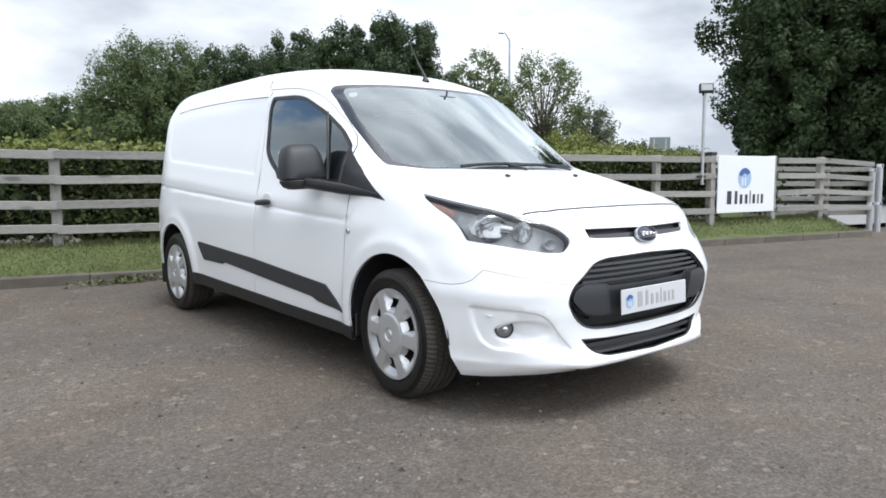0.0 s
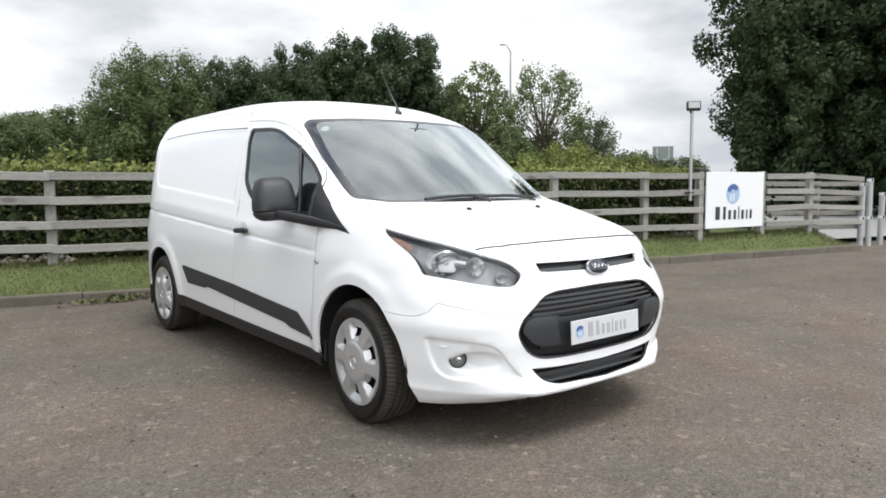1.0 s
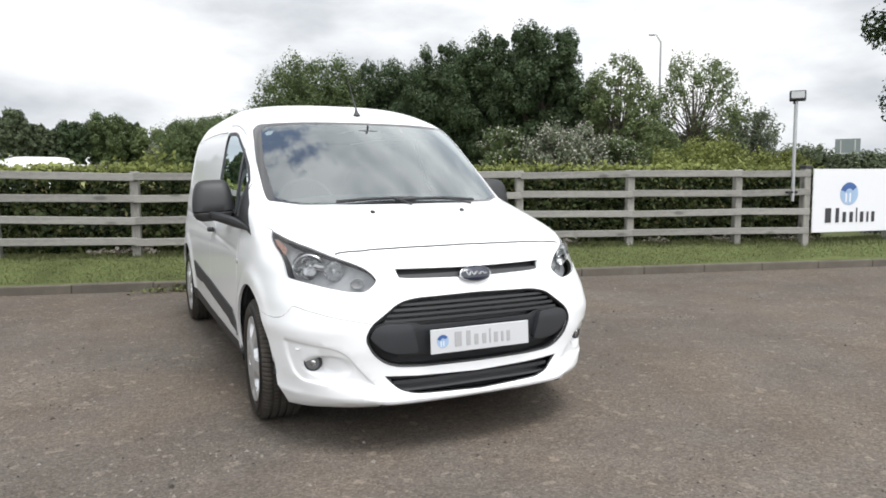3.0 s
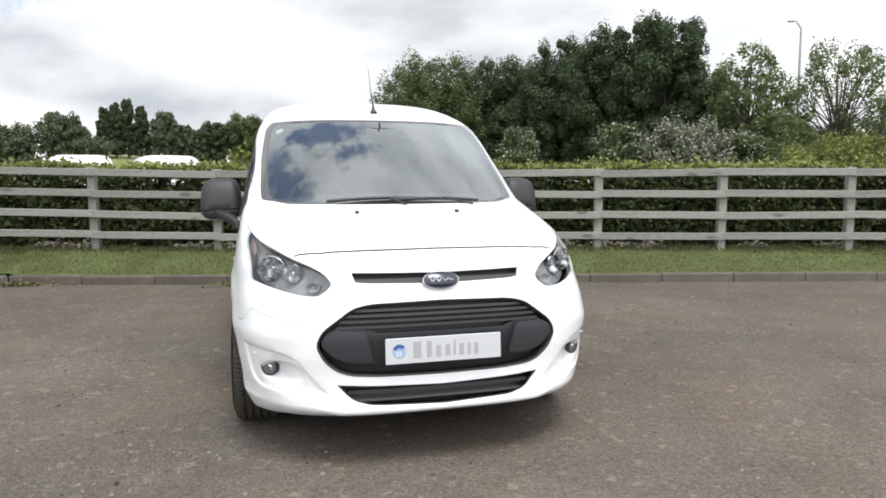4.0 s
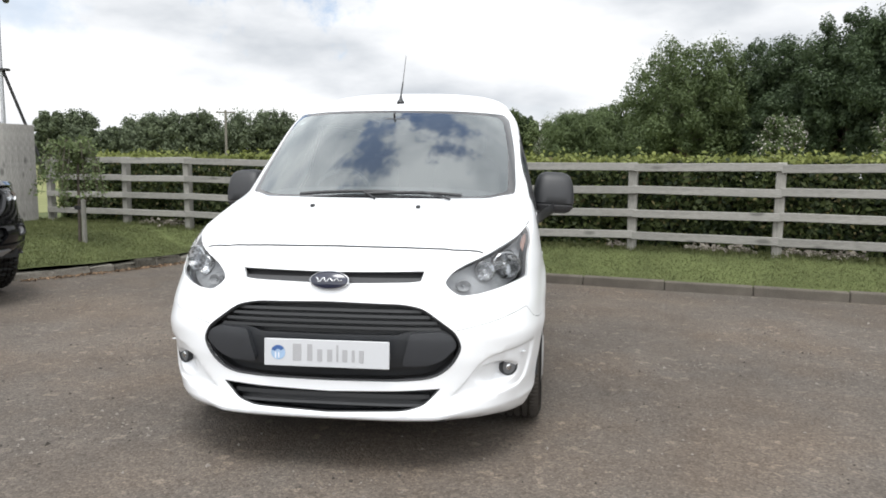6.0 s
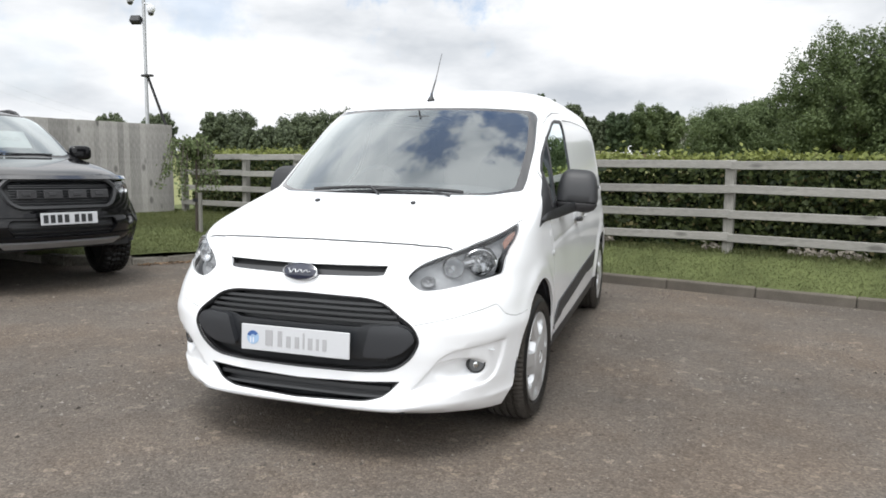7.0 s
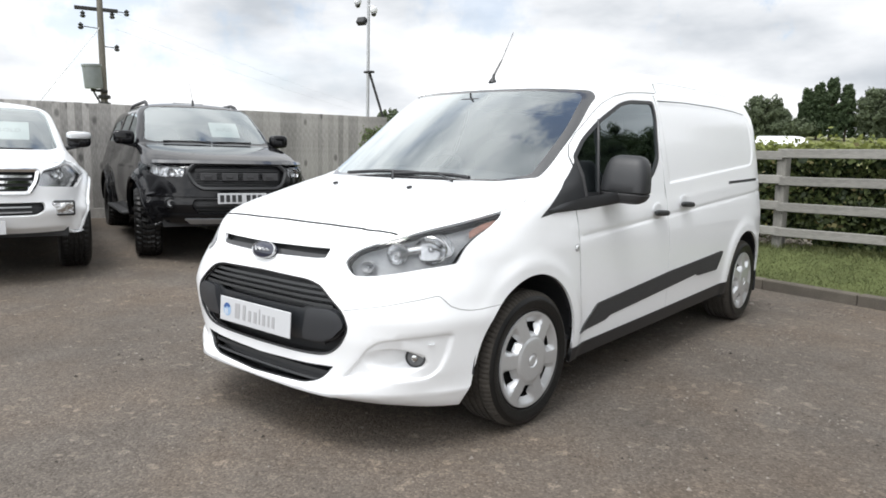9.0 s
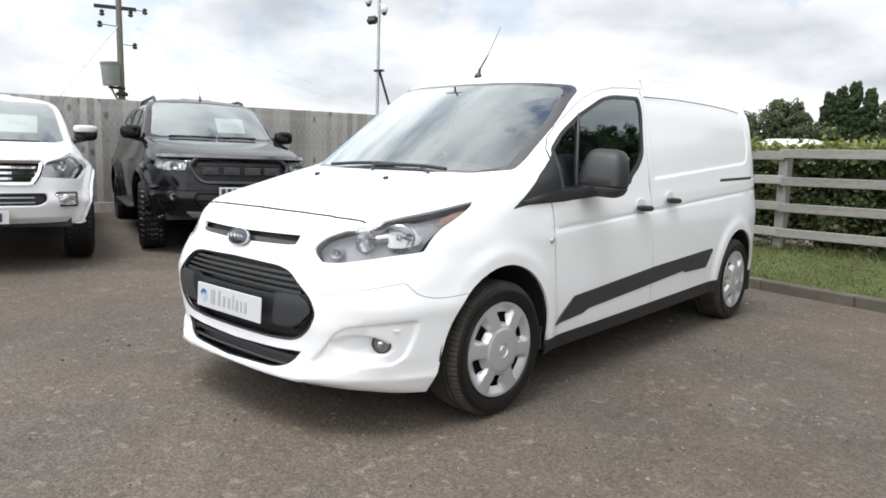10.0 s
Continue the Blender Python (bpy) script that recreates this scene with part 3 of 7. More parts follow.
# ---- board fence behind the pick-ups ----
board = empty("board_fence", label="tall close-boarded timber fence, weathered grey", category="fence")
B0, B1 = Vector((-11.7, -5.5)), Vector((-7.42, 7.42))
bd = (B1 - B0)
bang = math.degrees(math.atan2(bd.y, bd.x))
nb = int(bd.length / 0.104)
bmesh_shared = None
for i in range(nb):
    c = B0 + bd * ((i + 0.5) / nb)
    if bmesh_shared is None:
        ob = part("board", one_box((0, 0, 0.9), (0.122, 0.022, 1.83), 0.003), BOARDM, board)
        bmesh_shared = ob.data
    else:
        ob = part("board", bmesh_shared, BOARDM, board)
    ob.matrix_local = pose(c.x, c.y, yard_z(c.x, c.y) - 0.04 + 0.12 * i / nb + random.uniform(-0.004, 0.004), 0, random.uniform(-0.3, 0.3), bang + (3 if i % 2 else -3))
for zz in (0.3, 0.95, 1.55):
    part("rail", one_box((0, 0.05, zz), (bd.length, 0.05, 0.09), 0.004), BOARDM, board, m=pose((B0.x + B1.x) / 2, (B0.y + B1.y) / 2, 0.1, 0, 0, bang))
part("gravel_board", one_box((0, -0.03, 0.1), (bd.length, 0.03, 0.22), 0.004), BOARDM, board, m=pose((B0.x + B1.x) / 2, (B0.y + B1.y) / 2, 0.08, 0, 0, bang))

# ---- trees ----


def tree(x, y, h, r, leaf, label, n=5200, size=0.3, gap=0.0, z0=0.0, seed=1, low=0.16, cone=0.0, blossom=0.0):
    """A tapered trunk with limbs and a crown of many small leaves in uneven clumps."""
    g = np.random.default_rng(seed)
    top = empty("tree", pose(x, y, z0), label, "tree")
    wood = bmesh.new()
    rod(wood, (0, 0, -0.4), (0.1, 0, h * 0.35), 0.022 * h, 0.015 * h, 9)
    rod(wood, (0.1, 0, h * 0.35), (0.0, 0.1, h * 0.8), 0.015 * h, 0.004 * h, 7)
    clumps = []
    nc = int(130 + 55 * r / 3)
    for i in range(nc):
        zz = g.uniform(low, 0.95)
        prof = math.sqrt(max(0.0, 1 - ((zz - 0.5) / 0.5) ** 2)) * (1 - cone * zz) if zz > 0.4 else 0.75 + 0.6 * (zz - 0.16)
        ang = g.uniform(0, 2 * math.pi)
        rr = r * prof * math.sqrt(g.uniform(0.3, 1.0))
        c = np.array([rr * math.cos(ang), rr * math.sin(ang), zz * h])
        clumps.append((c, r * g.uniform(0.09, 0.25)))
    for c, cr in clumps[:: 5 if gap < 0.3 else 2]:
        s = Vector((0.05, 0, h * g.uniform(0.25, 0.6)))
        if s.z > c[2]:
            s.z = c[2] * 0.8
        rod(wood, s, Vector(c), 0.005 * h, 0.0015 * h, 5)
    part("trunk", wood, BARK, top)
    per = max(30, n // nc)
    allp, allo = [], []
    for c, cr in clumps:
        d = unit(g.normal(0, 1, (per, 3)))
        rad = cr * (0.55 + 0.5 * g.random(per) ** 0.5)
        lean_ = unit(np.array([c[0], c[1], 0.0]) + 1e-6) * 0.35 + [0, 0, 1.0]
        p = c + d * rad[:, None] * [0.8, 0.8, 0.85] + lean_ * (np.abs(g.normal(0, 0.34, per)) * cr * (1 - 0.7 * np.hypot(d[:, 0], d[:, 1])))[:, None]
        allp.append(p), allo.append(d + [0, 0, 0.4])
    p, o = np.concatenate(allp), np.concatenate(allo)
    keep = (p[:, 2] > 0.25) & (g.random(len(p)) > gap)
    p, o = p[keep], o[keep]
    # darker, larger leaves deep in the crown close most gaps
    fill = int(len(p) * 0.42 * max(0.0, 1 - 2 * gap))
    if fill:
        q = g.integers(0, len(p), fill)
        inner = (p[q] - [0, 0, h * 0.5]) * g.uniform(0.45, 0.85, (fill, 1)) + [0, 0, h * 0.5]
        me_p, me_o = np.r_[p, inner], np.r_[o, o[q]]
    else:
        me_p, me_o = p, o
    me = leaves_on(g, "crown", me_p, me_o, size, 0.55)
    if fill:
        co = np.empty(len(me.vertices) * 3)
        me.vertices.foreach_get("co", co)
        co = co.reshape(-1, 4, 3)
        mid = co[len(p):].mean(1, keepdims=True)
        co[len(p):] = mid + (co[len(p):] - mid) * 1.8
        me.vertices.foreach_set("co", co.ravel())
    part("crown", me, leaf, top)
    if blossom:
        q = g.random(len(p)) < blossom
        part("blossom", leaves_on(g, "blossom", p[q] + o[q] * 0.12, o[q], size * 0.62, 0.7), BLOSSOM, top, "white hawthorn blossom")
    return top


TREES = [
    # x, y, height, radius, leaf, seed, gap
    (10.8, 41.2, 9.5, 3.9, LEAFM, 11, 0.0),
    (15.8, 41.3, 9.7, 2.9, LEAFD, 12, 0.0),
    (17.8, 35.9, 9.9, 2.8, LEAFD, 13, 0.0),
    (18.6, 32.0, 9.8, 2.6, LEAFD, 14, 0.0),
    (19.7, 28.0, 9.8, 2.7, LEAFD, 15, 0.0),
    (20.6, 25.9, 6.6, 1.8, LEAFD, 16, 0.1),
    (20.6, 22.8, 7.4, 1.9, LEAFL, 17, 0.3),
    (28.1, 25.5, 8.2, 2.8, LEAFL, 18, 0.62),
    (31.8, 25.0, 5.4, 2.0, LEAFG, 19, 0.3),
    (5.8, 56.4, 6.5, 3.9, LEAFM, 20, 0.0),
    (9.8, 57.0, 7.6, 3.4, LEAFM, 21, 0.0),
    (13.5, 46.0, 7.0, 3.4, LEAFD, 22, 0.0),
    (16.6, 38.5, 6.5, 3.0, LEAFD, 23, 0.0),
    (19.4, 30.0, 6.0, 2.6, LEAFD, 24, 0.0),
    (24.2, 24.8, 4.2, 1.9, LEAFL, 25, 0.3),
    (9.2, 44.0, 5.0, 2.0, LEAFM, 26, 0.0),
    (25.6, 27.4, 4.6, 2.6, LEAFD, 27, 0.0),
    (30.4, 28.6, 4.2, 2.6, LEAFD, 28, 0.0),
]
for x, y, h, r, leaf, seed, gap in TREES:
    lab = "tall leafy broadleaf tree with a dense dark crown" if leaf is LEAFD else "broadleaf tree with an uneven green crown" if leaf is LEAFM else "low drooping tree with thin grey-green leaves" if leaf is LEAFG else "open airy tree with pale leaves and visible limbs"
    tree(x, y, h, r, leaf, lab, n=38000 if gap < 0.2 else 30000 if gap > 0.5 else 11000, size=0.15, gap=gap, seed=seed)
tree(14.6, 23.4, 3.7, 1.3, LEAFM, "hawthorn bush covered in white blossom", n=7000, size=0.15, seed=41, low=0.05, blossom=0.2)
tree(16.6, 21.4, 3.6, 2.0, LEAFG, "hawthorn bush covered in white blossom", n=9000, size=0.15, seed=42, low=0.05, blossom=0.62)
tree(18.4, 20.4, 3.2, 1.3, LEAFM, "hawthorn bush with patches of blossom", n=7000, size=0.15, seed=43, low=0.05, blossom=0.25)
tree(11.9, 28.2, 3.9, 1.1, LEAFM, "hawthorn bush with patches of blossom", n=6000, size=0.15, seed=44, low=0.05, blossom=0.3)
tree(18.6, 15.9, 2.75, 2.1, HEDGET, "low rounded bright green bush", n=8000, size=0.12, seed=45, low=0.05)
tree(21.8, 15.0, 2.4, 1.7, HEDGET, "low rounded bright green bush", n=7000, size=0.12, seed=46, low=0.05)
# the big dark trees by the road entrance
for x, y, h, r, sd_ in ((25.0, 2.6, 4.0, 2.8, 56), (28.4, 9.6, 4.4, 2.8, 57), (26.35, 8.5, 16.0, 4.95, 51), (23.8, 8.6, 7.2, 2.7, 58), (30.5, 5.6, 18.0, 6.0, 52), (28.3, 1.2, 17.0, 5.8, 53), (25.3, 4.8, 9.0, 3.4, 54)):
    tree(x, y, h, r, LEAFB, "very tall dense dark green tree at the entrance", n=76000 if h > 6 else 20000, size=0.17, seed=sd_, low=0.06)
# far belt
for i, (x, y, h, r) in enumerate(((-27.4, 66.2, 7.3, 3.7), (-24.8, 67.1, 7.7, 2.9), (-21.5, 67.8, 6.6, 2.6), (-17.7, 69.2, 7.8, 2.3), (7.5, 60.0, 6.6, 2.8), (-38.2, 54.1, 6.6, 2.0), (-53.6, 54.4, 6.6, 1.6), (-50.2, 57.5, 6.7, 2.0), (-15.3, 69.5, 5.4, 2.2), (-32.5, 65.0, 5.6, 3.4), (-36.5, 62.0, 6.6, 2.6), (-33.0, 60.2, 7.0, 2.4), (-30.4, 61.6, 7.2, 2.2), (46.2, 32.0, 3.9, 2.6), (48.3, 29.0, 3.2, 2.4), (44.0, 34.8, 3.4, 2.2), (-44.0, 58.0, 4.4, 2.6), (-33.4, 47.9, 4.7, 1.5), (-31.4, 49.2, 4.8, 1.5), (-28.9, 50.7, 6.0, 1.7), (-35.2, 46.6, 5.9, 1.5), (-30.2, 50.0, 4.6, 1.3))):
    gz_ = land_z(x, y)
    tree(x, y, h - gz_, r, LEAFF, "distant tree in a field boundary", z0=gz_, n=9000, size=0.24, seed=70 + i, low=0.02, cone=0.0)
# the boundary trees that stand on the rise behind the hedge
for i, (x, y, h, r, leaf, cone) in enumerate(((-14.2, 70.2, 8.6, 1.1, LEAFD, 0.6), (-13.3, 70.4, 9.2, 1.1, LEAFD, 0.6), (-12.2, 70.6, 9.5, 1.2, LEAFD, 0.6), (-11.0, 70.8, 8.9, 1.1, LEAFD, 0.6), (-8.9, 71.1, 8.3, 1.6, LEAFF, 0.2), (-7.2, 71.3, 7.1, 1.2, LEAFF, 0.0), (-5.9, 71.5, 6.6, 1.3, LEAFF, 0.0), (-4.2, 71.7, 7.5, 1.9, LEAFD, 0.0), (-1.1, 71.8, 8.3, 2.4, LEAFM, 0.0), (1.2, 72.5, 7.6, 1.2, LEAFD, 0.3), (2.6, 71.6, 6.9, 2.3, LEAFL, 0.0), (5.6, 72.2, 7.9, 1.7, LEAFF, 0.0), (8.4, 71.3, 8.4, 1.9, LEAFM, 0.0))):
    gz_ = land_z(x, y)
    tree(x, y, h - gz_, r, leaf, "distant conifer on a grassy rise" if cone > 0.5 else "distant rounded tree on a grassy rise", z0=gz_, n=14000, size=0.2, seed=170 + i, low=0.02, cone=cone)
for i, (x, y) in enumerate(((3.2, 69.6), (4.9, 69.4))):
    gz_ = land_z(x, y)
    tree(x, y, 5.3 - gz_, 1.2, LEAFG, "distant hawthorn bush in blossom", z0=gz_, n=5000, size=0.18, seed=190 + i, low=0.02, blossom=0.5)

# ---- vehicle shells: rings of a plan outline, height by height ----
from mathutils.geometry import delaunay_2d_cdt


def curve(knots):
    """A monotone smooth curve through (z, value) pairs."""
    kx, ky = np.array([k[0] for k in knots], float), np.array([k[1] for k in knots], float)
    h, d = np.diff(kx), np.diff(ky) / np.diff(kx)
    m = np.zeros(len(kx))
    m[0], m[-1] = d[0], d[-1]
    for i in range(1, len(kx) - 1):
        if d[i - 1] * d[i] > 0:
            w1, w2 = 2 * h[i] + h[i - 1], h[i] + 2 * h[i - 1]
            m[i] = (w1 + w2) / (w1 / d[i - 1] + w2 / d[i])

    def f(z):
        z = np.clip(np.asarray(z, float), kx[0], kx[-1])
        i = np.clip(np.searchsorted(kx, z) - 1, 0, len(kx) - 2)
        t = (z - kx[i]) / h[i]
        return (2 * t**3 - 3 * t**2 + 1) * ky[i] + (t**3 - 2 * t**2 + t) * h[i] * m[i] + (-2 * t**3 + 3 * t**2) * ky[i + 1] + (t**3 - t**2) * h[i] * m[i + 1]

    return f


def inside(poly, p):
    """Which of the points p lie in a polygon."""
    poly = np.asarray(poly)
    x, y = p[:, 0], p[:, 1]
    hit = np.zeros(len(p), bool)
    for (x0, y0), (x1, y1) in zip(poly, np.roll(poly, -1, 0)):
        if y0 == y1:
            continue
        hit ^= ((y0 > y) != (y1 > y)) & (x < (x1 - x0) * (y - y0) / (y1 - y0) + x0)
    return hit


def edge_distance(poly, p):
    """Distance from p to a polygon's outline, negative inside."""
    poly = np.asarray(poly)
    best = np.full(len(p), 1e9)
    for a, b in zip(poly, np.roll(poly, -1, 0)):
        ab = b - a
        t = np.clip(((p - a) @ ab) / max(ab @ ab, 1e-12), 0, 1)
        best = np.minimum(best, np.linalg.norm(p - a - t[:, None] * ab, axis=1))
    return np.where(inside(poly, p), -best, best)


def rounded(poly, r, seg=5):
    """A polygon with its corners rounded. r: one radius, or one for each corner."""
    out, n = [], len(poly)
    rs = r if isinstance(r, (list, tuple)) else [r] * n
    for i in range(n):
        p, a, b = np.array(poly[i], float), np.array(poly[i - 1], float), np.array(poly[(i + 1) % n], float)
        if rs[i] <= 0:
            out.append(p)
            continue
        u, v = a - p, b - p
        lu, lv = np.linalg.norm(u), np.linalg.norm(v)
        k = min(rs[i], lu * 0.45, lv * 0.45)
        s, e = p + u / lu * k, p + v / lv * k
        for j in range(seg + 1):
            t = j / seg
            out.append((1 - t) ** 2 * s + 2 * t * (1 - t) * p + t * t * e)
    return np.array(out)


def inset(poly, d):
    """A polygon moved inwards by d."""
    p = np.asarray(poly, float)
    t = np.roll(p, -1, 0) - np.roll(p, 1, 0)
    n = np.c_[-t[:, 1], t[:, 0]] / np.linalg.norm(t, axis=1, keepdims=True)
    area = (p[:, 0] * np.roll(p[:, 1], -1) - np.roll(p[:, 0], -1) * p[:, 1]).sum()
    return p + n * d * (1 if area > 0 else -1)


def finer(poly, step, closed=True):
    out = []
    pts = [np.asarray(p, float) for p in poly]
    last = pts + [pts[0]] if closed else pts
    for a, b in zip(last, last[1:]):
        n = max(1, int(np.linalg.norm(b - a) / step))
        out += [a + (b - a) * i / n for i in range(n)]
    if not closed:
        out.append(pts[-1])
    return np.array(out)


def band(line, width):
    """A thin closed strip along a polyline."""
    line = np.asarray(line, float)
    t = np.gradient(line, axis=0)
    nrm = np.c_[-t[:, 1], t[:, 0]]
    nrm /= np.linalg.norm(nrm, axis=1, keepdims=True)
    return np.r_[line + nrm * width / 2, (line - nrm * width / 2)[::-1]]


class Shell:
    """Half a vehicle's skin over (a, z): a runs round the plan outline from the front's middle to the rear's middle."""

    def __init__(self, zlo, zhi, front, corner, power, width, rear, rear_start, rear_power=3.2, bulge=0.0, lens=(1.25, 2.65, 1.35), disp=None):
        self.zlo, self.zhi, self.lens, self.disp = zlo, zhi, lens, disp
        self.Z = np.linspace(zlo, zhi, 420)
        n = 160
        th = np.linspace(0, math.pi / 2, 900)
        rows = []
        for z in self.Z:
            yf, yc, w, pw, yr, ys_ = (float(f(z)) for f in (front, corner, width, power, rear, rear_start))
            x = w * np.sin(th) ** (2 / pw)
            y = yf + (yc - yf) * (1 - np.cos(th) ** (2 / pw))
            s = np.r_[0, np.cumsum(np.hypot(np.diff(x), np.diff(y)))]
            t = np.linspace(0, s[-1], n)
            f1 = np.c_[np.interp(t, s, x), np.interp(t, s, y)]
            ym = np.linspace(yc, ys_, n)[1:]
            u = (ym - yc) / max(ys_ - yc, 1e-6)
            f2 = np.c_[w + bulge * np.sin(u * math.pi) , ym]
            x = w * np.cos(th) ** (2 / rear_power)
            y = ys_ + (yr - ys_) * np.sin(th) ** (2 / rear_power)
            s = np.r_[0, np.cumsum(np.hypot(np.diff(x), np.diff(y)))]
            t = np.linspace(0, s[-1], n)[1:]
            f3 = np.c_[np.interp(t, s, x), np.interp(t, s, y)]
            rows.append(np.r_[f1, f2, f3])
        self.T = np.array(rows)
        self.A = np.r_[np.linspace(0, lens[0], n), lens[0] + np.linspace(0, lens[1], n)[1:], lens[0] + lens[1] + np.linspace(0, lens[2], n)[1:]]

    def _row(self, z):
        f = np.clip((np.asarray(z) - self.zlo) / (self.zhi - self.zlo), 0, 1) * (len(self.Z) - 1)
        i = np.minimum(f.astype(int), len(self.Z) - 2)
        return i, f - i

    def raw(self, a, z):
        i, t = self._row(z)
        g = np.interp(a, self.A, np.arange(len(self.A)))
        j = np.minimum(g.astype(int), len(self.A) - 2)
        u = (g - j)[:, None]
        t = t[:, None]
        return (1 - t) * ((1 - u) * self.T[i, j] + u * self.T[i, j + 1]) + t * ((1 - u) * self.T[i + 1, j] + u * self.T[i + 1, j + 1])

    def at(self, a, z, push=0.0):
        """Places on the skin, moved outwards by push."""
        a, z = np.atleast_1d(np.asarray(a, float)), np.atleast_1d(np.asarray(z, float))
        e = 2e-3
        p = self.raw(a, z)
        d = self.raw(np.minimum(a + e, self.A[-1]), z) - self.raw(np.maximum(a - e, 0), z)
        nx = np.c_[d[:, 1], -d[:, 0]]
        nx /= np.maximum(np.linalg.norm(nx, axis=1, keepdims=True), 1e-9)
        # share of the outward way that is level, against the slope of the skin
        up = self.raw(a, np.minimum(z + 4e-3, self.zhi)) - self.raw(a, np.maximum(z - 4e-3, self.zlo))
        slope = -(up * nx).sum(1) / 8e-3
        lv = 1 / np.sqrt(1 + slope**2)
        amount = np.asarray(push, float) + (self.disp(p[:, 0], p[:, 1], z) if self.disp else 0.0)
        q = p + nx * (amount * lv)[:, None]
        return np.c_[q, z + amount * lv * slope]

    def normal(self, a, z, e=4e-3):
        """Outward unit normals of the skin."""
        a0, a1 = np.maximum(a - e, 0), np.minimum(a + e, self.A[-1])
        z0, z1 = np.maximum(z - e, self.zlo), np.minimum(z + e, self.zhi)
        n_ = np.cross(self.at(a1, z) - self.at(a0, z), self.at(a, z1) - self.at(a, z0))
        n_[(a < 1e-6) | (a > self.A[-1] - 1e-6), 0] = 0.0
        return n_ / np.maximum(np.linalg.norm(n_, axis=1, keepdims=True), 1e-12)

    def from_side(self, pts):
        """(y, z) to (a, z)."""
        out = []
        for y, z in pts:
            i, t = self._row(np.array([z]))
            row = (1 - t[0]) * self.T[i[0]] + t[0] * self.T[i[0] + 1]
            out.append((np.interp(y, np.maximum.accumulate(row[:, 1]), self.A), z))
        return np.array(out)

    def from_front(self, pts):
        """(x, z) to (a, z) on the front half."""
        out = []
        k = 160
        for x, z in pts:
            i, t = self._row(np.array([z]))
            row = (1 - t[0]) * self.T[i[0]] + t[0] * self.T[i[0] + 1]
            out.append((np.interp(x, row[:k, 0], self.A[:k]), z))
        return np.array(out)

    def cut(self, regions, step=0.03, fine_to=1.6, fine_step=0.022):
        """Triangles of the domain, sorted into the regions (name, polygon); the rest is "body"."""
        az = [(a, z) for a in np.r_[np.arange(0, fine_to, fine_step), np.arange(fine_to, self.A[-1], step), self.A[-1]] for z in np.r_[np.arange(self.zlo, self.zhi, 0.022), self.zhi]]
        az = np.array(az)
        near = np.zeros(len(az), bool)
        for _, poly in regions:
            poly = np.asarray(poly)
            lo, hi = poly.min(0) - 0.02, poly.max(0) + 0.02
            q = np.nonzero((az > lo).all(1) & (az < hi).all(1) & ~near)[0]
            near[q] = np.abs(edge_distance(poly, az[q])) < 0.007
        edge_row = (az[:, 1] < self.zlo + 1e-6) | (az[:, 1] > self.zhi - 1e-6) | (az[:, 0] < 1e-6) | (az[:, 0] > self.A[-1] - 1e-6)
        pts, edges = [Vector(p) for p in az[~near | edge_row]], []
        for _, poly in regions:
            k = len(pts)
            n = len(poly)
            pts += [Vector((min(max(p[0], 0.0), self.A[-1]), min(max(p[1], self.zlo), self.zhi))) for p in poly]
            edges += [(k + i, k + (i + 1) % n) for i in range(n)]
        v, _, f, *_ = delaunay_2d_cdt(pts, edges, [], 0, 1e-5)
        v = np.array([tuple(p) for p in v])
        f = np.array([t for t in f if len(t) == 3])
        mid = v[f].mean(1)
        names = np.array(["body"] * len(f), dtype=object)
        for name, poly in regions:
            names[inside(poly, mid)] = name
        return v, f, names

    def skin(self, name, v, f, push=0.0, both=True, lip=0.0, only=0, f2=None, soften=4e-3, bend=None):
        """A mesh of some triangles of the domain, with the other half mirrored. lip: depth of the turned-in edge."""
        bm = bmesh.new()
        lay = bm.verts.layers.float_vector.new("skin_normal")
        for sgn in ((1, -1) if both else (only or 1,)):
            ff = f2 if sgn < 0 and f2 is not None else f
            used = np.unique(ff)
            back = np.full(len(v), -1)
            back[used] = np.arange(len(used))
            co = self.at(v[used, 0], v[used, 1], push)
            nrm = self.normal(v[used, 0], v[used, 1], soften) if bend is None else bend(co)
            vs = []
            for p, q in zip(co, nrm):
                vert = bm.verts.new((sgn * p[0], p[1], p[2]))
                vert[lay] = (sgn * q[0], q[1], q[2])
                vs.append(vert)
            for a, b, c in back[ff]:
                try:
                    bm.faces.new((vs[a], vs[b], vs[c]) if sgn > 0 else (vs[a], vs[c], vs[b]))
                except ValueError:
                    pass
        if both:
            bmesh.ops.remove_doubles(bm, verts=[q for q in bm.verts if abs(q.co.x) < 1e-4], dist=2e-4)
        if lip:
            rim = [e for e in bm.edges if e.is_boundary and not all(abs(q.co.x) < 1e-4 for q in e.verts)]
            outer, inner = {}, {}
            for e in rim:
                for q in e.verts:
                    if q not in outer:
                        outer[q] = bm.verts.new(q.co)
                        inner[q] = bm.verts.new(q.co - Vector(q[lay]) * lip)
            for e in rim:
                lp = e.link_loops[0]
                a, b = lp.vert, lp.link_loop_next.vert
                bm.faces.new((outer[b], outer[a], inner[a], inner[b]))
        bm.normal_update()
        return bm


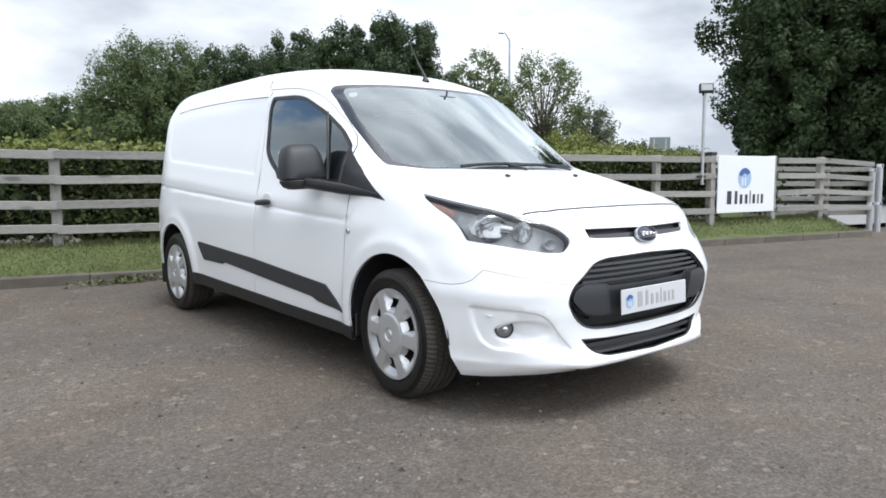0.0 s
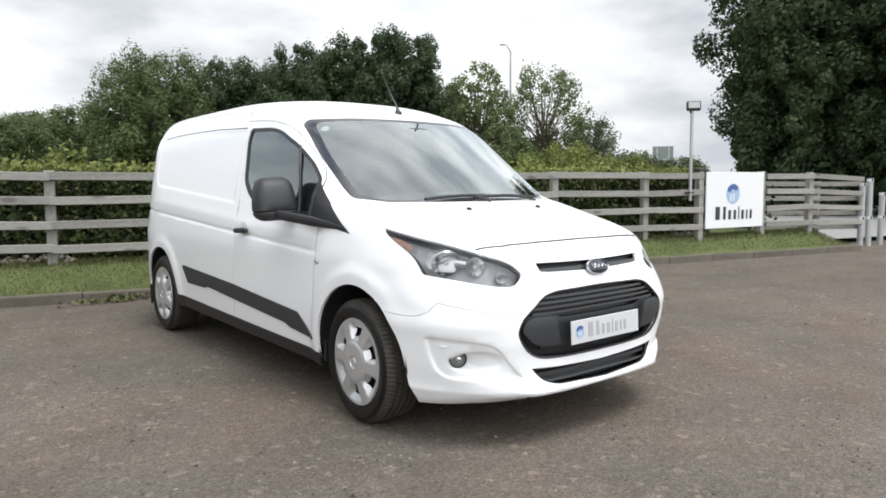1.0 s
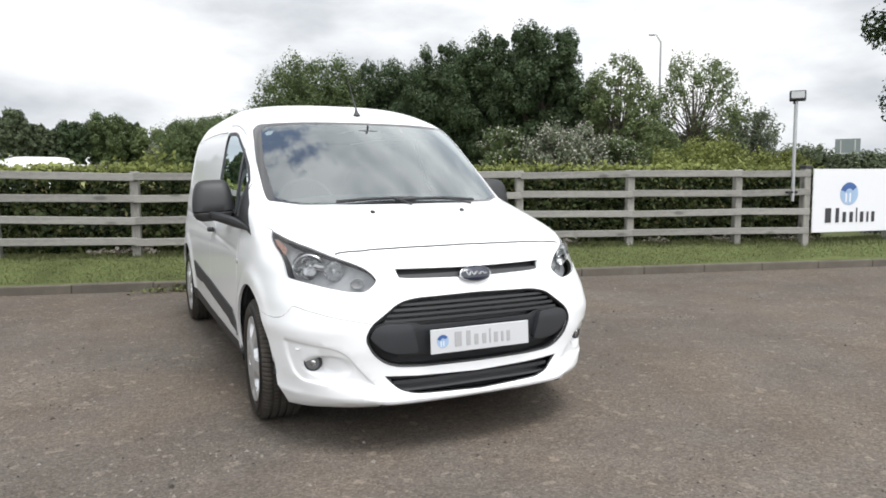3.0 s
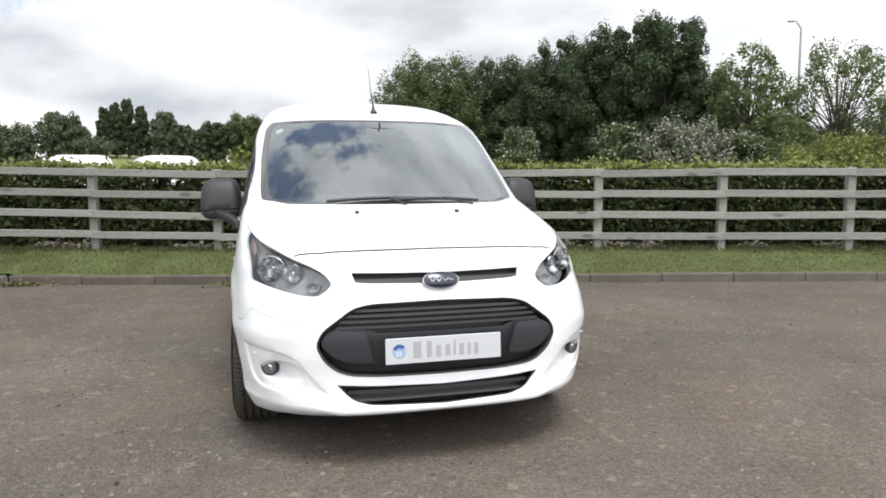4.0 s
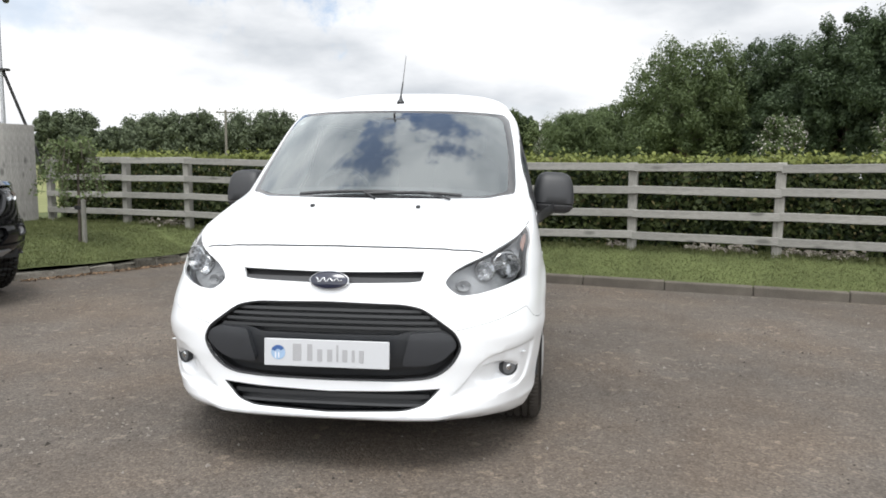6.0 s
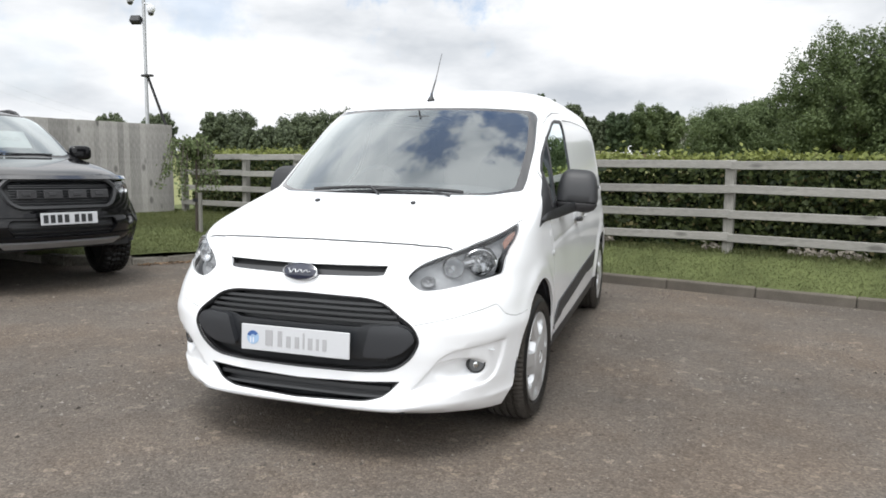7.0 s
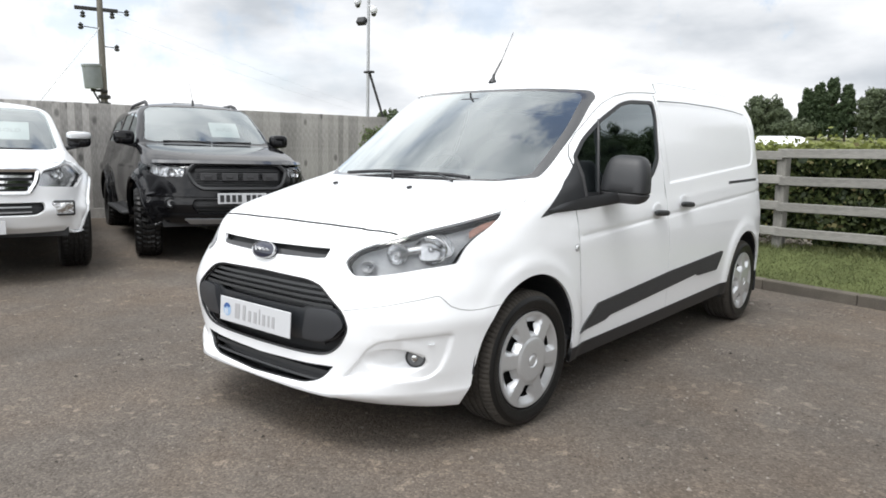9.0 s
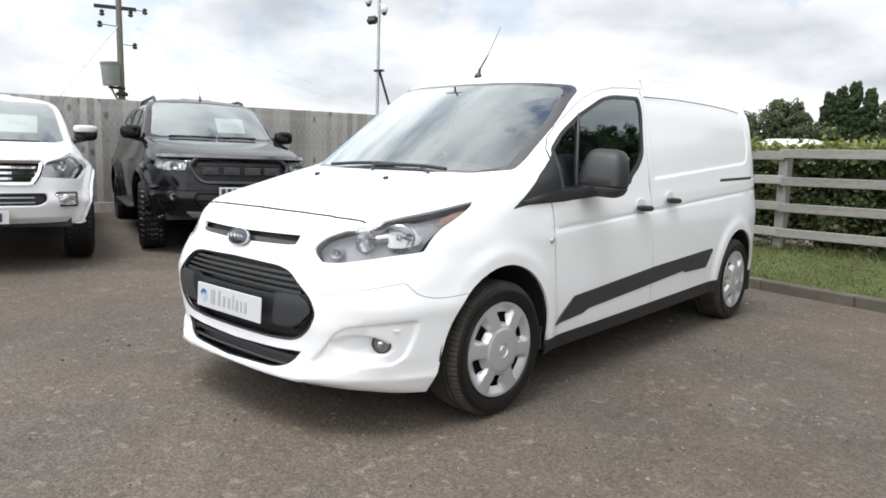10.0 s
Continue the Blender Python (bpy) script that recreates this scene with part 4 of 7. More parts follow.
# ---- the white panel van ----
van = empty("panel_van", label="clean white compact panel van with charcoal side mouldings", category="van")
V_front = curve([(0.19, -0.76), (0.21, -0.82), (0.25, -0.862), (0.29, -0.86), (0.34, -0.845), (0.42, -0.85), (0.5, -0.862), (0.57, -0.866), (0.64, -0.858), (0.72, -0.838), (0.8, -0.812), (0.86, -0.792), (0.9, -0.768), (0.93, -0.733), (0.95, -0.685), (0.975, -0.6), (1.0, -0.49), (1.03, -0.365), (1.06, -0.25), (1.085, -0.15), (1.107, -0.06), (1.13, 0.05), (1.16, 0.09), (1.4, 0.4), (1.65, 0.745), (1.69, 0.845), (1.73, 0.96), (1.765, 1.09), (1.795, 1.26), (1.82, 1.5), (1.84, 1.9), (1.855, 2.5)])
V_corner = curve([(0.19, 0.05), (0.6, 0.1), (0.85, 0.12), (1.0, 0.25), (1.13, 0.58), (1.3, 0.8), (1.62, 1.25), (1.7, 1.52), (1.75, 1.78), (1.8, 2.15), (1.83, 2.45), (1.855, 2.75)])
V_power = curve([(0.19, 3.3), (0.5, 3.6), (0.65, 3.5), (0.8, 2.95), (0.92, 2.75), (1.0, 2.9), (1.13, 3.0), (1.62, 3.0), (1.855, 2.6)])
V_width = curve([(0.19, 0.84), (0.22, 0.85), (0.35, 0.875), (0.6, 0.89), (0.8, 0.888), (0.92, 0.872), (1.0, 0.858), (1.1, 0.841), (1.2, 0.822), (1.4, 0.779), (1.6, 0.727), (1.66, 0.695), (1.70, 0.672), (1.74, 0.646), (1.78, 0.61), (1.81, 0.56), (1.835, 0.47), (1.855, 0.26)])
V_rear = curve([(0.19, 3.8), (0.3, 3.9), (0.6, 3.9), (1.2, 3.87), (1.6, 3.82), (1.70, 3.8), (1.755, 3.76), (1.8, 3.68), (1.83, 3.55), (1.855, 3.3)])
V_rs = curve([(0.19, 2.92), (1.0, 3.02), (1.3, 3.16), (1.6, 3.28), (1.75, 3.26), (1.855, 3.05)])
WR, WB, ARCH = 0.317, 3.062, 0.385


def gauss(t, s):
    return np.exp(-((t / s) ** 2))


FOGPOCKET = rounded([(0.5, 0.33), (0.56, 0.392), (0.618, 0.468), (0.66, 0.497), (0.73, 0.511), (0.838, 0.523), (0.826, 0.44), (0.805, 0.37), (0.782, 0.34), (0.6, 0.332)], [0.01, 0.04, 0.04, 0.03, 0.04, 0.015, 0.03, 0.03, 0.03, 0.02])
PANEL = rounded([(1.6, 1.108), (1.6, 1.602), (2.69, 1.634), (3.36, 1.622), (3.41, 1.5), (3.4, 1.34), (3.32, 1.232)], [0.02, 0.03, 0.2, 0.05, 0.06, 0.08, 0.1])


def smooth_step(t):
    t = np.clip(t, 0, 1)
    return t * t * (3 - 2 * t)


def van_disp(x, y, z):
    d = np.zeros(len(x))
    side = np.clip((y + 0.45) / 0.3, 0, 1)
    for yc in (0.0, WB):
        r = np.hypot(y - yc, z - 0.33) - ARCH
        d += side * 0.015 * np.where(r < 0.04, 1.0, gauss(r - 0.04, 0.05)) * (z < 0.95)
    on = side * (y > 0.35)
    crease = z - (0.842 + 0.0535 * y)
    d -= on * 0.0046 * gauss(crease + 0.012, 0.011)
    d += on * 0.003 * gauss(crease - 0.06, 0.05)
    ed = edge_distance(PANEL, np.c_[y, z])
    d -= np.where(y > 1.4, 0.006 * np.clip(0.5 - ed / 0.02, 0, 1), 0)
    front = np.where(y < 0.0, 1.0, 0.0)
    ed = edge_distance(FOGPOCKET, np.c_[x, z])
    t = np.clip((0.005 - ed) / 0.01, 0, 1)
    d -= front * 0.011 * t * t * (3 - 2 * t)
    ex = np.hypot((x - 0.69) / 0.1, (z - 0.412) / 0.056)
    d -= front * (0.02 + 0.032 * smooth_step((x - 0.62) / 0.13)) * smooth_step((1.05 - ex) / 0.5)
    # shoulder over the bumper, from the grille's ends to the arches
    line = 0.62 - 0.05 * np.clip((x - 0.5) / 0.35, 0, 1)
    d += front * np.clip((x - 0.5) / 0.15, 0, 1) * 0.008 * gauss(z - line, 0.05)
    # the lower edge turns under, higher at the corners
    lip_ = 1 - smooth_step((np.abs(x) - 0.44) / 0.13)
    d += front * (0.026 * lip_ + 0.006) * gauss(z - 0.258 - 0.012 * (1 - lip_), 0.019)
    zl = 0.272 + 0.1 * np.clip((x - 0.42) / 0.42, 0, 1) ** 1.5
    d -= front * 0.016 * np.clip((zl - z) / 0.075, 0, 1) * np.clip((-y - 0.42) / 0.2, 0, 1)
    return d


VS = Shell(0.19, 1.855, V_front, V_corner, V_power, V_width, V_rear, V_rs, rear_power=4.0, bulge=0.006, disp=van_disp)

# outlines, in metres across (x, z) or along (y, z)
WS = [(0.0, 1.118), (0.60, 1.12), (0.66, 1.132), (0.738, 1.142), (0.742, 1.2), (0.728, 1.4), (0.69, 1.585), (0.652, 1.619), (0.4, 1.63), (0.0, 1.634)]
ws_poly = VS.from_front(finer(rounded(WS, [0, 0.05, 0.03, 0.02, 0.03, 0.08, 0.03, 0.03, 0.1, 0]), 0.025))
WSI = [(0.0, 1.131), (0.59, 1.133), (0.70, 1.16), (0.698, 1.21), (0.692, 1.39), (0.652, 1.572), (0.62, 1.60), (0.4, 1.613), (0.0, 1.619)]
wsi_poly = VS.from_front(finer(rounded(WSI, [0, 0.06, 0.04, 0.03, 0.08, 0.03, 0.03, 0.1, 0]), 0.025))
GR = [(0.0, 0.4), (0.28, 0.404), (0.4, 0.413), (0.455, 0.43), (0.51, 0.474), (0.546, 0.545), (0.52, 0.605), (0.39, 0.70), (0.31, 0.716), (0.0, 0.722)]
gr_poly = VS.from_front(finer(rounded(GR, [0, 0.05, 0.05, 0.04, 0.05, 0.04, 0.05, 0.06, 0.04, 0]), 0.02))
LI = [(0.0, 0.272), (0.32, 0.282), (0.40, 0.305), (0.46, 0.372), (0.3, 0.362), (0.0, 0.352)]
li_poly = VS.from_front(finer(rounded(LI, [0, 0.03, 0.04, 0.006, 0.03, 0]), 0.02))
SL = [(0.0, 0.795), (0.33, 0.803), (0.372, 0.808), (0.385, 0.848), (0.0, 0.842)]
sl_poly = VS.from_front(finer(rounded(SL, [0, 0.02, 0.006, 0.006, 0]), 0.02))
hl_pts = np.r_[VS.from_front([(0.468, 0.803), (0.486, 0.777), (0.528, 0.748), (0.6, 0.752), (0.68, 0.768), (0.74, 0.784)]), VS.from_side([(-0.49, 0.797), (-0.458, 0.802), (-0.43, 0.836), (-0.396, 0.87), (-0.346, 0.902), (-0.275, 0.934), (-0.21, 0.966), (-0.165, 0.99), (-0.152, 1.003)]), VS.from_front([(0.742, 0.957), (0.696, 0.937), (0.642, 0.909), (0.557, 0.875), (0.513, 0.853), (0.487, 0.83)])]
hl_poly = finer(rounded(hl_pts, 0.02), 0.02)
bonnet = VS.from_front(finer([(0.0, 0.940), (0.3, 0.937), (0.45, 0.9315), (0.476, 0.9295), (0.487, 0.927), (0.55, 0.924), (0.597, 0.918), (0.617, 0.911)], 0.03, closed=False))
bonnet_side = VS.from_side(finer([(-0.16, 1.003), (-0.1, 1.012), (-0.05, 1.022), (0.0, 1.036), (0.035, 1.052)], 0.03, closed=False))
bumper_seam = np.r_[VS.from_front(finer([(0.52, 0.614), (0.61, 0.632), (0.655, 0.64), (0.7, 0.651)], 0.03, closed=False)), VS.from_side([(-0.63, 0.669), (-0.57, 0.68), (-0.558, 0.676), (-0.545, 0.661), (-0.52, 0.635), (-0.48, 0.619), (-0.43, 0.61), (-0.37, 0.609), (-0.3, 0.613), (-0.26, 0.615)])]
WIN = [(0.505, 1.035), (0.47, 1.19), (0.488, 1.254), (0.60, 1.345), (0.80, 1.46), (1.05, 1.56), (1.2, 1.588), (1.53, 1.605), (1.528, 1.5), (1.498, 1.376), (1.47, 1.245), (1.385, 1.17), (1.29, 1.115), (1.257, 1.08), (0.86, 1.036)]
win_poly = VS.from_side(finer(rounded(WIN, [0.01, 0.02, 0.02, 0.06, 0.08, 0.08, 0.08, 0.035, 0.04, 0.04, 0.05, 0.03, 0.03, 0.02, 0.03]), 0.03))
WINI = [(0.525, 1.07), (0.5, 1.24), (0.62, 1.337), (0.815, 1.443), (1.06, 1.54), (1.2, 1.567), (1.503, 1.583), (1.503, 1.5), (1.475, 1.38), (1.446, 1.256), (1.37, 1.19), (1.28, 1.132), (1.235, 1.1), (0.86, 1.075)]
wini_poly = VS.from_side(finer(rounded(WINI, 0.03), 0.03))
SAIL = [(0.072, 0.964), (0.17, 1.016), (0.3, 1.095), (0.395, 1.155), (0.462, 1.208), (0.5, 1.25), (0.51, 1.05), (0.86, 1.08), (1.29, 1.115), (1.257, 1.075), (0.86, 1.03), (0.5, 1.014), (0.25, 0.988)]
sail_poly = VS.from_side(finer(rounded(SAIL, 0.012), 0.03))
STRIP = [(0.44, 0.36), (0.62, 0.492), (1.55, 0.56), (2.50, 0.605), (2.53, 0.598), (2.42, 0.475), (2.05, 0.475), (2.02, 0.49), (0.78, 0.405), (0.72, 0.385)]
strip_poly = VS.from_side(finer(rounded(STRIP, 0.01), 0.03))
SILL = [(0.33, 0.222), (0.345, 0.295), (2.72, 0.36), (2.72, 0.27)]
VOID = [(0.2, 0.185), (0.3, 0.22), (2.75, 0.268), (2.75, 0.185)]
sill_poly = VS.from_side(finer(SILL, 0.04))
void_poly = VS.from_side(finer(VOID, 0.04))


def arch_poly(yc, r=ARCH, zc=0.33):
    pts = [(yc + r * math.cos(t), zc + r * math.sin(t)) for t in np.linspace(0.0, math.pi, 36)]
    if yc < 1:
        pts = [p for p in pts if p[0] > 0 or p[1] > 0.4] + [(-0.386, 0.36), (-0.396, 0.28), (-0.412, 0.18)]
    else:
        pts.append((yc - r, 0.18))
    return VS.from_side(pts + [(yc + r, 0.18)])


def seam(pts, w=0.004):
    return band(VS.from_side(finer(pts, 0.03, closed=False)), w)


door_front = seam([(0.475, 0.305), (0.44, 0.5), (0.41, 0.8), (0.4, 1.0)], 0.006)
door_top = seam([(0.46, 1.2), (0.462, 1.252), (0.503, 1.308), (0.59, 1.375), (0.69, 1.436), (0.76, 1.482), (0.88, 1.547), (1.015, 1.594), (1.205, 1.630), (1.41, 1.648), (1.63, 1.662)], 0.0065)
door_rear = seam([(1.56, 0.325), (1.535, 0.57), (1.51, 0.9), (1.508, 1.1), (1.525, 1.33), (1.552, 1.5), (1.575, 1.645)], 0.006)
slide_top = seam([(1.6, 1.612), (2.1, 1.635), (2.69, 1.646), (3.1, 1.644), (3.36, 1.632)], 0.008)
slide_rear = seam([(3.375, 1.626), (3.41, 1.585), (3.428, 1.5), (3.424, 1.4)], 0.004)
rail = seam([(2.70, 1.094), (3.46, 1.114)], 0.022)
drip = seam([(1.655, 1.668), (1.66, 1.7), (1.68, 1.728), (1.74, 1.74), (1.84, 1.746), (2.2, 1.758), (2.82, 1.768), (3.2, 1.765)], 0.0045)
GBAR = [(0.0, 0.452), (0.40, 0.455), (0.475, 0.482), (0.535, 0.55), (0.51, 0.6), (0.46, 0.62), (0.345, 0.614), (0.315, 0.608), (0.29, 0.596), (0.0, 0.592)]
gbar_poly = VS.from_front(finer(rounded(GBAR, [0, 0.03, 0.04, 0.03, 0.02, 0.02, 0.02, 0.02, 0.02, 0]), 0.02))
POD = [(0.305, 0.47), (0.41, 0.472), (0.47, 0.495), (0.528, 0.552), (0.506, 0.594), (0.458, 0.612), (0.34, 0.605)]
pod_poly = VS.from_front(finer(rounded(POD, 0.02), 0.02))
AMB = VS.from_side([(-0.36, 0.903), (-0.24, 0.952), (-0.195, 0.974), (-0.185, 0.986), (-0.27, 0.969), (-0.345, 0.94)])
REFL = np.r_[VS.from_front([(0.703, 0.86), (0.72, 0.822), (0.765, 0.822)]), VS.from_side([(-0.462, 0.836), (-0.435, 0.874), (-0.445, 0.9)]), VS.from_front([(0.755, 0.92), (0.718, 0.934), (0.69, 0.905)])]
refl_poly = finer(rounded(REFL, 0.03), 0.012)
amb_poly = finer(rounded(AMB, 0.01), 0.02)
REG = [*[("body", VS.from_side(finer(inset(PANEL, q), 0.03))) for q in (-0.012, 0.0, 0.012)], *[("body", seam([(0.45, 0.8366), (1.8, 0.9284), (3.35, 1.0338)], q)) for q in (0.05, 0.028, 0.003)], ("bonnet_gap", band(bonnet, 0.007)), ("bonnet_gap", band(bonnet_side, 0.004)), ("bumper_gap", band(bumper_seam, 0.0024)), ("door_gap", door_front), ("door_gap", door_rear), ("top_gap", slide_top), ("slide_gap", slide_rear), ("door_gap", door_top), ("top_gap", drip),
       ("grille", gr_poly), ("bar", gbar_poly), ("pod", pod_poly), ("intake", li_poly), ("slat", sl_poly), ("headlight", hl_poly), ("refl", refl_poly), ("amber", amb_poly), *[("body", VS.from_front(finer(inset(FOGPOCKET, q), 0.012))) for q in (-0.006, 0.0, 0.006)], *[("body", VS.from_front([(0.69 + 0.1 * q * math.cos(t), 0.412 + 0.056 * q * math.sin(t)) for t in np.linspace(0, 2 * math.pi, 25)[:-1]])) for q in (1.06, 0.9, 0.75, 0.6, 0.4)], ("frit", ws_poly), ("windscreen", wsi_poly), ("sail", sail_poly), ("sail", win_poly), ("glass", wini_poly),
       ("moulding", strip_poly), ("sill", sill_poly), ("void", void_poly), ("rail", rail), ("arch", arch_poly(0.0)), ("arch", arch_poly(WB))]
dv, df, dn = VS.cut(REG)
right_body = np.isin(dn, ["body", "slide_gap", "rail"])
body_bm = VS.skin("body", dv, df[dn == "body"], lip=0.014, f2=df[right_body])
part("body", body_bm, PAINT, van, smooth=True)
cap = bmesh.new()
ta = np.linspace(0, VS.A[-1], 60)
tp = VS.at(ta, np.full(60, VS.zhi))
rows_ = [[cap.verts.new((p[0] * k, p[1], p[2] + 0.012 * (1 - k * k) * min(1, p[0] / 0.2) - 0.001)) for k in (-1, -0.6, -0.2, 0.2, 0.6, 1)] for p in tp]
for p, q in zip(rows_, rows_[1:]):
    for i in range(5):
        cap.faces.new((p[i], p[i + 1], q[i + 1], q[i]))
bmesh.ops.remove_doubles(cap, verts=cap.verts, dist=1e-4)
bmesh.ops.recalc_face_normals(cap, faces=cap.faces)
part("roof", cap, PAINT, van, smooth=True)
for gap_name, both in (("bonnet_gap", True), ("bumper_gap", False), ("door_gap", False), ("top_gap", False), ("slide_gap", None)):
    for sg in ((0,) if both else (1, -1) if both is False else (1,)):
        part("panel_gap", VS.skin("gap", dv, df[dn == gap_name], push=-0.003, both=bool(both), only=sg), GAP, van)


def screen_bend(p):
    """Normals of a pane curved evenly across and slightly from top to bottom."""
    yaw, el = radians(27) * p[:, 0] / 0.7, np.radians(50 + 8 * (p[:, 2] - 1.13) / 0.49)
    return np.c_[np.sin(yaw) * np.cos(el), -np.cos(yaw) * np.cos(el), np.sin(el)]


def door_bend(p):
    """Normals of a door pane, leaning in towards the roof."""
    el = np.radians(6.5 + 5.5 * (p[:, 2] - 1.06) / 0.52)
    return np.c_[np.cos(el), np.zeros(len(p)), np.sin(el)]


part("windscreen", VS.skin("ws", dv, df[dn == "windscreen"], push=-0.003, bend=screen_bend), SCREEN, van, "tinted laminated windscreen", smooth=True).visible_shadow = False
part("windscreen_border", VS.skin("frit", dv, df[dn == "frit"], push=-0.003), GLOSSB, van, "black printed glass border", smooth=True)
for sg, nm in ((1, "side_window"), (-1, "side_window")):
    g = part(nm, VS.skin("glass", dv, df[dn == "glass"], push=-0.006, both=False, only=sg, bend=door_bend), SIDEGL, van, "tinted door glass", smooth=True)
    g.visible_shadow = False
    part("window_surround", VS.skin("sail", dv, df[dn == "sail"], push=0.001, both=False, only=sg, lip=0.02), BLACKP, van, "black window surround", smooth=True)
    part("side_moulding", VS.skin("strip", dv, df[dn == "moulding"], push=0.008, both=False, only=sg, lip=0.014), TRIMP, van, "charcoal plastic moulding", smooth=True)
    part("sill", VS.skin("sill", dv, df[dn == "sill"], push=0.004, both=False, only=sg, lip=0.02), SILLP, van, "charcoal sill", smooth=True)
    if sg > 0:
        part("door_rail", VS.skin("rail", dv, df[dn == "rail"], push=-0.008, both=False, only=sg), BLACKP, van, "black sliding-door track")
part("upper_slat", VS.skin("slat", dv, df[dn == "slat"], push=-0.035), mat("slot_plastic", (0.012, 0.0125, 0.0135), 0.5, vary=0.15, spec=0.3), van, "black bonnet-edge slot", smooth=True)
part("grille_back", VS.skin("gb", dv, df[np.isin(dn, ["grille", "bar", "pod"])], push=-0.06), BLACKP, van)
part("intake_back", VS.skin("ib", dv, df[dn == "intake"], push=-0.06), BLACKP, van)
PODP = mat("pod_plastic", (0.03, 0.032, 0.036), 0.4, vary=0.1, fine=600, bump=0.0004)
part("bumper_bar", VS.skin("bar", dv, df[np.isin(dn, ["bar", "pod"])], push=-0.022, lip=0.03), GREYP, van, "charcoal plastic bar across the grille", smooth=True)
for sg in (1, -1):
    part("bar_pod", VS.skin("pod", dv, df[dn == "pod"], push=0.004, both=False, only=sg, lip=0.034), PODP, van, smooth=True)


def strip_on(name, shell, x_of, z0, z1, push, depth, material, parent, nx=18, label=""):
    """A moulded slat that follows the skin across the front, from -x to x."""
    bm = bmesh.new()
    rows = []
    for i in range(-nx, nx + 1):
        k = abs(i) / nx
        ring = []
        for z, x, ps in ((z0, x_of[0], push), (z1, x_of[1], push), (z1, x_of[1], push - depth), (z0, x_of[0], push - depth)):
            a = shell.from_front([(x * k, z)])[0][0]
            p = shell.at([a], [z], ps)[0]
            ring.append(bm.verts.new((math.copysign(p[0], i) if i else 0.0, p[1], p[2])))
        rows.append(ring)
    for p, q in zip(rows, rows[1:]):
        for j in range(4):
            bm.faces.new((p[j], q[j], q[(j + 1) % 4], p[(j + 1) % 4]))
    bm.faces.new(rows[0])
    bm.faces.new(rows[-1][::-1])
    bmesh.ops.recalc_face_normals(bm, faces=bm.faces)
    return part(name, bm, material, parent, label)


SLATP = mat("slat_plastic", (0.019, 0.02, 0.0215), 0.38, vary=0.15, fine=400)
for z, x in ((0.624, 0.465), (0.648, 0.45), (0.672, 0.42), (0.695, 0.385)):
    strip_on("grille_slat", VS, (x, x - 0.008), z - 0.0075, z + 0.0045, -0.014, 0.034, SLATP, van)
for z, x in ((0.305, 0.385), (0.335, 0.415)):
    strip_on("intake_slat", VS, (x, x), z - 0.006, z + 0.006, -0.018, 0.03, BLACKP, van)
strip_on("slot_bar", VS, (0.365, 0.375), 0.801, 0.822, -0.008, 0.024, mat("slot_bar_grey", (0.045, 0.046, 0.048), 0.4, vary=0.1), van)
# rims round the grille and the intake
strip_on("grille_lip", VS, (0.40, 0.40), 0.445, 0.455, -0.03, 0.03, BLACKP, van)


def hoop(name, shell, poly, push, r, material, parent, mirror=True):
    """A thin beading that follows an outline on the skin."""
    bm = bmesh.new()
    pts = shell.at(poly[:, 0], poly[:, 1], push)
    both = [(p[0], p[1], p[2]) for p in pts if p[0] > 1e-3]
    line = both + [(-p[0], p[1], p[2]) for p in reversed([Vector(b) for b in both])] if mirror else both
    m = len(line)
    rings = []
    for i in range(m):
        p, t = Vector(line[i]), (Vector(line[(i + 1) % m]) - Vector(line[i - 1])).normalized()
        s = t.cross(Vector((0, -1, 0.05))).normalized()
        u = t.cross(s)
        rings.append([bm.verts.new(p + s * r * math.cos(q) + u * r * math.sin(q)) for q in (0, 1.26, 2.51, 3.77, 5.03)])
    for i in range(m):
        p, q = rings[i], rings[(i + 1) % m]
        for j in range(5):
            bm.faces.new((p[j], q[j], q[(j + 1) % 5], p[(j + 1) % 5]))
    bmesh.ops.recalc_face_normals(bm, faces=bm.faces)
    return part(name, bm, material, parent, smooth=True)


hoop("grille_rim", VS, gr_poly, -0.004, 0.0065, BLACKP, van)
hoop("intake_rim", VS, li_poly, -0.006, 0.006, BLACKP, van)


FACET = mat("faceted_reflector", (0.72, 0.73, 0.74), 0.16, metal=1.0, vary=0.25, scale=9, fine=11, bump=0.06)
LAMPG = mat("lamp_housing_grey", (0.3, 0.307, 0.315), 0.28, vary=0.3, scale=16)
BEZEL = mat("lamp_bezel", (0.5, 0.505, 0.51), 0.22, metal=0.9, vary=0.1)


def dish(r, depth, seg=28, ring=7):
    """A shallow bowl that opens to -y."""
    prof = [(r * k / ring, -depth * (k / ring) ** 2 + depth) for k in range(ring + 1)]
    bm = bmesh.new()
    rows = []
    for rad, h in prof:
        rows.append([bm.verts.new((rad * math.cos(2 * math.pi * i / seg), h, rad * math.sin(2 * math.pi * i / seg))) for i in range(seg)])
    for p, q in zip(rows, rows[1:]):
        for i in range(seg):
            bm.faces.new((p[i], p[(i + 1) % seg], q[(i + 1) % seg], q[i]))
    bmesh.ops.remove_doubles(bm, verts=bm.verts, dist=1e-5)
    return bm


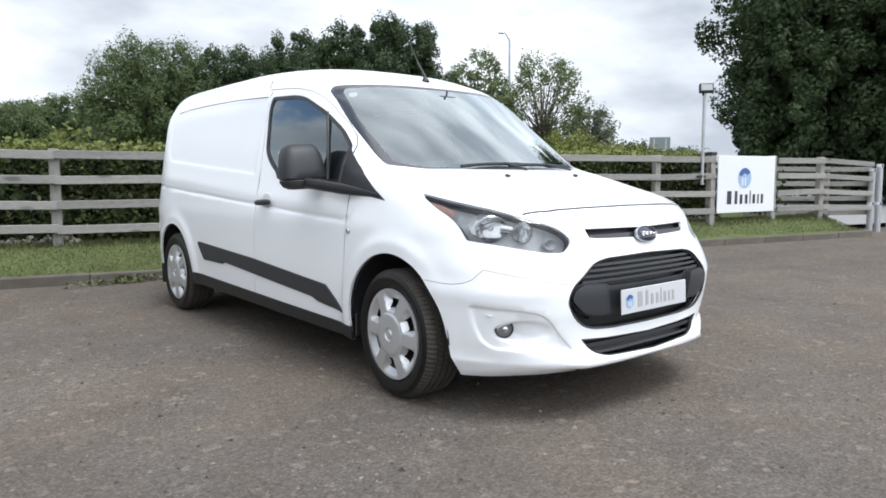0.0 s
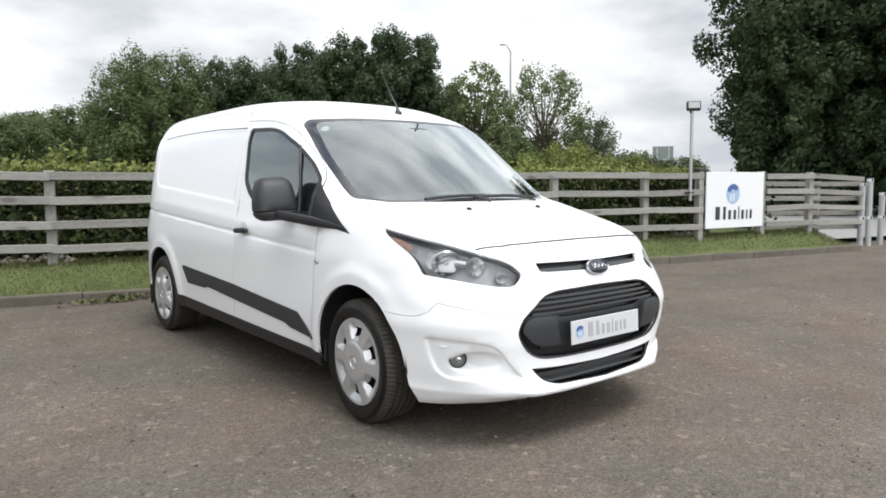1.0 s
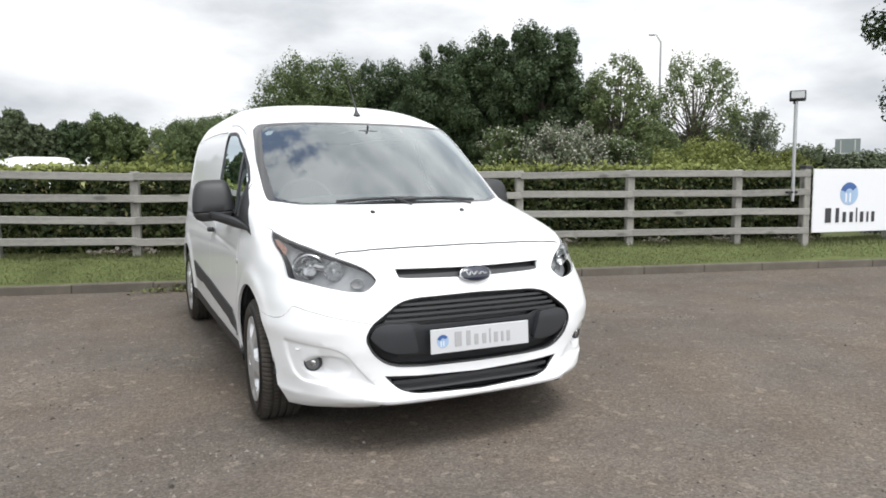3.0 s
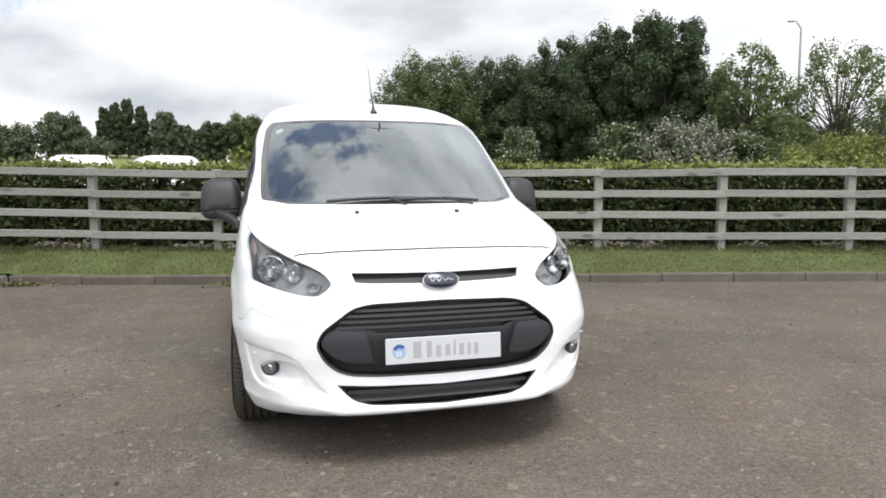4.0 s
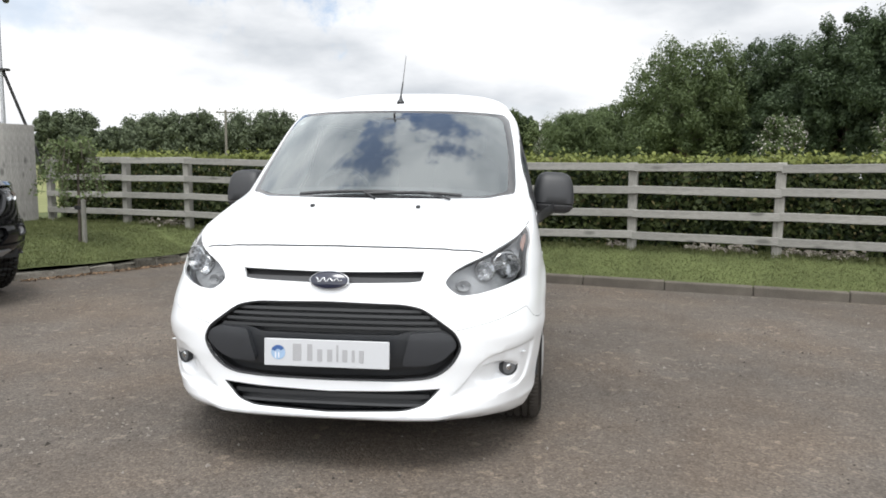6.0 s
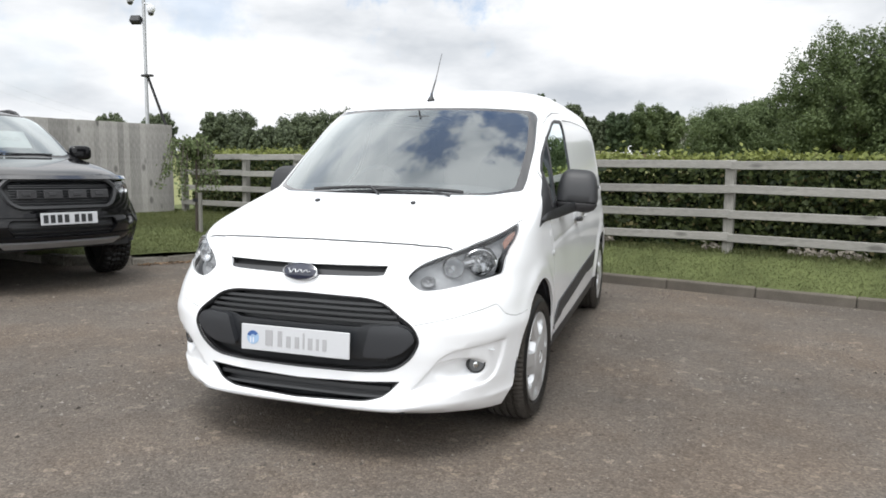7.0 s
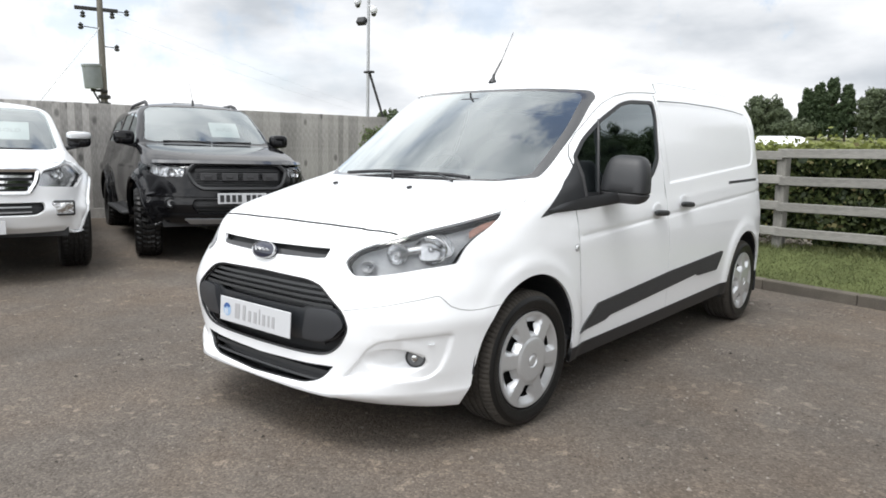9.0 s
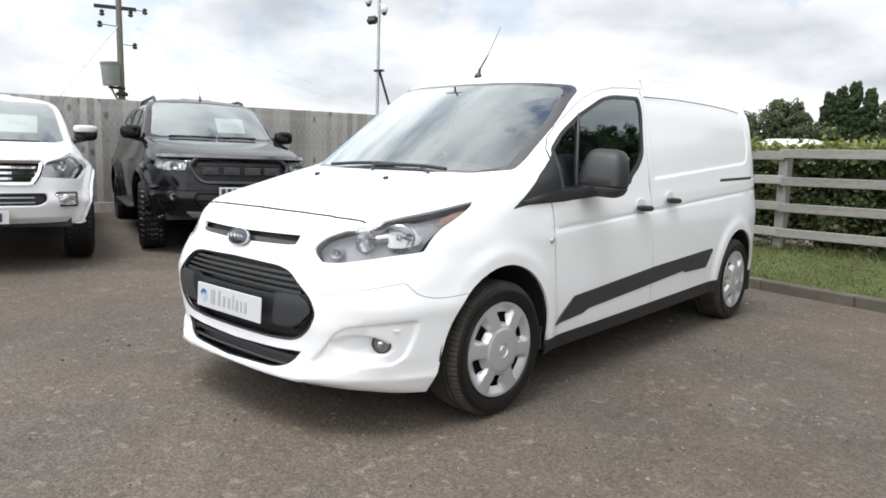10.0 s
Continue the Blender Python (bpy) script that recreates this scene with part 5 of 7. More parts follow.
def blob(size, power=4.0, nu=20, nv=14):
    """A rounded box: a superellipsoid of that size."""
    bm = bmesh.new()

    def sp(v, k):
        return math.copysign(abs(v) ** k, v)

    e = 2 / power
    rows = []
    for j in range(nv + 1):
        ph = -math.pi / 2 + math.pi * j / nv
        rows.append([bm.verts.new((size[0] / 2 * sp(math.cos(ph), e) * sp(math.cos(2 * math.pi * i / nu), e), size[1] / 2 * sp(math.cos(ph), e) * sp(math.sin(2 * math.pi * i / nu), e), size[2] / 2 * sp(math.sin(ph), e))) for i in range(nu)])
    for p, q in zip(rows, rows[1:]):
        for i in range(nu):
            bm.faces.new((p[i], p[(i + 1) % nu], q[(i + 1) % nu], q[i]))
    bmesh.ops.remove_doubles(bm, verts=bm.verts, dist=1e-5)
    return bm


for sg in (1, -1):
    hl = part("headlight", VS.skin("hl", dv, df[np.isin(dn, ["headlight", "amber", "refl"])], push=-0.055, both=False, only=sg), LAMPG, van, "clear-lens headlight with bright reflectors", smooth=True)
    lz = part("lens", VS.skin("lens", dv, df[np.isin(dn, ["headlight", "amber", "refl"])], push=-0.002, both=False, only=sg), LENS, hl, smooth=True)
    lz.visible_shadow = False
    part("indicator", VS.skin("amber", dv, df[dn == "amber"], push=-0.03, both=False, only=sg), AMBER, hl, "amber turn signal")
    part("bezel", VS.skin("refl", dv, df[dn == "refl"], push=-0.046, both=False, only=sg, lip=-0.02), BEZEL, hl, "bright surround of the main beam", smooth=True)
    for px, pz, r, dp, wide, turn in ((0.734, 0.862, 0.054, 0.05, 1.2, 0.6), (0.642, 0.847, 0.041, 0.03, 1.0, 0.4), (0.553, 0.793, 0.022, 0.014, 1.3, 0.3)):
        a = VS.from_front([(px, pz)])[0][0]
        p = VS.at([a], [pz], -0.028)[0]
        face = look((sg * p[0], p[1], p[2]), (sg * (p[0] + turn), p[1] - 1.0, p[2] + 0.05)) @ pose(0, 0, 0, 90, 0, 0)
        part("reflector", dish(r, dp, 16, 5), REFLECT if r > 0.03 else LAMPG, hl, "faceted bright reflector bowl", m=face @ Matrix.Diagonal((wide, 1, 1, 1)))
        part("reflector_rim", lathe([(r * 0.97, 0.004), (r * 1.03, -0.003), (r * 1.1, 0.0), (r * 1.1, 0.02)], 32, "x"), BEZEL if r > 0.03 else LAMPG, hl, smooth=True, m=face @ Matrix.Diagonal((wide, 1, 1, 1)) @ pose(0, 0, 0, 0, 0, 90))
        bb = bmesh.new()
        bmesh.ops.create_uvsphere(bb, u_segments=14, v_segments=10, radius=r * 0.27)
        part("bulb", bb, BEZEL, hl, smooth=True, m=face @ Matrix.Translation((0, dp * 0.55, 0)))
        # wide step across the bowl
        part("reflector_step", one_box((0, dp * 0.62, -r * 0.12), (r * 1.5 * wide, dp * 0.3, r * 0.1), 0.002), BEZEL, hl, m=face)
    pa, pb = (VS.at([VS.from_front([(px, pz)])[0][0]], [pz], -0.03)[0] for px, pz in ((0.672, 0.86), (0.706, 0.868)))
    part("bridge", rod(bmesh.new(), (sg * pa[0], pa[1], pa[2]), (sg * pb[0], pb[1], pb[2]), 0.019, 0.021, 16), BEZEL, hl, "bright bridge between the bowls", smooth=True)
    # front fog lamp
    fp = VS.at([VS.from_front([(0.762, 0.42)])[0][0]], [0.42], 0.012)[0]
    fx = look((sg * fp[0], fp[1], fp[2]), (sg * (fp[0] + 0.65), fp[1] - 1.0, fp[2])) @ pose(0, 0, 0, 90, 0, 0)
    fog = part("fog_lamp", lathe([(0.03, 0.01), (0.034, -0.006), (0.039, -0.008), (0.042, 0.0), (0.042, 0.05)], 28, "x"), BLACKP, van, "round fog lamp", smooth=True, m=fx @ pose(0, 0, 0, 0, 0, 90))
    part("reflector", dish(0.031, 0.022), LAMPG, fog, smooth=True, m=pose(0, 0, 0, 0, 0, -90))
    lz = part("lens", dish(0.034, -0.004), mat("fog_glass", (0.16, 0.165, 0.17), 0.12, vary=0.12, scale=60), fog, smooth=True, m=pose(-0.002, 0, 0, 0, 0, -90))
    lz.visible_shadow = False
    part("bulb", blob((0.01, 0.026, 0.03), 2, 12, 8), REFLECT, fog, "bright bulb reflector", smooth=True, m=pose(-0.006, -sg * 0.004, 0.002))
    a = VS.from_front([(0.80, 0.485)])[0][0]
    sp_ = VS.at([a], [0.485], 0.001)[0]
    sm = look((sg * sp_[0], sp_[1], sp_[2]), (sg * (sp_[0] + 0.8), sp_[1] - 0.7, sp_[2])) @ pose(0, 0, 0, 90, 0, 90)
    part("parking_sensor", lathe([(0.0, -0.001), (0.011, -0.001), (0.0115, 0.001), (0.014, 0.001), (0.0145, -0.001)], 18, "x"), mat("sensor_white", (0.7, 0.71, 0.72), 0.4, vary=0.02), van, m=sm)
    # side repeater on the wing
    a = VS.from_side([(0.38, 0.803)])[0][0]
    rp = VS.at([a], [0.803], 0.0)[0]
    part("repeater", lathe([(0.0, 0.009), (0.012, 0.008), (0.017, 0.001), (0.021, 0.0)], 16, "x"), SILVER, van, "small round side repeater", smooth=True, m=pose(sg * rp[0], rp[1], rp[2], 0, 0, 0 if sg > 0 else 180))

# badge, plate and nozzles
nose = VS.at([0.0], [0.804], 0.0)[0]
tiltb = pose(nose[0], nose[1], nose[2], -22, 0, 0)
badge = part("badge", lathe([(0.0, -0.022), (0.06, -0.020), (0.068, -0.016), (0.074, 0.0)], 40, "x"), BADGEB, van, "oval blue badge with a chrome rim", smooth=True, m=tiltb @ pose(0, 0, 0, 0, 0, 90) @ Matrix.Diagonal((1, 1.12, 0.52, 1)))
part("rim", lathe([(0.068, -0.016), (0.0705, -0.0195), (0.074, -0.018), (0.0755, -0.008)], 40, "x"), BEZEL, badge, smooth=True)
stroke = bmesh.new()
tube(stroke, [Vector((-0.023, 0.047 - 0.094 * i / 40, 0.02 * math.cos(i / 40 * 7.5 * math.pi) * (1.0 - 0.5 * i / 40))) for i in range(41)], 0.0036, 6)
part("script_mark", stroke, BEZEL, badge, "silver wavy stroke")

plate = empty("number_plate", pose(0, -0.879, 0.517, -3, 0, 0))
plate.parent = van
part("board", one_box((0, 0, 0), (0.52, 0.006, 0.112), 0.0025), PLATEW, plate, "white display plate")


def word_bars(parent, x0, size, material, m, y=-0.0045):
    """Plain upright bars that stand for an eight-letter trade name."""
    x = x0
    for t, w in ((1, 0.85), (1, 0.5), (0.72, 0.5), (0.72, 0.5), (1, 0.2), (0.72, 0.5), (0.72, 0.3), (0.72, 0.45)):
        part("print_bar", one_box((x + w * size / 2, 0, size * t / 2), (w * size * 0.6, 0.001, size * t)), material, parent, m=m @ Matrix.Translation((0, y, 0)))
        x += (w + 0.11) * size


def round_mark(parent, r, m, y=-0.0045):
    """The trade's round mark as a plain shaded disc with two strokes."""
    bmx = bmesh.new()
    bmesh.ops.create_circle(bmx, cap_ends=True, segments=36, radius=r, matrix=pose(0, 0, 0, 90, 0, 0))
    part("round_mark", bmx, INKL, parent, m=m @ Matrix.Translation((0, y, 0)))
    bmx = bmesh.new()
    for k in range(9):
        a0, a1 = radians(35 + k * 14), radians(35 + k * 14 + 14)
        f = [bmx.verts.new((q * math.cos(b), 0, q * math.sin(b))) for q, b in ((r * 0.45, a0), (r, a0), (r, a1), (r * 0.45, a1))]
        bmx.faces.new(f)
    part("round_mark_shade", bmx, INKB, parent, m=m @ Matrix.Translation((0, y - 0.001, 0)))
    bmx = bmesh.new()
    for xx in (-0.35, 0.1):
        box(bmx, (r * xx, 0, -r * 0.35), (r * 0.16, 0.001, r * 0.8))
    part("round_mark_stroke", bmx, SIGNW, parent, m=m @ Matrix.Translation((0, y - 0.002, 0)))


word_bars(plate, -0.15, 0.068, INKG, pose(0, 0, -0.031))
round_mark(plate, 0.03, pose(-0.2, 0, 0.0))
for sg in (1, -1):
    a = VS.from_front([(0.268, 1.075)])[0][0]
    nz = VS.at([a], [1.078], 0.004)[0]
    part("washer_nozzle", blob((0.024, 0.03, 0.014), 3, 10, 8), BLACKP, van, smooth=True, m=pose(sg * nz[0], nz[1], nz[2] + 0.003, 12, 0, 0))
# wipers
for x0, x1, z0, z1 in ((-0.40, 0.16, 1.122, 1.134), (-0.05, 0.46, 1.126, 1.122)):
    pts = []
    for i in range(11):
        t = i / 10
        x, z = x0 + (x1 - x0) * t, z0 + (z1 - z0) * t + 0.012 * math.sin(math.pi * t)
        p = VS.at([VS.from_front([(abs(x), z)])[0][0]], [z], 0.014)[0]
        pts.append(Vector((math.copysign(p[0], x), p[1], p[2])))
    bm = bmesh.new()
    tube(bm, pts, 0.0095)
    wp = part("wiper", bm, BLACKP, van, "black wiper blade and arm")
    bm = bmesh.new()
    base = VS.at([VS.from_front([(abs(x0 + 0.42), 1.112)])[0][0]], [1.112], 0.006)[0]
    rod(bm, Vector((x0 + 0.42 if x0 < -0.2 else x0 + 0.46, base[1], base[2])), pts[6] + Vector((0, -0.004, 0.003)), 0.006, 0.005, 6)
    part("arm", bm, BLACKP, wp)
# aerial
ant = part("aerial", lathe([(0.026, 0.0), (0.022, 0.012), (0.011, 0.03), (0.007, 0.055), (0.0, 0.056)], 16, "z"), BLACKP, van, "whip aerial on a black foot", smooth=True, m=pose(0, 0.845, VS.at([0.0], [1.69], 0)[0][2] - 0.003, -14, 0, 0) )
bm = bmesh.new()
rod(bm, (0, 0.0, 0.05), (0, 0.05, 0.16), 0.006, 0.0045, 8)
rod(bm, (0, 0.05, 0.16), (0, 0.12, 0.37), 0.0028, 0.0016, 6)
part("whip", bm, BLACKP, ant)

# door mirrors


def loft(sections, power=3.6, nu=28):
    """A closed rounded body through (z, width, depth, dx, dy) sections."""
    bm = bmesh.new()
    e = 2 / power
    rows = []
    for z, w, d, dx, dy in sections:
        ring = []
        for i in range(nu):
            t = 2 * math.pi * i / nu
            c, s = math.cos(t), math.sin(t)
            ring.append(bm.verts.new((dx + w / 2 * math.copysign(abs(c) ** e, c), dy + d / 2 * math.copysign(abs(s) ** e, s), z)))
        rows.append(ring)
    for p, q in zip(rows, rows[1:]):
        for i in range(nu):
            bm.faces.new((p[i], p[(i + 1) % nu], q[(i + 1) % nu], q[i]))
    bm.faces.new(rows[0][::-1])
    bm.faces.new(rows[-1])
    return bm


for sg in (1, -1):
    mir = part("door_mirror", loft([(-0.1, 0.23, 0.18, 0, 0), (-0.092, 0.243, 0.19, 0, 0), (-0.05, 0.24, 0.187, 0, 0.002), (0.0, 0.228, 0.176, 0, 0.008), (0.04, 0.21, 0.16, 0, 0.014), (0.068, 0.186, 0.138, 0, 0.02), (0.084, 0.15, 0.105, 0, 0.024), (0.092, 0.09, 0.06, 0, 0.026)]), BLACKP, van, "large black door mirror", smooth=True, m=pose(sg * 0.968, 0.725, 1.172, 0, sg * 3, sg * 8))
    part("mirror_glass", one_box((0, 0.0, 0.0), (0.18, 0.006, 0.15), 0.002, seg=1), CHROME, mir, m=pose(0, 0.093, -0.02))
    arm = []
    for t in np.linspace(0, 1, 13):
        y0 = 0.15 + 0.55 * t
        out = max(0.0, (t - 0.2) / 0.8)
        z0 = 0.99 + 0.047 * t + 0.018 * out
        skin_x = VS.at([VS.from_side([(y0, z0)])[0][0]], [z0], 0.0)[0][0]
        arm.append((sg * (skin_x + 0.002 + 0.13 * out ** 1.3), y0, z0, 0.03 + 0.05 * t, 0.014 + 0.034 * min(1.0, 2 * t)))
    am = bmesh.new()
    rings = []
    for x, y, z, hy, hz in arm:
        rings.append([am.verts.new((x + hy * 0.25 * math.cos(q), y + hy * math.cos(q), z + hz * 0.6 * math.copysign(abs(math.sin(q)) ** 0.6, math.sin(q)))) for q in np.linspace(0, 2 * math.pi, 15)[:-1]])
    for p, q in zip(rings, rings[1:]):
        for j in range(14):
            am.faces.new((p[j], q[j], q[(j + 1) % 14], p[(j + 1) % 14]))
    am.faces.new(rings[0])
    am.faces.new(rings[-1][::-1])
    bmesh.ops.recalc_face_normals(am, faces=am.faces)
    part("mirror_arm", am, BLACKP, van, "black mirror arm", smooth=True)
    part("mirror_base", loft([(-0.036, 0.15, 0.11, 0, 0), (-0.022, 0.205, 0.155, 0, 0), (0.0, 0.234, 0.182, 0, 0), (0.012, 0.24, 0.187, 0, 0), (0.016, 0.23, 0.18, 0, 0)]), TRIMP, mir, "black lower cap of the mirror", smooth=True, m=pose(0, 0, -0.118))

# door handles
for sg, y, z in ((1, 1.365, 0.932), (1, 1.785, 0.968), (-1, 1.365, 0.928)):
    hx = VS.at([VS.from_side([(y, z)])[0][0]], [z], 0.0)[0][0]
    hd = part("door_handle", blob((0.035, 0.2, 0.036), 3.2, 16, 10), BLACKP, van, "black pull handle", smooth=True, m=pose(sg * (hx + 0.026), y, z, -3, 0, 0))
    part("handle_cup", blob((0.007, 0.12, 0.1), 2.4, 16, 10), mat("handle_cup_white", (0.75, 0.76, 0.77), 0.35, vary=0.02), hd, smooth=True, m=pose(-sg * 0.026, -0.01, 0.01))

# wheels


def tyre_mesh(r, rim, w, blocks=56, chunky=False, walls=True, tread=True):
    """A tyre with tread grooves and cut shoulder blocks."""
    h = w / 2
    wall = [(rim - 0.004, 0.8), (rim + 0.006, 0.9), (rim + 0.016, 0.9), (rim + 0.02, 0.96), (rim + 0.04, 1.02), (rim + 0.06, 1.04), (r - 0.045, 1.03), (r - 0.032, 1.0), (r - 0.028, 0.97), (r - 0.02, 0.94)]
    prof = [(q, -k) for q, k in wall] if walls else [(r - 0.02, -0.94)]
    if tread:
        prof += [(r - 0.008, -0.84), (r - 0.001, -0.72)]
        for c in (-0.5, -0.17, 0.17, 0.5):
            prof += [(r, c - 0.06), (r - 0.009, c - 0.05), (r - 0.009, c + 0.05), (r, c + 0.06)]
        prof += [(r - 0.001, 0.72), (r - 0.008, 0.84)]
    prof += [(q, k) for q, k in wall[::-1]] if walls else [(r - 0.02, 0.94)]
    seg = blocks * 4
    bm = bmesh.new()
    rows = []
    for rad, k in prof:
        ring = []
        for i in range(seg):
            cut = 0.006 if i % 4 == 0 and 0.5 < abs(k) < 0.9 and rad > r - 0.015 else 0.004 if i % 4 == 2 and abs(k) < 0.5 and rad > r - 0.002 else 0.0
            if chunky and rad > r - 0.06:
                cut = 0.016 if (i + (2 if abs(k) > 0.5 else 0)) % 4 == 0 and abs(k) < 1.04 else 0.0
            t = 2 * math.pi * (i + 2.2 * abs(k)) / seg
            ring.append(bm.verts.new((h * k, (rad - cut) * math.cos(t), (rad - cut) * math.sin(t))))
        rows.append(ring)
    for p, q in zip(rows, rows[1:]):
        if not tread and p[0].co.x * q[0].co.x < 0:
            continue
        for i in range(seg):
            bm.faces.new((p[i], p[(i + 1) % seg], q[(i + 1) % seg], q[i]))
    bmesh.ops.recalc_face_normals(bm, faces=bm.faces)
    return bm


def cap_mesh(R, holes=6, seg=144):
    """A silver wheel cover: a broad raised boss, wide spokes and dished pockets with a dark opening in each."""
    bm = bmesh.new()
    radii = [0.0, 0.018, 0.024, 0.03, 0.034, 0.06, 0.085, 0.098, 0.102, 0.107, 0.113, 0.119, 0.124, 0.129, 0.136, 0.146, 0.156, 0.166, 0.176, 0.186, 0.196, 0.205, 0.212, R - 0.005, R]
    rows = []
    for r in radii:
        ring = []
        for i in range(seg):
            f = abs((i / seg * holes) % 1.0 - 0.5)
            wide = 0.2 + 0.1 * (r - 0.12) / 0.08
            side = min(1.0, max(0.0, (wide + 0.05 - f) / 0.09))
            drop = min(1.0, max(0.0, (r - 0.114) / 0.016)) * min(1.0, max(0.0, (0.21 - r) / 0.045))
            hgt = 0.026 - 0.012 * (r / R) ** 2 if r < R - 0.003 else -0.004
            hgt += 0.005 * min(1.0, max(0.0, (0.106 - r) / 0.007))
            hgt += -0.006 if 0.019 < r < 0.032 else 0.0
            hgt -= 0.034 * side * drop
            t = 2 * math.pi * i / seg
            ring.append(bm.verts.new((hgt, r * math.cos(t), r * math.sin(t))))
        rows.append(ring)
    for k, (p, q) in enumerate(zip(rows, rows[1:])):
        rm = (radii[k] + radii[k + 1]) / 2
        for i in range(seg):
            f = abs(((i + 0.5) / seg * holes) % 1.0 - 0.5)
            if 0.128 < rm < 0.172 and f < 0.21:
                continue
            bm.faces.new((p[i], q[i], q[(i + 1) % seg], p[(i + 1) % seg]))
    bmesh.ops.remove_doubles(bm, verts=bm.verts, dist=1e-5)
    bmesh.ops.recalc_face_normals(bm, faces=bm.faces)
    return bm


TYRE = CAPM = TREADM = None
for sg, y, steer in ((1, 0.0, -2.5), (-1, 0.0, -2.5), (1, WB, 0), (-1, WB, 0)):
    tb = part("wheel", tyre_mesh(WR, 0.217, 0.222, 84, tread=False) if TYRE is None else TYRE, RUBBER, van, "black tyre on a steel wheel with a silver cover", smooth=True, m=pose(sg * 0.781, y, WR, random.uniform(0, 50), 0, steer + (0 if sg > 0 else 180)))
    TYRE = tb.data
    td = part("tread", tyre_mesh(WR, 0.217, 0.222, 84, walls=False) if TREADM is None else TREADM, TREAD, tb, "dusty ribbed tread", smooth=True)
    TREADM = td.data
    cp = part("wheel_cover", cap_mesh(0.227) if CAPM is None else CAPM, SILVER, tb, "silver slotted wheel cover", smooth=True, m=pose(0.092, 0, 0, 20 if y else -10))
    CAPM = cp.data
    part("steel_disc", lathe([(0.0, 0.05), (0.2, 0.045), (0.212, 0.09), (0.214, -0.09), (0.0, -0.09)], 40), DARKMETAL, tb)
    well = bmesh.new()
    n = 26
    for x0, x1 in ((0.56, 0.862),):
        ra = [(x0 if k in (0,) else x1, y + (ARCH + 0.012) * math.cos(t), 0.33 + (ARCH + 0.012) * math.sin(t)) for k in (0, 1) for t in np.linspace(-0.25 if y else 0.0, math.pi + (0.25 if y else 0.0), n)]
        vs = [well.verts.new((sg * p[0], p[1], p[2])) for p in ra]
        for i in range(n - 1):
            well.faces.new((vs[i], vs[i + 1], vs[n + i + 1], vs[n + i]))
        well.faces.new(vs[:n])
    part("wheel_well", well, BLACKP, van)
part("underbody", one_box((0, 1.6, 0.37), (1.1, 4.3, 0.06)), BLACKP, van)
part("floor_pan", one_box((0, 1.52, 0.42), (1.66, 2.1, 0.1), 0.01), BLACKP, van)
part("radiator_panel", one_box((0, -0.73, 0.49), (1.02, 0.02, 0.5), 0.004), BLACKP, van, "black panel behind the grille")
part("intake_floor", one_box((0, -0.77, 0.243), (0.96, 0.11, 0.016), 0.002), BLACKP, van)
part("bumper_underside", one_box((0, -0.4, 0.25), (0.9, 0.5, 0.05), 0.01), BLACKP, van)
part("rear_bumper", blob((1.5, 0.3, 0.2), 4), TRIMP, van, smooth=True, m=pose(0, 3.78, 0.42))
for sg in (1, -1):
    part("mud_flap", one_box((sg * 0.78, 0.37, 0.3), (0.16, 0.012, 0.12), 0.004), BLACKP, van)
    part("mud_flap", one_box((sg * 0.80, WB + 0.39, 0.27), (0.16, 0.012, 0.17), 0.004), BLACKP, van)

# cabin
keep = np.isin(dn, ["body", "slide_gap", "door_gap", "rail", "moulding"])
mid_az = dv[df].mean(1)
keep &= (mid_az[:, 1] > 0.4)
part("cabin_lining", VS.skin("lining", dv, df[keep], push=-0.03), CABIN, van)
part("bulkhead", one_box((0, 1.74, 0.95), (1.34, 0.03, 1.2), 0.01), CABIN, van, "grey load bulkhead")
part("dashboard", blob((1.5, 0.75, 0.34), 4), CABIN, van, "dark moulded dashboard", smooth=True, m=pose(0, 0.42, 0.98, -8, 0, 0))
part("cowl", one_box((0, 0.2, 1.06), (1.1, 0.25, 0.05), 0.01), BLACKP, van)
for x in (-0.37, 0.37):
    seat = empty("seat", pose(x, 1.25, 0.55))
    seat.parent = van
    part("cushion", blob((0.5, 0.52, 0.22), 4), SEATC, seat, smooth=True, m=pose(0, -0.05, 0.12))
    part("backrest", blob((0.48, 0.17, 0.66), 4), SEATC, seat, smooth=True, m=pose(0, 0.24, 0.5, -12, 0, 0))
    part("headrest", blob((0.27, 0.11, 0.18), 3.5), SEATC, seat, smooth=True, m=pose(0, 0.34, 0.92, -8, 0, 0))
sw = bmesh.new()
tube(sw, [Vector((0.185 * math.cos(2 * math.pi * i / 28), 0.185 * math.sin(2 * math.pi * i / 28), 0)) for i in range(29)], 0.015)
box(sw, (0, 0, 0), (0.34, 0.07, 0.03), 0.008)
part("steering_wheel", sw, CABIN, van, m=pose(-0.37, 0.78, 1.1, 62, 0, 0))
part("rear_view_mirror", blob((0.19, 0.035, 0.06), 4), BLACKP, van, smooth=True, m=pose(0.0, 0.64, 1.55, 10, 0, 0))
part("mirror_stalk", rod(bmesh.new(), (0, 0.64, 1.57), (0, 0.63, 1.61), 0.006), BLACKP, van)

sa = VS.from_front([(0.615, 1.565)])[0][0]
sp0, sp1 = VS.at([sa], [1.565], -0.012)[0], VS.normal(np.array([sa]), np.array([1.565]), 0.03)[0]
sk = bmesh.new()
bmesh.ops.create_circle(sk, cap_ends=True, segments=24, radius=0.026, matrix=Matrix.Translation((-sp0[0], sp0[1], sp0[2])) @ Vector((-sp1[0], sp1[1], sp1[2])).to_track_quat("Z", "Y").to_matrix().to_4x4())
part("sticker", sk, PAPER, van, "round white windscreen sticker")

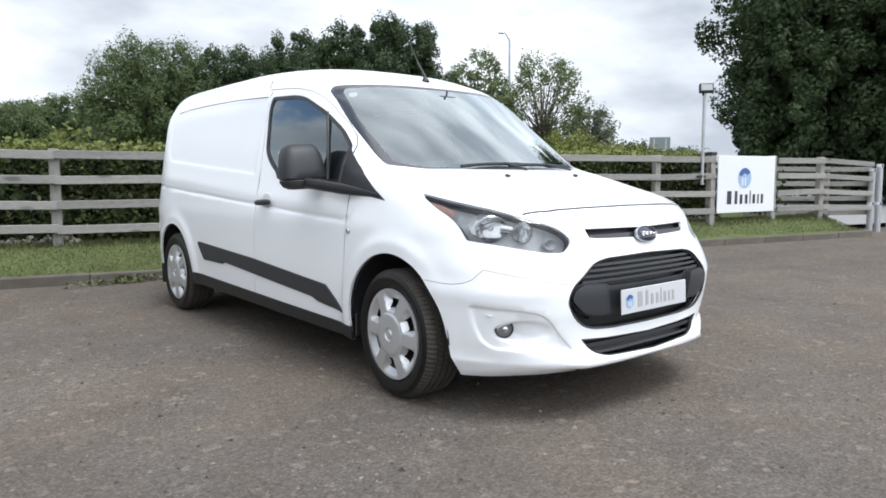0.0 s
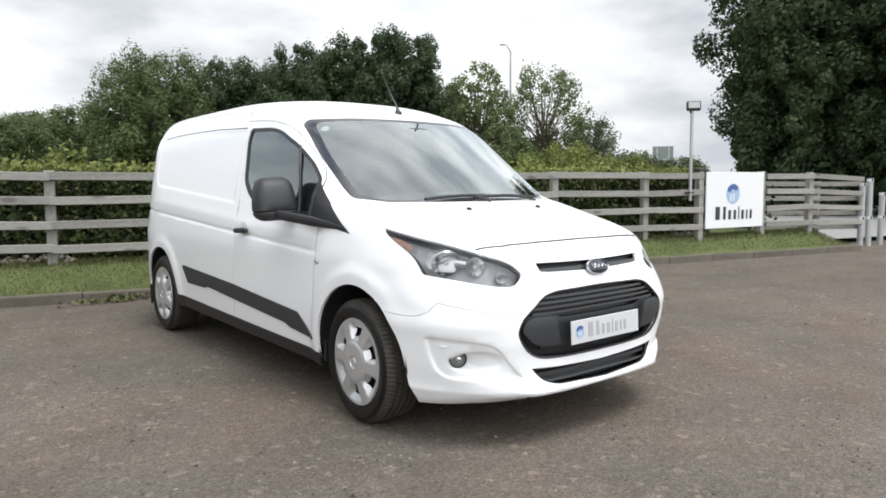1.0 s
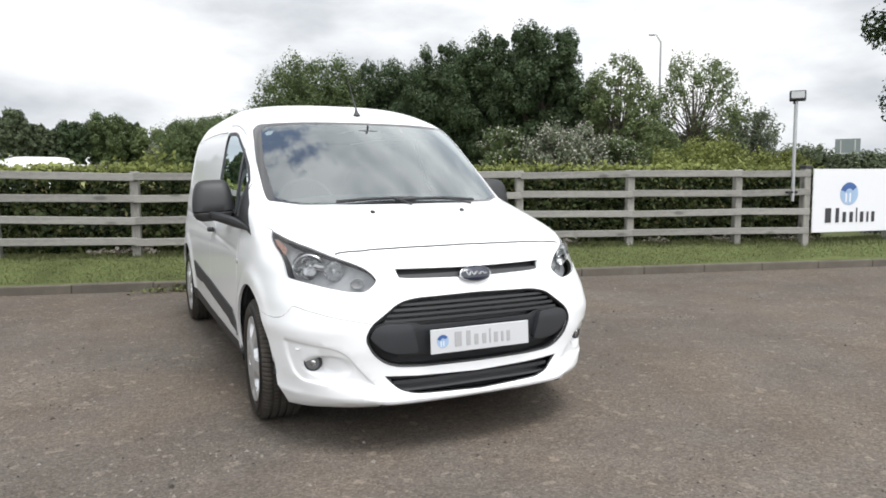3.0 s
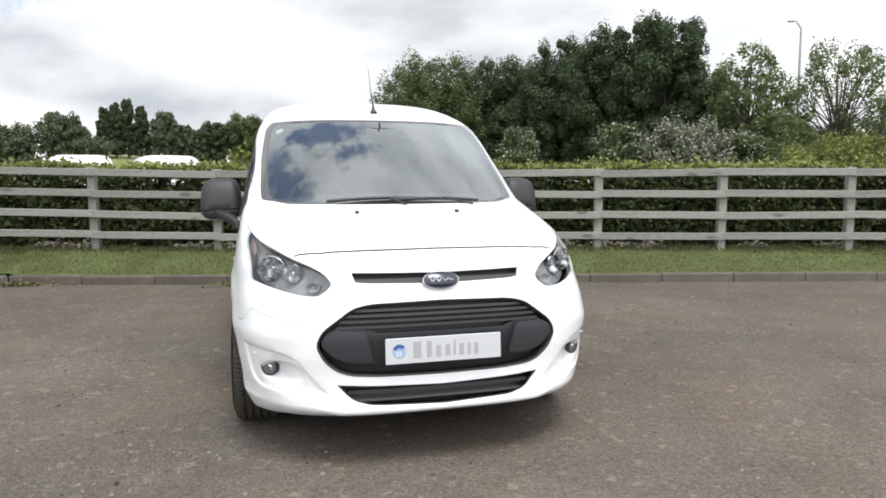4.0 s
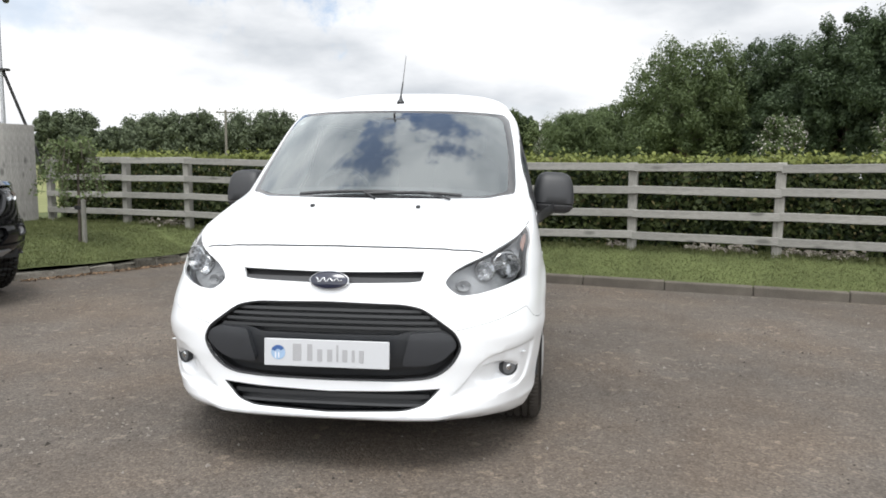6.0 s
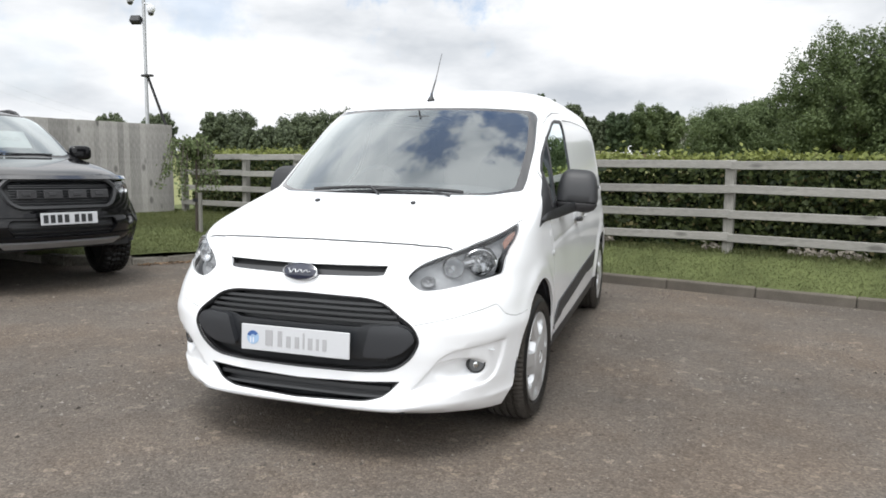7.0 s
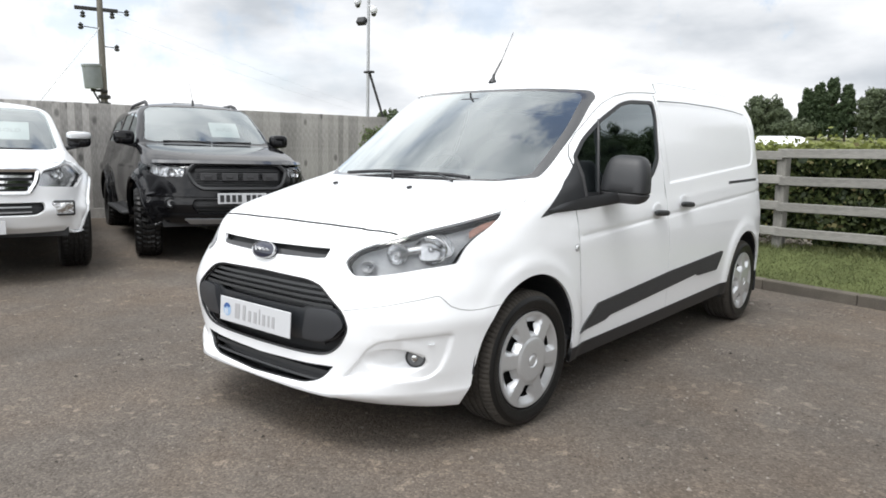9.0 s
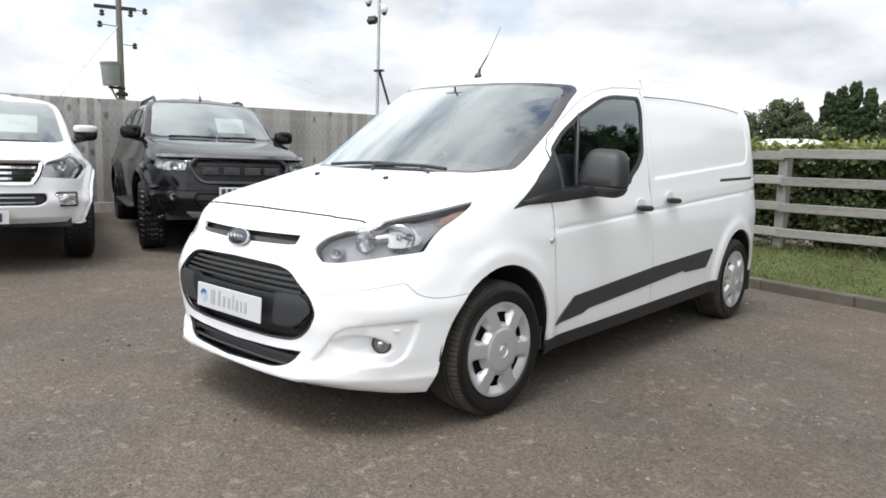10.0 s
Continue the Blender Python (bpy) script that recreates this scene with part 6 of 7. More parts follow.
# quarter-light bars in the door windows
for sg in (1, -1):
    bm = bmesh.new()
    pts = [Vector((sg * q[0], q[1], q[2])) for q in (VS.at([VS.from_side([(yy_, zz_)])[0][0]], [zz_], -0.002)[0] for yy_, zz_ in ((0.655, 1.06), (0.685, 1.2), (0.735, 1.34), (0.79, 1.453)))]
    tube(bm, pts, 0.009)
    part("window_bar", bm, BLACKP, van)
    bm = bmesh.new()
    tube(bm, [Vector((sg * q[0], q[1], q[2])) for q in (VS.at([VS.from_side([(yy_, zz_)])[0][0]], [zz_], 0.001)[0] for yy_, zz_ in ((0.516, 1.05), (0.505, 1.15), (0.496, 1.25)))], 0.011)
    part("sail_edge", bm, TRIMP, van, "satin edge of the mirror sail")

# ---- parked pick-up trucks ----


def pickup(name, paint, m, label, chrome):
    """A double-cab pick-up, nose to -y, front axle at the origin."""
    top = empty(name, m, label, "pickup truck")
    wb, wr, arch = 3.15, 0.385 if not chrome else 0.37, 0.44
    lift = -0.05 if chrome else 0.085

    def up_(z):
        return z + lift * smooth01((z - 1.0) / 0.16)

    def raised(pts):
        return [(p, up_(z)) for p, z in pts]

    def knots(ks):
        return curve([(up_(z), p) for z, p in ks])

    front = knots([(0.42, -0.8), (0.48, -0.88), (0.6, -0.915), (0.75, -0.91), (0.9, -0.885), (1.0, -0.85), (1.05, -0.78), (1.08, -0.6), (1.12, -0.2), (1.16, 0.2), (1.185, 0.42), (1.21, 0.48), (1.45, 0.82), (1.66, 1.2), (1.72, 1.45), (1.76, 1.85)])
    corner = knots([(0.42, 0.15), (0.9, 0.15), (1.1, 0.4), (1.2, 0.85), (1.45, 1.2), (1.66, 1.6), (1.76, 2.2)])
    power = knots([(0.42, 2.9), (0.9, 2.75), (1.05, 2.8), (1.2, 3.2), (1.66, 3.0), (1.76, 2.6)])
    width = knots([(0.42, 0.9), (0.7, 0.93), (0.95, 0.925), (1.08, 0.88), (1.2, 0.835), (1.45, 0.755), (1.62, 0.69), (1.68, 0.62), (1.73, 0.45), (1.76, 0.2)])
    rear = knots([(0.42, 4.3), (1.1, 4.35), (1.6, 4.1), (1.76, 3.2)])
    rs = knots([(0.42, 3.7), (1.1, 3.7), (1.6, 3.3), (1.76, 2.7)])

    def bumps(x, y, z):
        d = np.zeros(len(x))
        for yc in (0.0, wb):
            r = np.hypot(y - yc, z - 0.42) - arch
            d += 0.045 * np.where(r < 0.06, 1.0, gauss(r - 0.06, 0.05)) * (y > -0.6) * (z < 1.0)
        d += 0.02 * gauss(z - 0.62, 0.06) * (y < -0.3)
        return d

    def cab_bend(p):
        yaw, el = radians(22) * p[:, 0] / 0.7, np.radians(56 + 6 * (p[:, 2] - 1.2) / 0.5)
        return np.c_[np.sin(yaw) * np.cos(el), -np.cos(yaw) * np.cos(el), np.sin(el)]

    sh = Shell(0.42, up_(1.76), front, corner, power, width, rear, rs, rear_power=5, disp=bumps)
    F, S = (lambda q, st=0.03, r=0.03: sh.from_front(finer(rounded(raised(q), r), st))), (lambda q, st=0.04, r=0.03: sh.from_side(finer(rounded(raised(q), r), st)))
    scr = F([(0, 1.205), (0.66, 1.21), (0.74, 1.235), (0.655, 1.6), (0.6, 1.655), (0, 1.67)], r=[0, 0.05, 0.03, 0.03, 0.05, 0])
    gz0, gz1, gw = (0.79, 1.035, 0.5) if not chrome else (0.78, 0.98, 0.5)
    grl = F([(0, gz0), (gw - 0.06, gz0), (gw, gz0 + 0.1), (gw + 0.02, gz1), (0, gz1)] if chrome else [(0, gz0), (0.4, gz0), (0.475, gz0 + 0.05), (0.53, 0.965), (0.45, gz1), (0, gz1 + 0.005)], r=[0, 0.03, 0.03, 0.03, 0] if chrome else [0, 0.04, 0.04, 0.03, 0.04, 0])
    low = F([(0, 0.5), (0.42, 0.5), (0.5, 0.6), (0.48, 0.68), (0, 0.68)] if not chrome else [(0, 0.58), (0.5, 0.58), (0.56, 0.63), (0.56, 0.7), (0, 0.7)], r=[0, 0.03, 0.03, 0.03, 0])
    lamp = np.r_[sh.from_front([(0.575, 0.915), (0.545, 1.03)] if not chrome else [(0.52, 0.84), (0.56, 0.98)]), sh.from_side([(-0.5, 1.04), (-0.33, 1.035), (-0.38, 0.95), (-0.6, 0.912)] if not chrome else [(-0.4, 1.05), (-0.1, 1.07), (-0.25, 0.93), (-0.5, 0.82)])]
    lamp = finer(rounded(lamp, 0.02), 0.03)
    win1 = S([(0.72, 1.19), (1.25, 1.52), (1.65, 1.6), (1.72, 1.19)])
    win2 = S([(1.8, 1.19), (1.74, 1.6), (2.5, 1.58), (2.7, 1.2)])
    win3 = S([(2.85, 1.22), (2.7, 1.56), (3.6, 1.5), (3.75, 1.24)])
    ar = [sh.from_side([(yc + arch * math.cos(t), 0.42 + arch * math.sin(t)) for t in np.linspace(-0.02, math.pi + 0.02, 30)]) for yc in (0.0, wb)]
    seams = [band(sh.from_side(finer(raised(q), 0.05, closed=False)), 0.007) for q in ([(0.62, 0.5), (0.62, 1.1), (0.7, 1.17)], [(1.77, 0.5), (1.77, 1.18)], [(2.72, 0.75), (2.8, 1.2)])]
    bon = band(sh.from_front(finer([(0, 1.045), (0.5, 1.042), (0.75, 1.045)], 0.04, closed=False)), 0.005)
    v, f, nm = sh.cut([("gap%d" % k_, s_) for k_, s_ in enumerate(seams)] + [("gap", bon), ("grille", grl), ("low", low), ("lamp", lamp), ("screen", scr), ("w1", win1), ("w2", win2), ("w3", win3), ("arch", ar[0]), ("arch", ar[1])], step=0.06, fine_step=0.035)
    part("body", sh.skin("body", v, f[nm == "body"], lip=0.03), paint, top, smooth=True)
    part("roof", one_box((0, 2.35, up_(1.752)), (0.4, 1.1, 0.012), 0.005), paint, top)
    part("panel_gap", sh.skin("gap", v, f[nm == "gap"], push=-0.006), GAP, top)
    for k_ in range(len(seams)):
        for sg in (1, -1):
            part("panel_gap", sh.skin("gap", v, f[nm == "gap%d" % k_], push=-0.006, both=False, only=sg), GAP, top)
    w = part("windscreen", sh.skin("scr", v, f[nm == "screen"], push=-0.004, bend=cab_bend), SCREEN, top, smooth=True)
    w.visible_shadow = False
    for sg in (1, -1):
        for q in ("w1", "w2", "w3"):
            w = part("side_window", sh.skin(q, v, f[nm == q], push=-0.006, both=False, only=sg), SIDEGL, top, "dark tinted glass", smooth=True)
            w.visible_shadow = False
    part("lining", sh.skin("lin", v, f[(nm == "body") & (v[f].mean(1)[:, 1] > 0.75)], push=-0.04), CABIN, top)
    part("dashboard", one_box((0, 0.9, 1.12), (1.4, 0.5, 0.16), 0.04), CABIN, top)
    part("bulkhead", one_box((0, 2.85, 1.2), (1.5, 0.04, 0.8)), CABIN, top)
    for x in (-0.37, 0.37):
        part("seat", blob((0.5, 0.2, 0.75), 4), SEATC, top, smooth=True, m=pose(x, 1.75, 1.12, -12, 0, 0))
    part("grille_back", sh.skin("gb", v, f[nm == "grille"], push=-0.05), BLACKP, top)
    part("intake", sh.skin("ib", v, f[nm == "low"], push=-0.05), BLACKP, top)
    for z in ((0.52, 0.56, 0.61) if not chrome else (0.615, 0.66)):
        strip_on("intake_slat", sh, (0.46, 0.46), z - 0.006, z + 0.006, -0.02, 0.03, BLACKP if not chrome else STEEL, top)
    if not chrome:
        hoop("grille_rim", sh, grl, 0.006, 0.022, BLACKP, top)
        for z in (0.81, 0.835, 0.86, 0.885, 0.91, 0.935, 0.96, 0.985, 1.005):
            strip_on("grille_bar", sh, (0.46, 0.46), z - 0.004, z + 0.004, -0.02, 0.02, BLACKP, top)
        for k in range(4):
            bl = bmesh.new()
            xk = -0.33 + 0.22 * k
            p = sh.at([sh.from_front([(abs(xk), 0.9)])[0][0]], [0.9], 0.0)[0]
            box(bl, (0, 0, 0), (0.17, 0.024, 0.085), 0.006)
            box(bl, (-0.01, -0.008, 0.0), (0.07, 0.024, 0.03), 0.003)
            part("grille_mark", bl, GREYPAINT, top, m=pose(xk, p[1] - 0.004, 0.915, -6, 0, 0))
        strip_on("bumper_ledge", sh, (0.86, 0.84), 0.705, 0.74, 0.022, 0.04, paint, top)
        strip_on("bumper_lip", sh, (0.88, 0.88), 0.5, 0.522, 0.018, 0.03, paint, top)
        strip_on("skid_plate", sh, (0.5, 0.56), 0.425, 0.475, 0.02, 0.05, STEEL, top, label="silver skid plate under the bumper")
        strip_on("bonnet_guard", sh, (0.8, 0.8), 1.035, 1.065, 0.03, 0.02, GLOSSB, top, label="black bonnet protector")
        for sg in (1, -1):
            rr = bmesh.new()
            pts = [(sg * 0.58, 1.5, up_(1.665)), (sg * 0.575, 1.6, up_(1.72)), (sg * 0.57, 1.75, up_(1.745)), (sg * 0.57, 2.9, up_(1.745)), (sg * 0.57, 3.1, up_(1.7))]
            tube(rr, [Vector(p) for p in pts], 0.022)
            part("roof_rail", rr, BLACKP, top)
    else:
        hoop("grille_rim", sh, grl, 0.006, 0.022, CHROME, top)
        for z in (0.83, 0.88, 0.93):
            strip_on("grille_bar", sh, (0.47, 0.48), z - 0.011, z + 0.011, -0.012, 0.03, CHROME, top, label="chrome grille bar")
        part("grille_mark", one_box((0, -0.9, 0.885), (0.26, 0.03, 0.075), 0.01), CHROME, top)
    plate_ = empty("number_plate", pose(0, -0.955, 0.69 if not chrome else 0.49, -3, 0, 0))
    plate_.parent = top
    part("board", one_box((0, 0, 0), (0.52, 0.006, 0.112), 0.002), PLATEW, plate_, "white front number plate")
    for k in range(7):
        part("print_bar", one_box((-0.215 + 0.062 * k + (0.03 if k > 3 else 0), -0.0045, 0), (0.042, 0.002, 0.075), 0.0), BLACKP, plate_)
    for sg in (1, -1):
        hl_ = part("headlight", sh.skin("hl", v, f[nm == "lamp"], push=-0.05, both=False, only=sg), FACET if not chrome else BEZEL, top, "clear headlight unit", smooth=True)
        z_ = part("lens", sh.skin("ln", v, f[nm == "lamp"], push=-0.002, both=False, only=sg), LENS, hl_, smooth=True)
        z_.visible_shadow = False
        p = sh.at([sh.from_front([(0.68, 0.95)])[0][0]], [0.95], -0.012)[0]
        part("projector", dish(0.05, 0.03), REFLECT, hl_, smooth=True, m=look((sg * p[0], p[1], p[2]), (sg * (p[0] + 0.2), p[1] - 1, p[2])) @ pose(0, 0, 0, 90, 0, 0))
        p = sh.at([sh.from_front([(0.68, 0.64)])[0][0]], [0.64], 0.004)[0]
        fm = look((sg * p[0], p[1], p[2]), (sg * (p[0] + 0.25), p[1] - 1, p[2])) @ pose(0, 0, 0, 90, 0, 0)
        if chrome:
            fl = part("fog_lamp", one_box((0, 0, 0), (0.225, 0.03, 0.14), 0.012), BLACKP, top, m=fm)
            part("glass", one_box((0.0, -0.018, 0), (0.185, 0.01, 0.1), 0.008), FACET, fl)
        else:
            fl = part("fog_lamp", lathe([(0.0, 0.02), (0.04, 0.015), (0.05, -0.01), (0.06, 0.01)], 24), BLACKP, top, smooth=True, m=fm @ pose(0, 0, 0, 0, 0, 90))
            part("glass", dish(0.036, 0.014), LAMPG, fl, m=pose(0, 0, 0, 0, 0, -90))
        mi = part("door_mirror", blob((0.24, 0.14, 0.17), 3.5), BLACKPAINT, top, "door mirror with a bright cap" if chrome else "black door mirror", smooth=True, m=pose(sg * 0.95, 0.8, 1.335 if not chrome else 1.28))
        if chrome:
            part("mirror_cap", blob((0.246, 0.13, 0.09), 3.5), SILVER, mi, "bright mirror cap", smooth=True, m=pose(0, -0.012, 0.045))
        part("mirror_arm", rod(bmesh.new(), (-sg * 0.17, 0.02, -0.1), (0, 0, -0.06), 0.03), BLACKP, mi)
        if not chrome:
            part("side_step", one_box((sg * 0.93, 1.6, 0.42), (0.16, 1.7, 0.04), 0.012), BLACKP, top)
        for yc in (0.0, wb):
            hp = bmesh.new()
            arc = []
            for t in np.linspace(0.0, math.pi, 24):
                a_ = sh.from_side([(yc + (arch + 0.03) * math.cos(t), max(0.43, 0.42 + (arch + 0.03) * math.sin(t)))])[0]
                q = sh.at([a_[0]], [a_[1]], 0.002)[0]
                q = Vector((sg * q[0], q[1], q[2]))
                arc.append(q)
            tube(hp, arc, 0.016)
            part("arch_flare", hp, paint, top, smooth=True)
            ty = part("wheel", tyre_mesh(wr, 0.23, 0.27, 34 if not chrome else 44, not chrome), RUBBER, top, "chunky black all-terrain tyre", smooth=True, m=pose(sg * 0.82, yc, wr - 0.0, 0, 0, (0 if sg > 0 else 180) + (0 if yc or chrome else -7)))
            rim = lathe([(0.0, 0.06), (0.06, 0.065), (0.07, 0.05), (0.2, 0.07), (0.225, 0.1), (0.232, 0.11), (0.234, -0.1), (0.0, -0.1)], 40)
            part("rim", rim, DARKMETAL if not chrome else SILVER, ty, smooth=True)
            wl_ = bmesh.new()
            box(wl_, (sg * 0.6, yc, 0.62), (0.5, 0.8, 0.5))
            part("wheel_well", wl_, BLACKP, top)
    part("underbody", one_box((0, 1.7, 0.45), (1.5, 4.6, 0.16)), BLACKP, top)
    # paper notice inside the screen
    note = part("notice", one_box((0, 0, 0), (0.36, 0.004, 0.3)), PAPER, top, "white paper sale notice", m=pose(0.3 if not chrome else 0.3, 1.05 if not chrome else 0.98, 1.47 if not chrome else 1.36, -50, 0, 0))
    text("notice_text", "SOLD", 0.085, INKG, note, pose(0, -0.004, 0, 90, 0, 0))
    for x0, x1 in ((-0.55, 0.0), (0.02, 0.5)):
        bm = bmesh.new()
        pa = sh.at([sh.from_front([(abs(x0), up_(1.21))])[0][0]], [up_(1.21)], 0.008)[0]
        pb = sh.at([sh.from_front([(abs(x1) + 0.001, up_(1.212))])[0][0]], [up_(1.212)], 0.008)[0]
        rod(bm, (math.copysign(pa[0], x0), pa[1], pa[2]), (math.copysign(pb[0], x1), pb[1], pb[2]), 0.008, seg=6)
        part("wiper", bm, BLACKP, top)
    bm = bmesh.new()
    rod(bm, (0, 1.5, up_(1.72)), (0, 1.52, up_(1.78)), 0.02, 0.012, 8)
    rod(bm, (0, 1.52, up_(1.78)), (0, 1.72, up_(2.05)), 0.004, 0.002, 5)
    part("aerial", bm, BLACKP, top)
    return top


pickup("black_pickup", BLACKPAINT, pose(-4.79, 1.99, 0.06, 0, 0, 71), "black double-cab pickup truck with a mesh grille", False)
pickup("white_pickup", PAINT, pose(-5.09, -0.46, 0.06, 0, 0, 71), "white double-cab pickup truck with a chrome grille", True)

# ---- sign board and its posts ----
sign = empty("sign_board", pose(8.37, 3.01, 0.95, 0, 0, math.degrees(math.atan2(-0.25, 1.5))), "white trade sign board fixed between two timber posts", "sign")
part("panel", one_box((0, -0.075, 0), (1.44, 0.02, 0.92), 0.004), SIGNW, sign)
for x in (-0.79, 0.77):
    part("post", one_box((x, 0, -0.1), (0.11, 0.11, 1.15), 0.01), FENCEM, sign)
part("post_cap", one_box((-0.79, 0, 0.49), (0.13, 0.13, 0.05), 0.01), BLACKP, sign)
word_bars(sign, -0.53, 0.212, mat("dark_print", (0.03, 0.03, 0.035), 0.5, vary=0.05), pose(0, -0.085, -0.32))
round_mark(sign, 0.165, pose(-0.07, -0.085, 0.1))

# ---- floodlight on a post at the fence ----
fl = empty("floodlight", pose(7.345, 3.15, 0.0), "small black floodlight on a galvanised pole at the fence", "light")
part("pole", rod(bmesh.new(), (0, 0, 0.95), (0, 0, 2.40), 0.024), STEEL, fl)
part("bracket", one_box((0.02, 0, 1.08), (0.3, 0.04, 0.03), 0.004), DARKMETAL, fl)
hd = part("head", one_box((0, 0, 0), (0.21, 0.09, 0.14), 0.013, seg=2), BLACKP, fl, m=pose(-0.01, -0.03, 2.44, -14, 0, -48))
part("glass", one_box((0, -0.047, 0), (0.17, 0.006, 0.1), 0.002), mat("lamp_glass", (0.35, 0.36, 0.36), 0.15, vary=0.1), hd)
part("stirrup", one_box((0, 0.02, -0.1), (0.05, 0.03, 0.06), 0.004), DARKMETAL, fl, m=pose(-0.01, -0.01, 2.46))

# ---- road beyond the entrance, gate posts ----
rd = bmesh.new()
rd.faces.new([rd.verts.new(p) for p in ((9.2, 3.6, 0.1), (60, -9, 0.1), (70, 32, 0.1), (16, 16, 0.1), (10.0, 8.0, 0.1))])
tagged(part("road", rd, ROADM), "pale grey road beyond the entrance", "road", kind="structure")
for x, y, h in ((11.95, 2.31, 1.12), (12.15, 2.24, 1.2), (12.65, 2.2, 0.93)):
    gp = part("gate_post", rod(bmesh.new(), (0, 0, -0.1), (0, 0, h), 0.055, seg=16), STEEL, None, m=pose(x, y, 0.1, random.uniform(-1, 1), random.uniform(-1, 1), 0))
    tagged(gp, "galvanised steel gate post at the entrance", "post", "gate posts")
    for zb in (0.42, h - 0.06):
        part("post_band", lathe([(0.055, zb), (0.061, zb), (0.061, zb + 0.055), (0.055, zb + 0.055)], 16, "z"), SIGNW, gp)
        part("post_clip", one_box((-0.03, -0.052, zb + 0.027), (0.035, 0.02, 0.05), 0.002), BLACKP, gp)
side_fence = empty("entrance_fence", label="low grey timber rails along the entrance", category="fence")
for run, base in (([(10.25, 2.56), (11.9, 2.34)], (0.35, 0.29)), ([(9.75, 3.75), (11.25, 2.85), (12.05, 2.42)], (0.22, 0.2, 0.2))):
    for i, (a, b) in enumerate(zip(run, run[1:])):
        a, b = Vector((*a, base[i])), Vector((*b, base[i + 1]))
        if len(run) == 3 and i == 0:
            part("post", one_box((0, 0, 0.5), (0.11, 0.1, 1.1), 0.008), FENCEM, side_fence, m=pose(b.x, b.y, base[1]))
        for r in RAILS:
            d = b - a
            part("rail", one_box((0, 0, 0), (d.length, 0.038, 0.088), 0.006), FENCER, side_fence, m=Matrix.Translation((a + b) / 2 + Vector((0, -0.07, r))) @ d.to_track_quat("X", "Z").to_matrix().to_4x4())
shrub = []
for k in range(420):
    t_, u_ = random.random(), random.random()
    shrub.append((9.25 + 0.75 * t_ * t_, 3.15 + random.uniform(-0.15, 0.25), 0.4 + 0.8 * u_))
tagged(part("shrub", leaves_on(np.random.default_rng(91), "shrub", np.array(shrub), np.tile([[0, -1, 0.4]], (len(shrub), 1)), 0.085), HEDGEL), "straggling dark shrub at the end of the hedge", "shrub")

# ---- camera mast behind the board fence ----
mast = empty("camera_mast", pose(-7.9, 7.35, 0.2), "slim steel mast carrying security cameras and floodlights", "mast")
part("pole", rod(bmesh.new(), (0, 0, 0), (0, 0, 4.5), 0.035, 0.03, 12), STEEL, mast)
part("brace", rod(bmesh.new(), (0.02, 0.02, 2.72), (0.42, 0.3, 1.2), 0.025), DARKMETAL, mast)
part("collar", one_box((0.03, 0, 2.72), (0.22, 0.1, 0.04), 0.005), DARKMETAL, mast)
for dx, dz in ((-0.26, 4.12), (0.2, 3.9), (-0.1, 4.3)):
    cmr = part("security_camera", blob((0.14, 0.14, 0.16), 2.4, 14, 10), SIGNW, mast, "white dome security camera", smooth=True, m=pose(dx, -0.05, dz))
    part("arm", rod(bmesh.new(), (0, 0, 0.08), (-dx, 0.05, 0.12), 0.015, seg=6), SIGNW, cmr)
    part("dome", blob((0.11, 0.11, 0.11), 2, 12, 8), GLOSSB, cmr, smooth=True, m=pose(0, 0, -0.07))
for dx, dz in ((-0.13, 3.72), (0.18, 4.36)):
    part("floodlight_head", one_box((0, 0, 0), (0.2, 0.12, 0.14), 0.015), BLACKP, mast, "black floodlight", m=pose(dx, -0.06, dz, -30, 0, 10))

# ---- utility pole with a transformer ----
up = empty("utility_pole", pose(-20.6, 7.8, 0.2), "old timber electricity pole with a grey transformer", "pole")
part("pole", rod(bmesh.new(), (0, 0, -0.5), (-0.15, 0.0, 5.9), 0.125, 0.09, 14), POLEW, up)
part("cross_arm", one_box((-0.15, -0.16, 5.5), (0.1, 1.25, 0.11), 0.01, m=pose(0, 0, 0, 0, 0, -24)), DARKMETAL, up)
part("transformer", lathe([(0.0, 0.0), (0.25, 0.0), (0.265, 0.05), (0.275, 0.66), (0.295, 0.68), (0.295, 0.74), (0.0, 0.76)], 20, "z"), mat("transformer_grey", (0.2, 0.22, 0.225), 0.6, vary=0.2), up, "grey cylindrical transformer", smooth=True, m=pose(0.12, -0.4, 2.98, 4, 0, 0))
part("bracket", one_box((0.04, -0.2, 2.93), (0.12, 0.5, 0.08), 0.01), DARKMETAL, up)
part("brace", rod(bmesh.new(), (0.04, -0.4, 2.93), (0.0, -0.08, 2.4), 0.03, 0.03, 8), DARKMETAL, up)
part("clamp", lathe([(0.15, -0.06), (0.185, -0.05), (0.185, 0.05), (0.15, 0.06)], 16, "z"), DARKMETAL, up, m=pose(-0.06, 0, 2.75))
part("clamp", lathe([(0.15, -0.06), (0.185, -0.05), (0.185, 0.05), (0.15, 0.06)], 16, "z"), DARKMETAL, up, m=pose(-0.05, 0, 2.52))
insul = [(0.0, 0.0), (0.05, 0.0), (0.09, 0.05), (0.05, 0.1), (0.08, 0.15), (0.0, 0.22)]
part("insulator_pin", rod(bmesh.new(), (-0.05, 0.4, 5.5), (0.14, 0.78, 5.48), 0.014, 0.014, 6), DARKMETAL, up)
